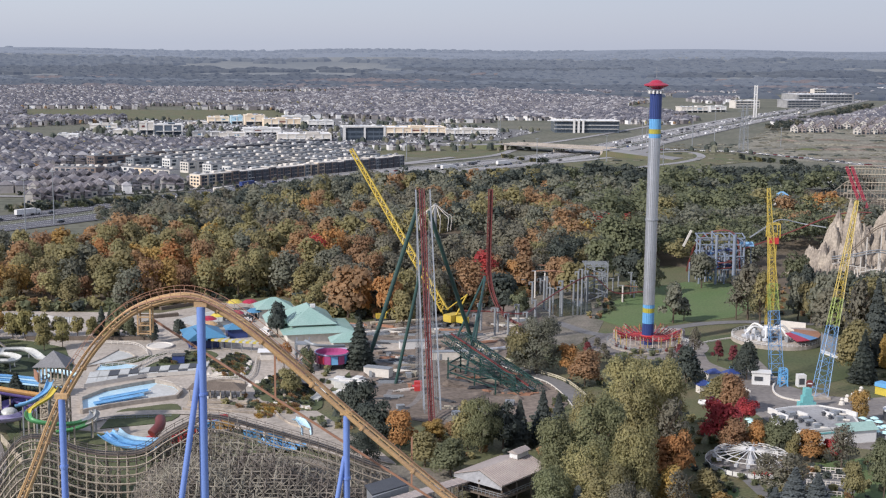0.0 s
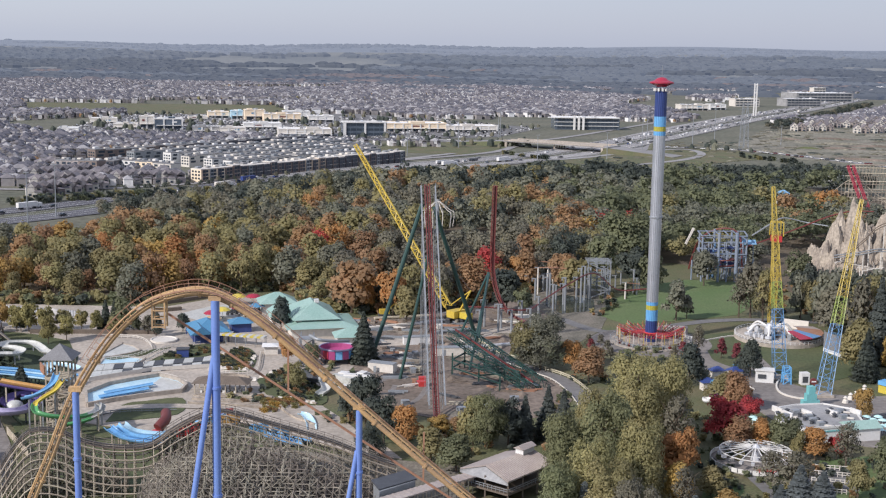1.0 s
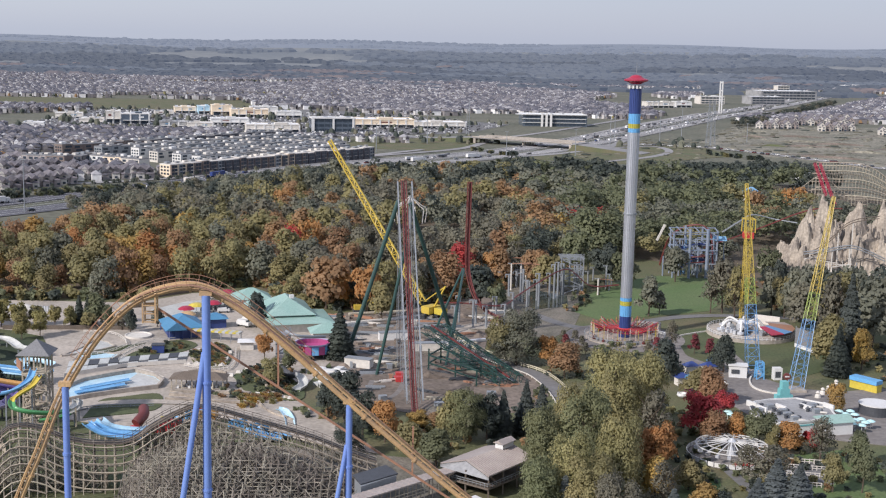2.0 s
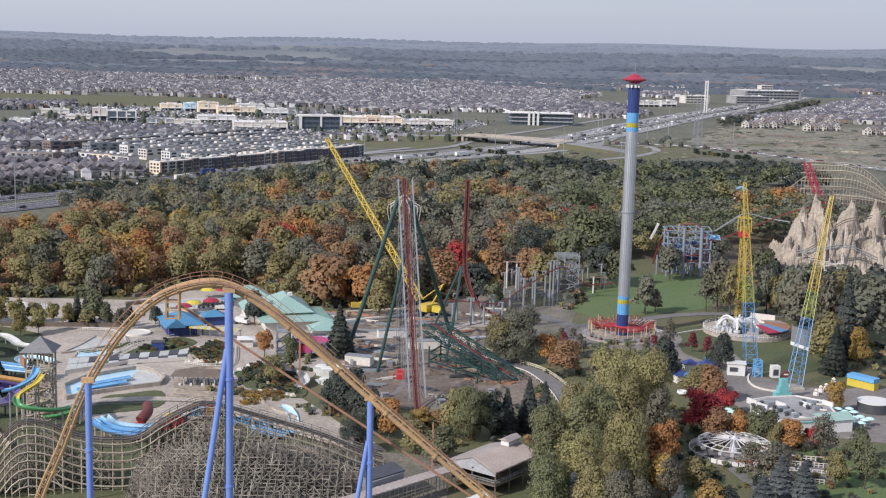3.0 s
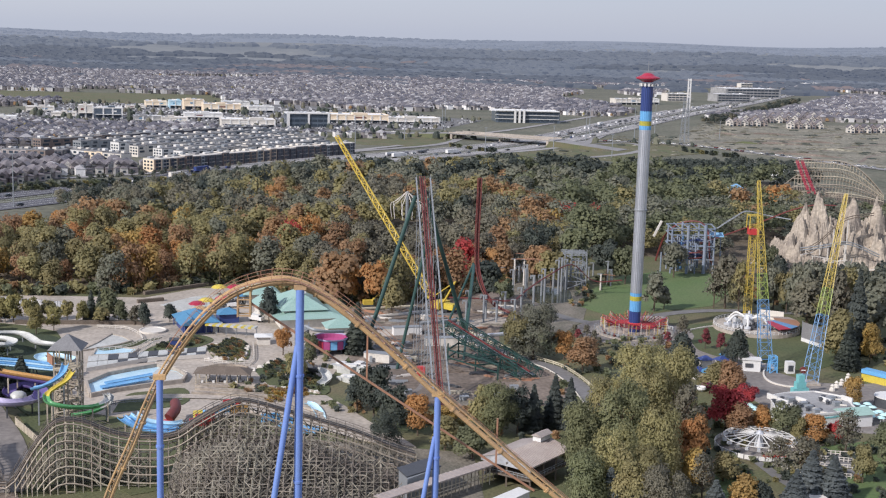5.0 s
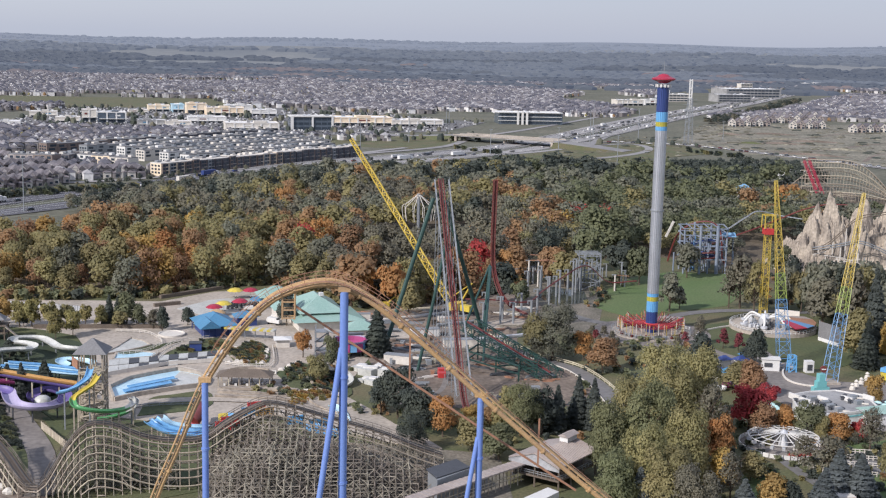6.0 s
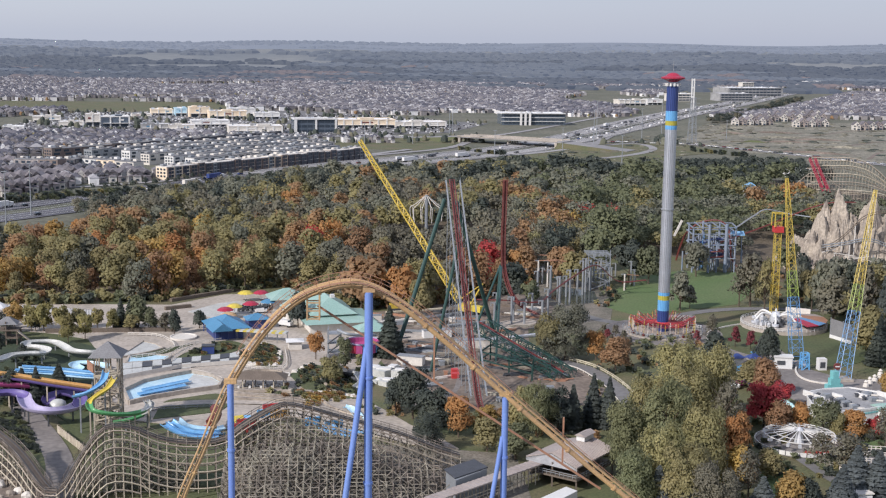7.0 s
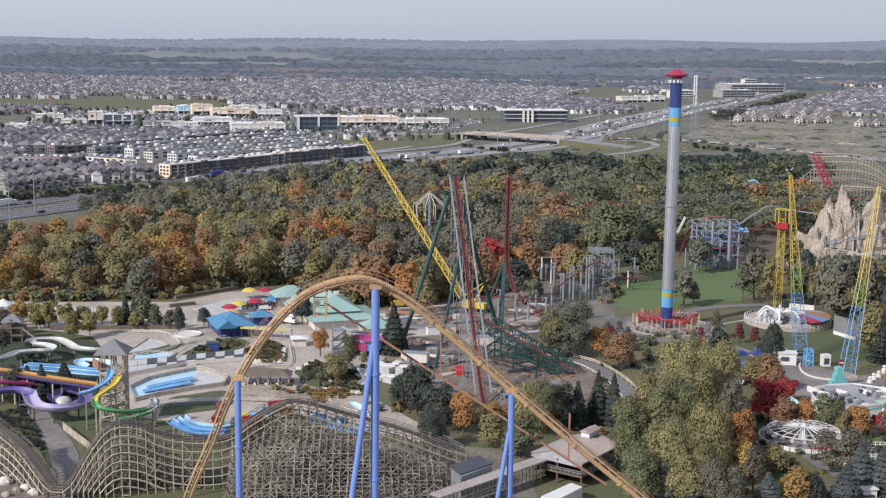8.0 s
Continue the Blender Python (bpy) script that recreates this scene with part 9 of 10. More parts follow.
for pts in ([(-95.4, 392.8), (-93.6, 403.1), (-90.1, 413.8), (-80.6, 420.2)], [(-93.0, 391.4), (-91.4, 403.0), (-88.7, 409.9)], [(-85.7, 379.5), (-80.1, 376.1), (-74.8, 369.5)], [(-113.2, 428.7), (-103.3, 427.0), (-97.3, 418.7), (-94.7, 410.7)], [(-71.6, 385.5), (-64.4, 382.6), (-57.9, 383.9)], [(-106.5, 395.8), (-98.5, 401.6), (-94.7, 410.7)], [(-58.6, 408.1), (-56.8, 389.5), (-57.7, 381.2)]):
    rail_fence(pts, "pale timber rail fence round the pools")
for pts in ([(-97.7, 332.9), (-87.3, 339.1), (-72.3, 342.1)], [(-123.1, 335.5), (-119.6, 339.7), (-114.9, 332.7)]):
    rail_fence(pts, "grey rail fence beside the walk", "grey")

# play house and tents at the far end of the water park
ph = thing("play_house", (-151.5, 420.8, 0.0), "dark timber play house with a stepped frame", "play house")
q = (-150.3, 417.5, 0.0)
for a in (-3.5, 0, 3.5):
    for b in (-2.5, 2.5):
        part("post", Geo().beam((q[0] + a, q[1] + b, 0), (q[0] + a, q[1] + b, 8 - abs(a)), 0.4), M["wood_dark"], ph)
for z in (2.5, 5):
    part("deck", Geo().box((q[0], q[1], z), (8, 6, 0.3)), M["wood_dark"], ph)
part("roof", Geo().hip((q[0], q[1], 7), (6, 5), 2.2, 0.1, 0.5), M["shingle"], ph)
part("stair", Geo().beam((q[0] + 4, q[1] - 3, 5), (q[0] + 10, q[1] - 3, 0), 1.2, 0.3), M["wood"], ph)
for x, y, z in [(-166.3, 464.1, 2.4), (-159.0, 443.1, 2.4)]:
    t = thing("shade_tent", (x, y, 0), "white pointed shade tent on a pole", "tent", "shade tents")
    part("canopy", Geo().lathe((x, y, 2.6), [(3.6, 0), (2.6, 0.7), (1.2, 1.5), (0.1, 2.2)], 8), M["white"], t)
    part("pole", Geo().beam((x, y, 0), (x, y, 4.6), 0.2), M["white"], t)
for x, y in [(51.0, 420.8), (55.1, 427.5), (56.2, 419.1), (50.6, 412.6), (81.7, 418.9), (56.1, 409.3), (50.9, 427.6), (77.3, 410.7)]:
    tree(x, y, 4.2, "maroon" if int(x) % 3 == 0 else "bare", "sparse", int(x) % 3, 800, 0.03, 1.1, "small crimson shrub tree by the swing tower", "park trees", "shrub_tree")

sheet("lawn_slides", [(-170, 440), (-159.4, 437.9), (-138.5, 430.9), (-125.3, 422.5), (-118.5, 405), (-138, 421.7), (-168.6, 427.8)], 0.235, M["lawn"], "dark grass round the white slide", "lawn")
for x, y, h, c in ((-157.5, 430, 8.5, "bare"), (-152.5, 425, 7.0, "dark"), (-149.0, 400, 8.0, "dark"), (-146, 436, 5.5, "dark"), (-139, 392, 6.0, "dark")):
    tree(x, y, h, c, "round", int(-x) % 4, 2200, 0.024, 0.9, f"{WORDS[c]} tree beside the white slide", "park trees")

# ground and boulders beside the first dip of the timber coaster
# dark lawn sheet added for the shade that lies on this grass
sheet("lawn_dip", [(-140.4, 333.2), (-127.2, 339.8), (-120.5, 326.2), (-110.9, 301.8), (-104.1, 286.8), (-109.4, 280.8), (-120.2, 302.0), (-135.2, 315.8)], 0.22, M["lawn"], "mown grass beside the path, dark green to carry its shade", "lawn")
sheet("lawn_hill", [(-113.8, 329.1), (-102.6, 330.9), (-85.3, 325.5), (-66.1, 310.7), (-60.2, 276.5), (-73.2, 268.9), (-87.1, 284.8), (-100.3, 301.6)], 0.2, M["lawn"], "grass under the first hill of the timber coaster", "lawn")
sheet("ground_dip", [(-131.1, 302.3), (-118.5, 295.6), (-107.6, 278.5), (-98.0, 269.6), (-92.1, 253.5), (-116.6, 254.2)], 0.21, M["dirt"], "brown bare ground below the dip", "ground")
rb = random.Random(12)
for x, y in [(-116.7, 286.3), (-114.9, 283.2), (-112.7, 280.9), (-115.4, 278.7), (-109.7, 274.9), (-111.3, 273.5), (-107.2, 271.9), (-112.8, 270.7)]:
    k = rb.uniform(0.7, 1.5)
    rock = Geo()
    ring = []
    for j, (rr0, z) in enumerate(((1.0, 0.0), (1.1, 0.5), (0.8, 0.95), (0.3, 1.15))):
        for i in range(8):
            a = i * math.pi / 4
            d = k * rr0 * rb.uniform(0.8, 1.2)
            rock.v.append((x + d * math.cos(a), y + d * math.sin(a) * 0.8, 0.15 + z * k))
    for j in range(3):
        for i in range(8):
            rock.f.append((j * 8 + i, j * 8 + (i + 1) % 8, j * 8 + 8 + (i + 1) % 8, j * 8 + 8 + i))
    rock.f.append(tuple(range(24, 32)))
    solid("boulder", rock, M["stucco" if k > 1.1 else "rock"], "pale weathered boulder on bare ground", "boulder", "boulders")

# dark planting under the slides and tracks worn across the field
arr, idx = [], []
for poly in ([(-159.4, 396.4), (-140.2, 403.5), (-128.3, 383.4), (-108.7, 357.7), (-107.4, 332.6), (-119.4, 345.2), (-140.4, 333.2)], [(-139.9, 331.6), (-126.7, 337.7), (-120.5, 325.2), (-112.0, 301.8), (-121.3, 306.4), (-135.9, 318.2)]):
    xs, ys = [p[0] for p in poly], [p[1] for p in poly]
    for k in range(420):
        x, y = qs.uniform(min(xs), max(xs)), qs.uniform(min(ys), max(ys))
        if inside(x, y, poly):
            h = qs.uniform(0.8, 2.4)
            arr.append((base - (0, 0, 0.3)) * (h, h, h * 0.8) + (x, y, 0.1))
            idx.append(np.full(len(base), qs.choice([0, 1, 1])))
tagged(new("shrubs", quads("shrubs", np.concatenate(arr), [LEAF["green"], LEAF["dark"]], np.concatenate(idx))), "dark low shrubs below the water slides", "shrubs", kind="stuff")
tr = Geo().strip(curve([(330, 1200), (420, 1230), (520, 1330), (640, 1380), (800, 1400)], 6), 5, 0.3)
tr.strip(curve([(340, 1300), (450, 1380), (560, 1500), (700, 1560)], 6), 4, 0.32).strip(curve([(420, 1120), (480, 1210), (600, 1240), (760, 1210)], 6), 4, 0.31)
solid("path_field", tr, M["dirt"], "worn dirt tracks across the open field", "path", kind="structure")

# service vehicles, garden edges and planting on the plaza


def van(x, y, turn, long, high, c):
    t = thing("van", (x, y, 0.2), "white service van parked on the plaza", "van", "parked vans")
    ca, sa = math.cos(turn), math.sin(turn)
    part("body", Geo().box((x, y, high * 0.45 + 0.5), (long, 1.9, high * 0.55), turn), M[c], t)
    part("roof", Geo().box((x - 0.4 * ca, y - 0.4 * sa, high * 0.86 + 0.4), (long * 0.72, 1.75, high * 0.36), turn), M[c], t)
    part("windscreen", Geo().box((x + long * 0.3 * ca, y + long * 0.3 * sa, high * 0.86 + 0.35), (0.5, 1.6, high * 0.26), turn), M["glass"], t)
    for a in (-0.32, 0.32):
        for b in (-0.9, 0.9):
            p = Vector((x + a * long * ca - b * sa, y + a * long * sa + b * ca, 0.55))
            part("wheel", Geo().tube([p + Vector((0.12 * sa, -0.12 * ca, 0)), p - Vector((0.12 * sa, -0.12 * ca, 0))], 0.36, 12), M["rubber"], t)


for (x, y), tn, lg, hi in zip([(-60.4, 442.4), (-70.9, 465.2), (-59.8, 449.7)], (-0.6, 0.2, -0.5), (5.6, 4.4, 4.6), (2.2, 1.5, 1.6)):
    van(x, y, tn, lg, hi, "white")
for pts in ([(-70.8, 395.4), (-67.1, 389.6), (-62.2, 388.2), (-59.0, 393.8)], [(-69.3, 379.3), (-63.4, 381.2), (-57.6, 378.5)], [(-70.6, 357.1), (-62.0, 351.0), (-47.4, 348.5)], [(-45.7, 370.4), (-41.2, 356.6), (-34.6, 350.6)], [(-47.8, 356.7), (-40.9, 339.4), (-33.0, 330.6)]):
    w = thing("garden_wall", (*pts[0], 0), "low pale stone garden wall on the plaza", "wall", "garden walls")
    ln2 = curve(pts, 5)
    for i, (a, b) in enumerate(zip(ln2, ln2[1:])):
        part("stone", Geo().beam((a.x, a.y, 0.45), (b.x, b.y, 0.45), 0.6, 0.7 + 0.15 * (i % 3)), M["rock"], w)
arr = []
for (cx, cy), rad, n in zip([(-42.7, 349.5), (-47.5, 350.8), (-46.5, 343.9), (-63.2, 389.6), (3.3, 325.3), (-1.4, 323.8)], (4.5, 3, 3, 4, 3, 3), (40, 20, 16, 18, 12, 12)):
    for k in range(n):
        h, a, d = qs.uniform(1.0, 2.2), qs.random() * 6.28, rad * qs.random() ** 0.5
        arr.append((base - (0, 0, 0.3)) * (h, h, h) + (cx + d * math.cos(a), cy + d * math.sin(a), 0.2))
arr = np.concatenate(arr)
tagged(new("bedding_shrubs", quads("bedding_shrubs", arr, [LEAF["yellow"], LEAF["rust"], LEAF["olive"]], (np.arange(len(arr)) // len(base)) % 3)), "tan and gold bedding shrubs in plaza beds", "shrubs", kind="stuff")

rb2 = random.Random(41)
arr, idx = [], []
for poly, n in (([(-72.8, 401.3), (-65.5, 415), (-60.5, 405.8), (-60, 388.7), (-68.0, 389.2)], 110), ([(-91, 397), (-88, 405), (-80.2, 418), (-73.5, 412), (-79, 402.5), (-87.1, 399)], 50), ([(-54, 376), (-49.0, 387), (-36, 367), (-34.5, 352.5), (-46.5, 358)], 120)):
    xs, ys = [p[0] for p in poly], [p[1] for p in poly]
    for k in range(n * 3):
        x, y = rb2.uniform(min(xs), max(xs)), rb2.uniform(min(ys), max(ys))
        if inside(x, y, poly) and rb2.random() < 0.6:
            h = rb2.uniform(0.8, 2.2)
            arr.append((base - (0, 0, 0.3)) * (h, h, h * 0.9) + (x, y, 0.3))
            idx.append(np.full(len(base), rb2.choice((0, 0, 1, 1, 2, 3))))
tagged(new("bed_shrubs", quads("bed_shrubs", np.concatenate(arr), [LEAF["dark"], LEAF["green"], LEAF["olive"], LEAF["rust"]], np.concatenate(idx))), "mixed low shrubs filling the plaza beds", "shrubs", kind="stuff")
for a, b, n in (((-71, 389), (-60, 387), 12), ((-60, 387), (-60, 405), 14), ((-73, 401), (-66, 416), 10), ((-56, 375), (-49, 389), 10), ((-48, 357), (-34, 351), 14)):
    for k in range(n):
        f, sz = rb2.random(), rb2.uniform(0.5, 1.2)
        g = Geo().add([(a[0] + (b[0] - a[0]) * f + sz * px * rb2.uniform(0.7, 1.1), a[1] + (b[1] - a[1]) * f + sz * py * rb2.uniform(0.7, 1.1) + rb2.uniform(-0.1, 0.1), 0.3 + sz * pz * rb2.uniform(0.6, 1.0))
                       for px, py, pz in ((-1, -0.8, 0), (1, -0.9, 0), (1, 0.8, 0), (-0.9, 0.9, 0), (-0.6, -0.5, 0.9), (0.7, -0.5, 0.8), (0.5, 0.6, 0.9), (-0.6, 0.5, 0.7))],
                      [(3, 2, 1, 0), (4, 5, 6, 7), (0, 1, 5, 4), (1, 2, 6, 5), (2, 3, 7, 6), (3, 0, 4, 7)])
        solid("boulder", g, M["stucco"], "pale boulder edging a plaza bed", "boulder", "edging boulders")
sheet("lawn_wheel", [(93.8, 307.7), (112.7, 313.2), (120.2, 291.8), (105.3, 268.6), (84.3, 267.8)], 0.19, M["turf"], "mown lawn beside the tilting wheel", "lawn")
sheet("lawn_path", [(62.6, 287.0), (72.0, 289.0), (68.0, 265.5), (55.5, 265.1)], 0.18, M["turf"], "small mown lawn below the tilting wheel", "lawn")

sheet("pavement_walk", [(-54.7, 341.8), (-41.0, 348.4), (-33.0, 349.4), (-26.8, 338.0), (-20.3, 324.2), (-12.7, 312.3), (-8.9, 303.9), (-20.2, 307.8), (-34.5, 318.5), (-46.7, 327.8), (-55.4, 335.3)], 0.36, M["concrete"], "pale concrete walk behind the timber coaster", "pavement")
for pts in ([(-43.9, 313.0, 3.6), (-41.8, 312.3, 2.6), (-38.6, 312.6, 1.6), (-34.5, 312.8, 1.2)], [(-41.5, 315.0, 3.6), (-39.5, 314.2, 2.6), (-36.0, 314.9, 1.6), (-32.3, 315.7, 1.2)]):
    flume(pts, 1.2, ((1, "slide_blue"),), "low blue children's slide on the walk", 2, "grey", 0.6)

# concrete barriers along the highway, low earth ridges in the field
for off in (-27, 0, 27):
    pts = curve(HWY, 6)
    bar = []
    for i, p in enumerate(pts):
        d = pts[min(i + 1, len(pts) - 1)] - pts[max(i - 1, 0)]
        q = p + Vector((-d.y, d.x)).normalized() * off
        if p.y > 900:
            bar.append((q.x, q.y, 1.3))
    solid("road_barrier", Geo().strip(bar, 0.7, 0, 1.0), M["stucco"], "pale concrete barrier along the highway", "barrier", kind="structure")
rf2 = random.Random(77)
for k in range(26):
    x, y = rf2.uniform(340, 900), rf2.uniform(1110, 1520)
    if not inside(x, y, KEEP_OUT[2]):
        continue
    a, long = rf2.uniform(-0.3, 0.5), rf2.uniform(25, 80)
    pts = [(x + (f - 0.5) * long * math.cos(a), y + (f - 0.5) * long * math.sin(a) + 6 * math.sin(f * 5)) for f in np.linspace(0, 1, 9)]
    g = Geo()
    for i, (px, py) in enumerate(pts):
        h = 1.8 * math.sin(math.pi * i / 8) + 0.1
        g.v += [(px, py - 3.5, 0.1), (px, py, 0.2 + h), (px, py + 4, 0.1)]
    for i in range(8):
        g.f += [(i * 3, i * 3 + 3, i * 3 + 4, i * 3 + 1), (i * 3 + 1, i * 3 + 4, i * 3 + 5, i * 3 + 2)]
    solid("earth_ridge", g, M[("grass", "dirt", "dry")[k % 3]], "low grassy earth ridge in the open field", "ridge", "earth ridges")
# ---- trees standing in the park ----
tree(-153.8, 438.5, 9.2, "yellow", "round", 1, 1500, 0.0320, 0.95, "golden yellow tree with a rounded crown", "park trees", "tree")
tree(-147.2, 435.2, 8.8, "gold_green", "round", 2, 1500, 0.0320, 0.94, "golden-green tree with a rounded crown", "park trees", "tree")
tree(-143.0, 435.2, 9.6, "gold_green", "round", 0, 1500, 0.0320, 0.86, "golden-green tree with a rounded crown", "park trees", "tree")
tree(-137.2, 435.4, 8.8, "gold_green", "round", 1, 1500, 0.0320, 0.93, "golden-green tree with a rounded crown", "park trees", "tree")
tree(-130.8, 417.2, 9.6, "gold_green", "round", 2, 3500, 0.0195, 0.77, "golden-green tree with a rounded crown", "park trees", "tree")
tree(-126.6, 423.7, 8.2, "gold_green", "round", 0, 1500, 0.0320, 0.86, "golden-green tree with a rounded crown", "park trees", "tree")
tree(-124.8, 435.6, 7.8, "gold_green", "round", 1, 1500, 0.0320, 0.80, "golden-green tree with a rounded crown", "park trees", "tree")
tree(-119.6, 435.7, 7.6, "gold_green", "round", 2, 1500, 0.0320, 0.82, "golden-green tree with a rounded crown", "park trees", "tree")
tree(-117.8, 441.0, 10.9, "dark", "spruce", 0, 1400, 0.0300, 1.21, "dark green conifer beside the plaza", "park trees", "spruce_tree")
tree(-114.7, 441.1, 10.5, "dark", "spruce", 1, 1400, 0.0300, 1.26, "dark green conifer beside the plaza", "park trees", "spruce_tree")
tree(-111.8, 441.2, 11.4, "green", "tall", 2, 1300, 0.0300, 1.05, "green leafy tree with a narrow crown", "park trees", "tree")
tree(-106.8, 436.0, 8.0, "green", "tall", 0, 1300, 0.0300, 0.97, "green leafy tree with a narrow crown", "park trees", "tree")
tree(-112.9, 434.1, 6.0, "olive", "round", 1, 1500, 0.0320, 1.19, "olive-green tree with a rounded crown", "park trees", "tree")
tree(-101.5, 434.3, 6.8, "bare", "sparse", 2, 800, 0.0200, 1.18, "grey half-bare tree with thin open branches", "park trees", "tree")
tree(-97.9, 431.0, 8.4, "dark", "tall", 0, 1300, 0.0300, 0.85, "dark green tree with a narrow crown", "park trees", "tree")
tree(-132.2, 439.0, 7.1, "olive", "round", 1, 1500, 0.0320, 1.03, "olive-green tree with a rounded crown", "park trees", "tree")
tree(-90.4, 439.8, 6.5, "dark", "tall", 2, 1300, 0.0300, 1.11, "dark green tree with a narrow crown", "park trees", "tree")
tree(-123.5, 346.3, 10.8, "spruce", "spruce", 0, 4200, 0.0165, 1.53, "dark green spruce with drooping branches", "park trees", "spruce_tree")
tree(-48.0, 395.5, 8.9, "orange", "round", 1, 3500, 0.0195, 0.87, "orange autumn tree with a rounded crown", "park trees", "tree")
tree(-42.2, 364.5, 8.6, "olive", "round", 2, 3500, 0.0195, 0.92, "olive-green tree with a rounded crown", "park trees", "tree")
tree(-38.6, 378.7, 10.7, "green", "round", 0, 3500, 0.0195, 0.58, "green leafy tree with a rounded crown", "park trees", "tree")
tree(-24.4, 400.2, 16.9, "dark", "spruce", 1, 4200, 0.0165, 1.54, "dark green conifer beside the plaza", "park trees", "spruce_tree")
tree(-33.6, 474.8, 19.0, "rust", "round", 2, 1500, 0.0320, 1.14, "rusty brown autumn tree with a rounded crown", "park trees", "tree")
tree(-29.7, 474.9, 16.4, "orange", "round", 0, 1500, 0.0320, 0.93, "orange autumn tree with a rounded crown", "park trees", "tree")
tree(-17.8, 470.1, 17.4, "orange", "round", 1, 1500, 0.0320, 0.80, "orange autumn tree with a rounded crown", "park trees", "tree")
tree(-12.1, 455.4, 13.7, "olive", "round", 2, 1500, 0.0320, 0.89, "olive-green tree with a rounded crown", "park trees", "tree")
tree(-19.4, 330.3, 13.7, "dark", "round", 0, 3500, 0.0195, 0.93, "dark green tree with a rounded crown", "park trees", "tree")
tree(-23.9, 334.0, 10.0, "dark", "round", 1, 3500, 0.0195, 0.91, "dark green tree with a rounded crown", "park trees", "tree")
tree(-14.0, 316.3, 12.2, "dark", "round", 2, 3500, 0.0195, 1.01, "dark green tree with a rounded crown", "park trees", "tree")
tree(-8.2, 313.9, 10.6, "orange", "round", 0, 3500, 0.0195, 0.90, "orange autumn tree with a rounded crown", "park trees", "tree")
tree(-16.8, 302.4, 9.5, "dark", "big", 1, 12000, 0.0102, 0.95, "dark green tree with a broad crown", "park trees", "tree")
tree(0.4, 325.2, 5.0, "yellow", "round", 2, 3500, 0.0195, 1.65, "golden yellow tree with a rounded crown", "park trees", "tree")
tree(5.6, 326.2, 4.4, "rust", "round", 0, 3500, 0.0195, 1.64, "rusty brown autumn tree with a rounded crown", "park trees", "tree")
tree(12.4, 313.8, 14.4, "willow_green", "big", 1, 12000, 0.0102, 0.82, "light green tree with a broad crown", "park trees", "tree")
tree(17.9, 316.2, 12.2, "dark", "round", 2, 3500, 0.0195, 0.87, "dark green tree with a rounded crown", "park trees", "tree")
tree(22.3, 318.6, 13.1, "spruce", "spruce", 0, 4200, 0.0165, 1.36, "dark green spruce with drooping branches", "park trees", "spruce_tree")
tree(28.6, 323.6, 14.5, "spruce", "spruce", 1, 4200, 0.0165, 1.31, "dark green spruce with drooping branches", "park trees", "spruce_tree")
tree(32.6, 322.1, 14.0, "spruce", "spruce", 2, 4200, 0.0165, 1.29, "dark green spruce with drooping branches", "park trees", "spruce_tree")
tree(9.0, 316.2, 12.2, "olive", "tall", 0, 2600, 0.0225, 0.99, "olive-green tree with a narrow crown", "park trees", "tree")
tree(4.5, 295.8, 9.4, "green", "tall", 1, 2600, 0.0225, 1.34, "green leafy tree with a narrow crown", "park trees", "tree")
tree(-1.9, 302.4, 8.8, "olive", "tall", 2, 2600, 0.0225, 1.31, "olive-green tree with a narrow crown", "park trees", "tree")
tree(31.9, 393.5, 17.7, "sage", "big", 0, 12000, 0.0102, 1.04, "pale grey-green tree with a broad crown", "park trees", "tree")
tree(26.4, 393.4, 14.9, "olive", "round", 1, 3500, 0.0195, 0.87, "olive-green tree with a rounded crown", "park trees", "tree")
tree(45.8, 379.5, 10.5, "rust", "round", 2, 3500, 0.0195, 1.30, "rusty brown autumn tree with a rounded crown", "park trees", "tree")
tree(42.0, 393.6, 9.3, "orange", "round", 0, 3500, 0.0195, 0.93, "orange autumn tree with a rounded crown", "park trees", "tree")
tree(75.9, 376.4, 13.5, "dark", "tall", 1, 2600, 0.0225, 0.97, "dark green tree with a narrow crown", "park trees", "tree")
tree(88.5, 470.8, 15.3, "sage", "sparse", 2, 1500, 0.0270, 0.96, "pale grey-green tree with thin open branches", "park trees", "tree")
tree(93.1, 473.8, 9.3, "sage", "sparse", 0, 1500, 0.0270, 0.84, "pale grey-green tree with thin open branches", "park trees", "tree")
tree(97.0, 388.5, 12.1, "dark", "tall", 1, 2600, 0.0225, 0.90, "dark green tree with a narrow crown", "park trees", "tree")
tree(92.9, 411.6, 7.2, "maroon", "sparse", 2, 1600, 0.022, 0.8, "dull crimson young tree on the lawn", "park trees", "tree")
tree(97.1, 408.0, 6.6, "maroon", "sparse", 1, 1600, 0.022, 0.85, "dull crimson young tree on the lawn", "park trees", "tree")
tree(86.4, 417.5, 9.9, "bare", "sparse", 0, 1600, 0.0150, 0.80, "grey half-bare tree with thin open branches", "park trees", "tree")
tree(83.1, 360.3, 8.7, "olive", "tall", 1, 2600, 0.0225, 1.62, "olive-green tree with a narrow crown", "park trees", "tree")
tree(84.0, 351.1, 11.4, "rust", "tall", 2, 2600, 0.0225, 1.09, "rusty brown autumn tree with a narrow crown", "park trees", "tree")
tree(74.4, 321.1, 11.3, "red", "round", 0, 3500, 0.0195, 1.15, "scarlet autumn tree with a rounded crown", "park trees", "tree")
tree(85.4, 339.6, 7.4, "red", "round", 1, 3500, 0.0195, 1.19, "scarlet autumn tree with a rounded crown", "park trees", "tree")
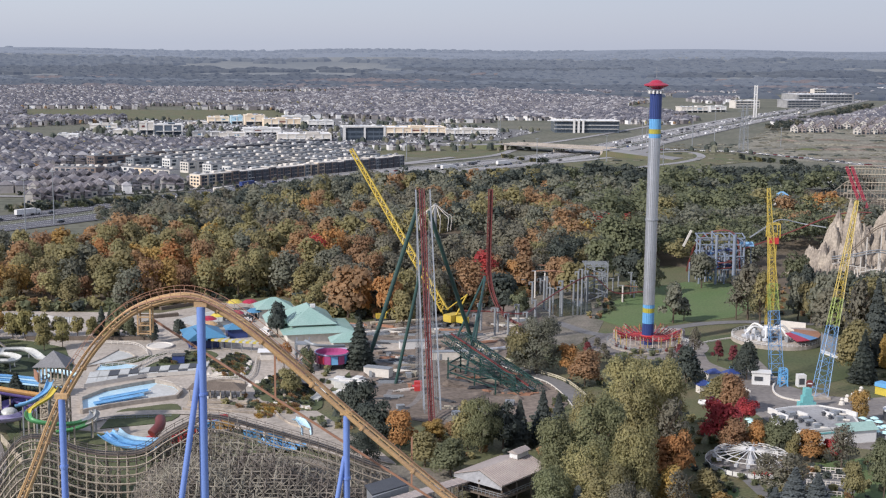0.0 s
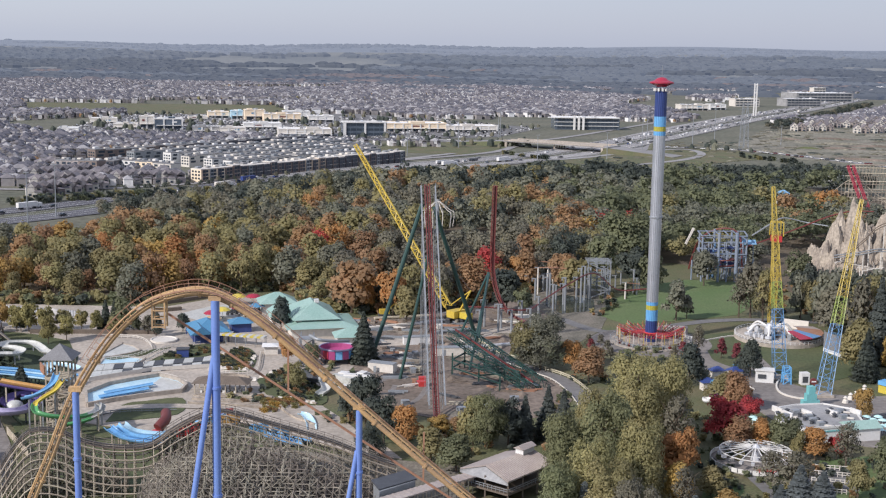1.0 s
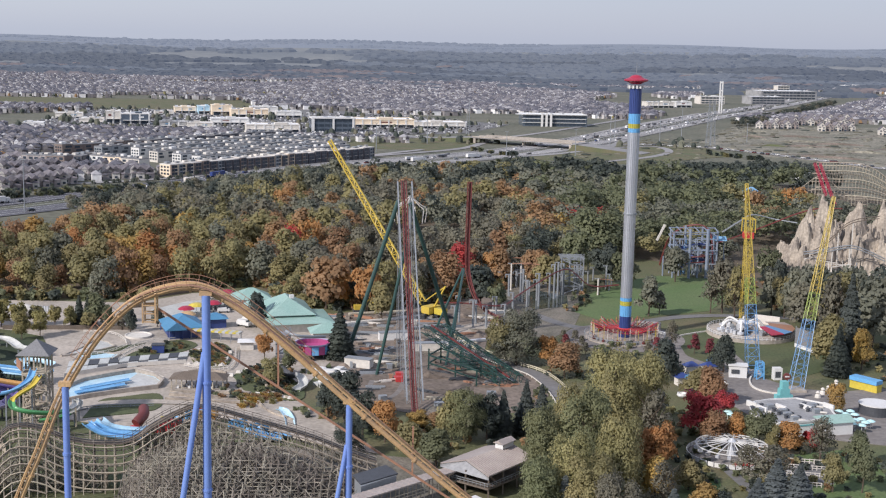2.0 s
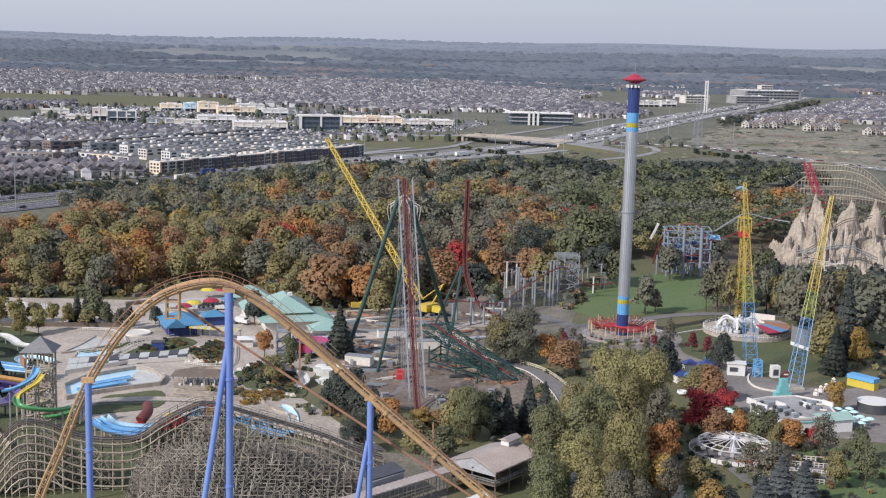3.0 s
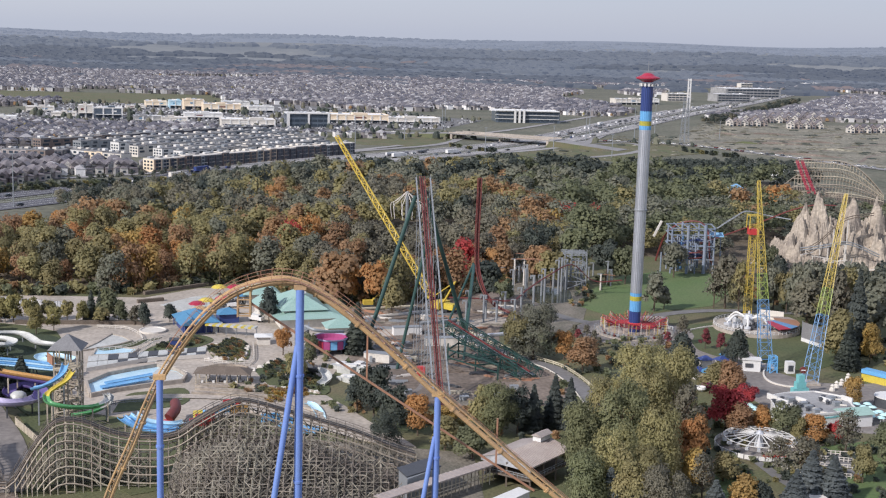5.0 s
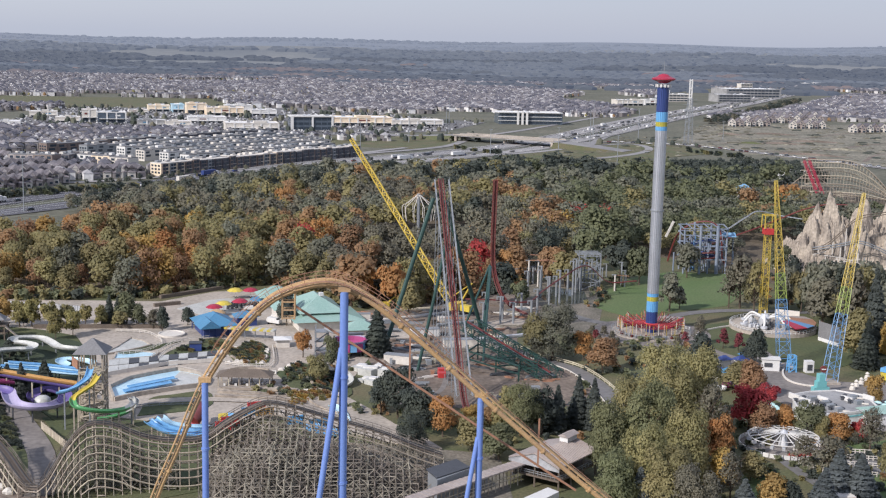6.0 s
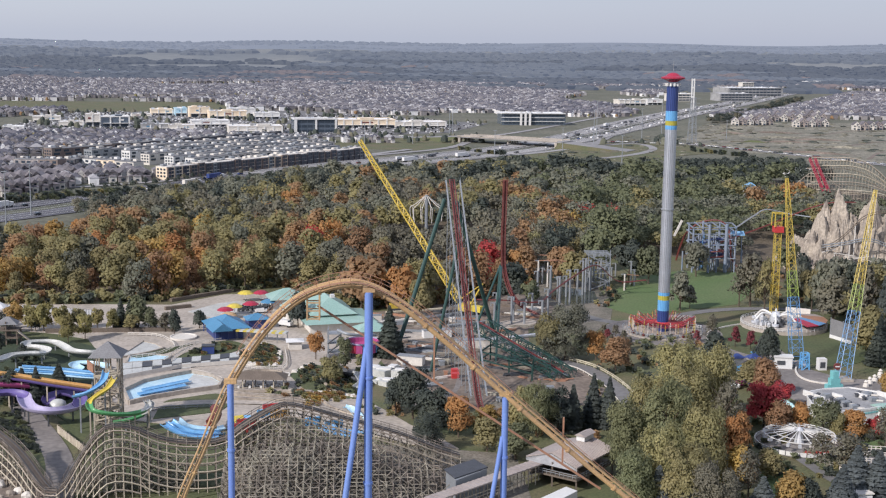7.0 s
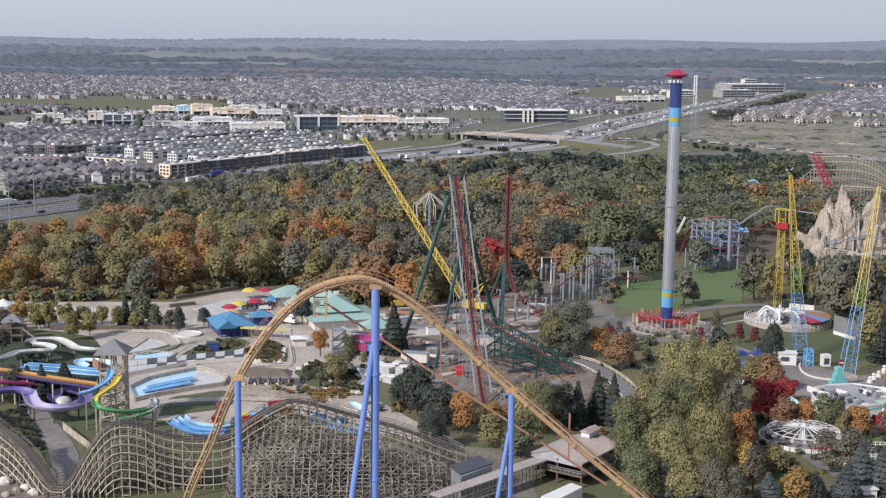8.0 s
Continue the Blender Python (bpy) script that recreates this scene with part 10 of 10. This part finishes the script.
tree(76.7, 316.1, 8.5, "rust", "round", 2, 3500, 0.0195, 1.29, "rusty brown autumn tree with a rounded crown", "park trees", "tree")
tree(82.4, 316.1, 7.8, "orange", "round", 0, 3500, 0.0195, 1.00, "orange autumn tree with a rounded crown", "park trees", "tree")
tree(87.6, 312.2, 10.1, "green", "round", 1, 3500, 0.0195, 1.12, "green leafy tree with a rounded crown", "park trees", "tree")
tree(90.1, 308.9, 7.6, "olive", "round", 2, 3500, 0.0195, 0.72, "olive-green tree with a rounded crown", "park trees", "tree")
tree(94.6, 308.8, 8.1, "orange", "round", 0, 3500, 0.0195, 1.14, "orange autumn tree with a rounded crown", "park trees", "tree")
tree(99.9, 308.8, 6.6, "red", "round", 1, 3500, 0.0195, 0.84, "scarlet autumn tree with a rounded crown", "park trees", "tree")
tree(81.2, 279.0, 11.8, "bare", "sparse", 2, 1600, 0.0150, 1.44, "grey half-bare tree with thin open branches", "park trees", "tree")
tree(78.6, 289.0, 8.6, "bare", "sparse", 0, 1600, 0.0150, 1.35, "grey half-bare tree with thin open branches", "park trees", "tree")
tree(100.1, 301.9, 11.9, "bare", "sparse", 1, 1600, 0.0150, 1.03, "grey half-bare tree with thin open branches", "park trees", "tree")
tree(73.1, 260.7, 10.5, "blue_spruce", "spruce", 2, 4200, 0.0165, 2.07, "blue-grey spruce with drooping branches", "park trees", "spruce_tree")
tree(79.7, 269.5, 12.1, "blue_spruce", "spruce", 0, 4200, 0.0165, 2.01, "blue-grey spruce with drooping branches", "park trees", "spruce_tree")
tree(84.2, 267.7, 11.4, "blue_spruce", "spruce", 1, 4200, 0.0165, 2.14, "blue-grey spruce with drooping branches", "park trees", "spruce_tree")
tree(61.7, 260.9, 8.5, "yellow", "tall", 2, 2600, 0.0225, 1.25, "golden yellow tree with a narrow crown", "park trees", "tree")
tree(54.3, 257.6, 9.0, "blue_spruce", "spruce", 0, 4200, 0.0165, 2.30, "blue-grey spruce with drooping branches", "park trees", "spruce_tree")
tree(65.5, 260.8, 7.2, "dark", "tall", 1, 2600, 0.0225, 1.19, "dark green tree with a narrow crown", "park trees", "tree")
tree(62.8, 281.1, 7.0, "olive", "tall", 2, 2600, 0.0225, 1.46, "olive-green tree with a narrow crown", "park trees", "tree")
tree(117.4, 342.5, 9.2, "yellow", "round", 0, 3500, 0.0195, 0.77, "golden yellow tree with a rounded crown", "park trees", "tree")
tree(51.4, 321.1, 23.6, "willow", "big", 1, 12000, 0.0102, 0.83, "large yellowish-green willow with billowing crown", "park trees", "willow_tree")
tree(38.9, 302.2, 18.8, "willow", "big", 2, 12000, 0.0102, 0.65, "large yellowish-green willow with billowing crown", "park trees", "willow_tree")
tree(57.2, 311.3, 24.2, "willow", "big", 0, 12000, 0.0102, 0.66, "large yellowish-green willow with billowing crown", "park trees", "willow_tree")
tree(49.7, 302.1, 22.1, "willow", "big", 1, 12000, 0.0102, 0.70, "large yellowish-green willow with billowing crown", "park trees", "willow_tree")
tree(29.0, 281.4, 19.0, "willow_green", "big", 2, 12000, 0.0102, 0.68, "light green tree with a broad crown", "park trees", "tree")
tree(38.4, 281.3, 22.1, "willow_green", "big", 0, 12000, 0.0102, 0.72, "light green tree with a broad crown", "park trees", "tree")
tree(45.2, 273.6, 20.2, "willow", "big", 1, 12000, 0.0102, 0.70, "large yellowish-green willow with billowing crown", "park trees", "willow_tree")
tree(57.2, 297.7, 18.9, "bare", "sparse", 2, 1600, 0.0150, 0.82, "grey half-bare tree with thin open branches", "park trees", "tree")
tree(32.3, 262.9, 18.2, "willow", "big", 0, 12000, 0.0102, 0.75, "large yellowish-green willow with billowing crown", "park trees", "willow_tree")
tree(36.2, 252.9, 17.6, "willow", "big", 1, 12000, 0.0102, 0.83, "large yellowish-green willow with billowing crown", "park trees", "willow_tree")
tree(25.9, 256.3, 15.3, "willow_green", "big", 2, 12000, 0.0102, 0.78, "light green tree with a broad crown", "park trees", "tree")
tree(40.6, 246.5, 14.8, "bare", "big", 0, 12000, 0.0102, 0.88, "grey half-bare tree with a broad crown", "park trees", "tree")
tree(58.6, 292.5, 12.5, "orange", "round", 1, 3500, 0.0195, 0.75, "orange autumn tree with a rounded crown", "park trees", "tree")
tree(55.3, 293.4, 10.8, "orange", "tall", 2, 2600, 0.0225, 1.07, "orange autumn tree with a narrow crown", "park trees", "tree")
tree(53.4, 273.5, 10.2, "yellow", "tall", 0, 2600, 0.0225, 1.08, "golden yellow tree with a narrow crown", "park trees", "tree")
tree(53.7, 266.2, 11.9, "bare", "sparse", 1, 1600, 0.0150, 0.89, "grey half-bare tree with thin open branches", "park trees", "tree")
tree(30.8, 256.2, 12.1, "blue_spruce", "spruce", 2, 4200, 0.0165, 1.84, "blue-grey spruce with drooping branches", "park trees", "spruce_tree")
tree(35.4, 249.7, 11.3, "blue_spruce", "spruce", 0, 4200, 0.0165, 1.95, "blue-grey spruce with drooping branches", "park trees", "spruce_tree")
tree(118.5, 478.9, 21.3, "bare", "sparse", 1, 800, 0.0200, 0.85, "grey half-bare tree with thin open branches", "park trees", "tree")
tree(119.4, 463.4, 21.1, "olive", "sparse", 2, 1600, 0.0175, 0.7, "olive half-bare tree with thin open branches", "park trees", "tree")
tree(114.0, 478.8, 16.9, "bare", "sparse", 0, 800, 0.0200, 0.72, "grey half-bare tree with thin open branches", "park trees", "tree")
tree(148.7, 507.9, 15.5, "dark", "tall", 1, 1300, 0.0300, 0.90, "dark green tree with a narrow crown", "park trees", "tree")
tree(147.8, 485.1, 17.0, "bare", "sparse", 2, 800, 0.0200, 0.82, "grey half-bare tree with thin open branches", "park trees", "tree")
tree(147.1, 464.1, 19.7, "bare", "sparse", 0, 800, 0.0200, 0.92, "grey half-bare tree with thin open branches", "park trees", "tree")
tree(153.7, 464.3, 20.0, "spruce", "spruce", 1, 1400, 0.0300, 1.27, "dark green spruce with drooping branches", "park trees", "spruce_tree")
tree(149.1, 435.7, 24.0, "olive", "tall", 2, 1900, 0.0240, 1.0, "olive-green tree with a narrow crown", "park trees", "tree")
tree(144.0, 410.3, 29.3, "spruce", "spruce", 0, 4200, 0.0165, 1.02, "dark green spruce with drooping branches", "park trees", "spruce_tree")
tree(132.9, 387.4, 16.8, "dark", "spruce", 1, 4200, 0.0165, 1.35, "dark green conifer beside the plaza", "park trees", "spruce_tree")
tree(133.1, 396.7, 16.9, "olive", "tall", 2, 2600, 0.0200, 1.0, "olive-green tree with a narrow crown", "park trees", "tree")
tree(143.2, 394.8, 13.0, "yellow", "round", 0, 3500, 0.0195, 0.73, "golden yellow tree with a rounded crown", "park trees", "tree")
tree(158.0, 427.1, 24.4, "sage", "tall", 1, 1900, 0.0240, 1.2, "pale grey-green tree with a narrow crown", "park trees", "tree")
tree(142.2, 464.0, 20.2, "sage", "round", 2, 1500, 0.0320, 0.66, "pale grey-green tree with a rounded crown", "park trees", "tree")
tree(149.7, 464.2, 20.6, "sage", "round", 0, 1500, 0.0320, 0.71, "pale grey-green tree with a rounded crown", "park trees", "tree")
tree(140.6, 472.1, 16.5, "olive", "round", 1, 1500, 0.0320, 0.75, "olive-green tree with a rounded crown", "park trees", "tree")
tree(155.1, 459.3, 20.5, "dark", "round", 2, 1500, 0.0320, 0.71, "dark green tree with a rounded crown", "park trees", "tree")
tree(162.5, 458.5, 21.3, "sage", "round", 0, 1500, 0.0320, 0.75, "pale grey-green tree with a rounded crown", "park trees", "tree")
tree(169.7, 454.8, 22.4, "dark", "round", 1, 1500, 0.0320, 0.71, "dark green tree with a rounded crown", "park trees", "tree")
tree(140.6, 449.3, 17.5, "bare", "tall", 2, 1900, 0.0240, 1.2, "grey-olive tree with a narrow crown", "park trees", "tree")
tree(136.8, 476.2, 17.5, "sage", "round", 0, 1500, 0.0320, 0.68, "pale grey-green tree with a rounded crown", "park trees", "tree")
tree(-128.4, 350.2, 9.3, "spruce", "spruce", 1, 4200, 0.0165, 2.30, "dark green spruce with drooping branches", "park trees", "spruce_tree")
tree(-130.7, 346.3, 9.2, "dark", "round", 2, 3500, 0.0195, 0.98, "dark green tree with a rounded crown", "park trees", "tree")
tree(-118.9, 353.2, 9.9, "dark", "spruce", 0, 4200, 0.0165, 2.20, "dark green conifer beside the plaza", "park trees", "spruce_tree")
tree(96.4, 280.8, 9.1, "olive", "round", 2, 3500, 0.0195, 0.82, "olive-green tree with a rounded crown", "park trees", "tree")
tree(108.5, 299.2, 8.6, "green", "round", 0, 3500, 0.0195, 0.93, "green leafy tree with a rounded crown", "park trees", "tree")
tree(103.3, 280.7, 10.5, "green", "round", 1, 3500, 0.0195, 0.79, "green leafy tree with a rounded crown", "park trees", "tree")
tree(143.6, 426.8, 24.3, "bare", "sparse", 2, 800, 0.0200, 0.69, "grey half-bare tree with thin open branches", "park trees", "tree")
tree(113.3, 542.1, 15.1, "sage", "round", 1, 1500, 0.0320, 0.95, "pale grey-green tree with a rounded crown", "park trees", "tree")
tree(88.4, 595.3, 24.6, "green", "big", 2, 4200, 0.0175, 1.29, "green leafy tree with a broad crown", "park trees", "tree")
tree(72.0, 556.9, 18.0, "green", "round", 0, 1500, 0.0320, 1.00, "green leafy tree with a rounded crown", "park trees", "tree")
tree(80.8, 530.3, 17.2, "dark", "round", 1, 1500, 0.0320, 1.01, "dark green tree with a rounded crown", "park trees", "tree")
tree(88.0, 524.2, 15.8, "green", "round", 2, 1500, 0.0320, 0.90, "green leafy tree with a rounded crown", "park trees", "tree")
tree(25.3, 481.7, 15.7, "dark", "round", 0, 1500, 0.0320, 1.00, "dark green tree with a rounded crown", "park trees", "tree")
tree(34.1, 528.6, 14.6, "orange", "round", 1, 1500, 0.0320, 1.07, "orange autumn tree with a rounded crown", "park trees", "tree")
tree(55.3, 516.9, 14.4, "olive", "round", 2, 1500, 0.0320, 1.17, "olive-green tree with a rounded crown", "park trees", "tree")
tree(50.3, 522.9, 15.7, "rust", "round", 0, 1500, 0.0320, 0.90, "rusty brown autumn tree with a rounded crown", "park trees", "tree")
tree(31.3, 476.5, 10.0, "green", "round", 1, 1500, 0.0320, 1.03, "green leafy tree with a rounded crown", "park trees", "tree")
tree(-55.8, 440.6, 12.2, "dark", "round", 2, 1500, 0.0320, 0.78, "dark green tree with a rounded crown", "park trees", "tree")
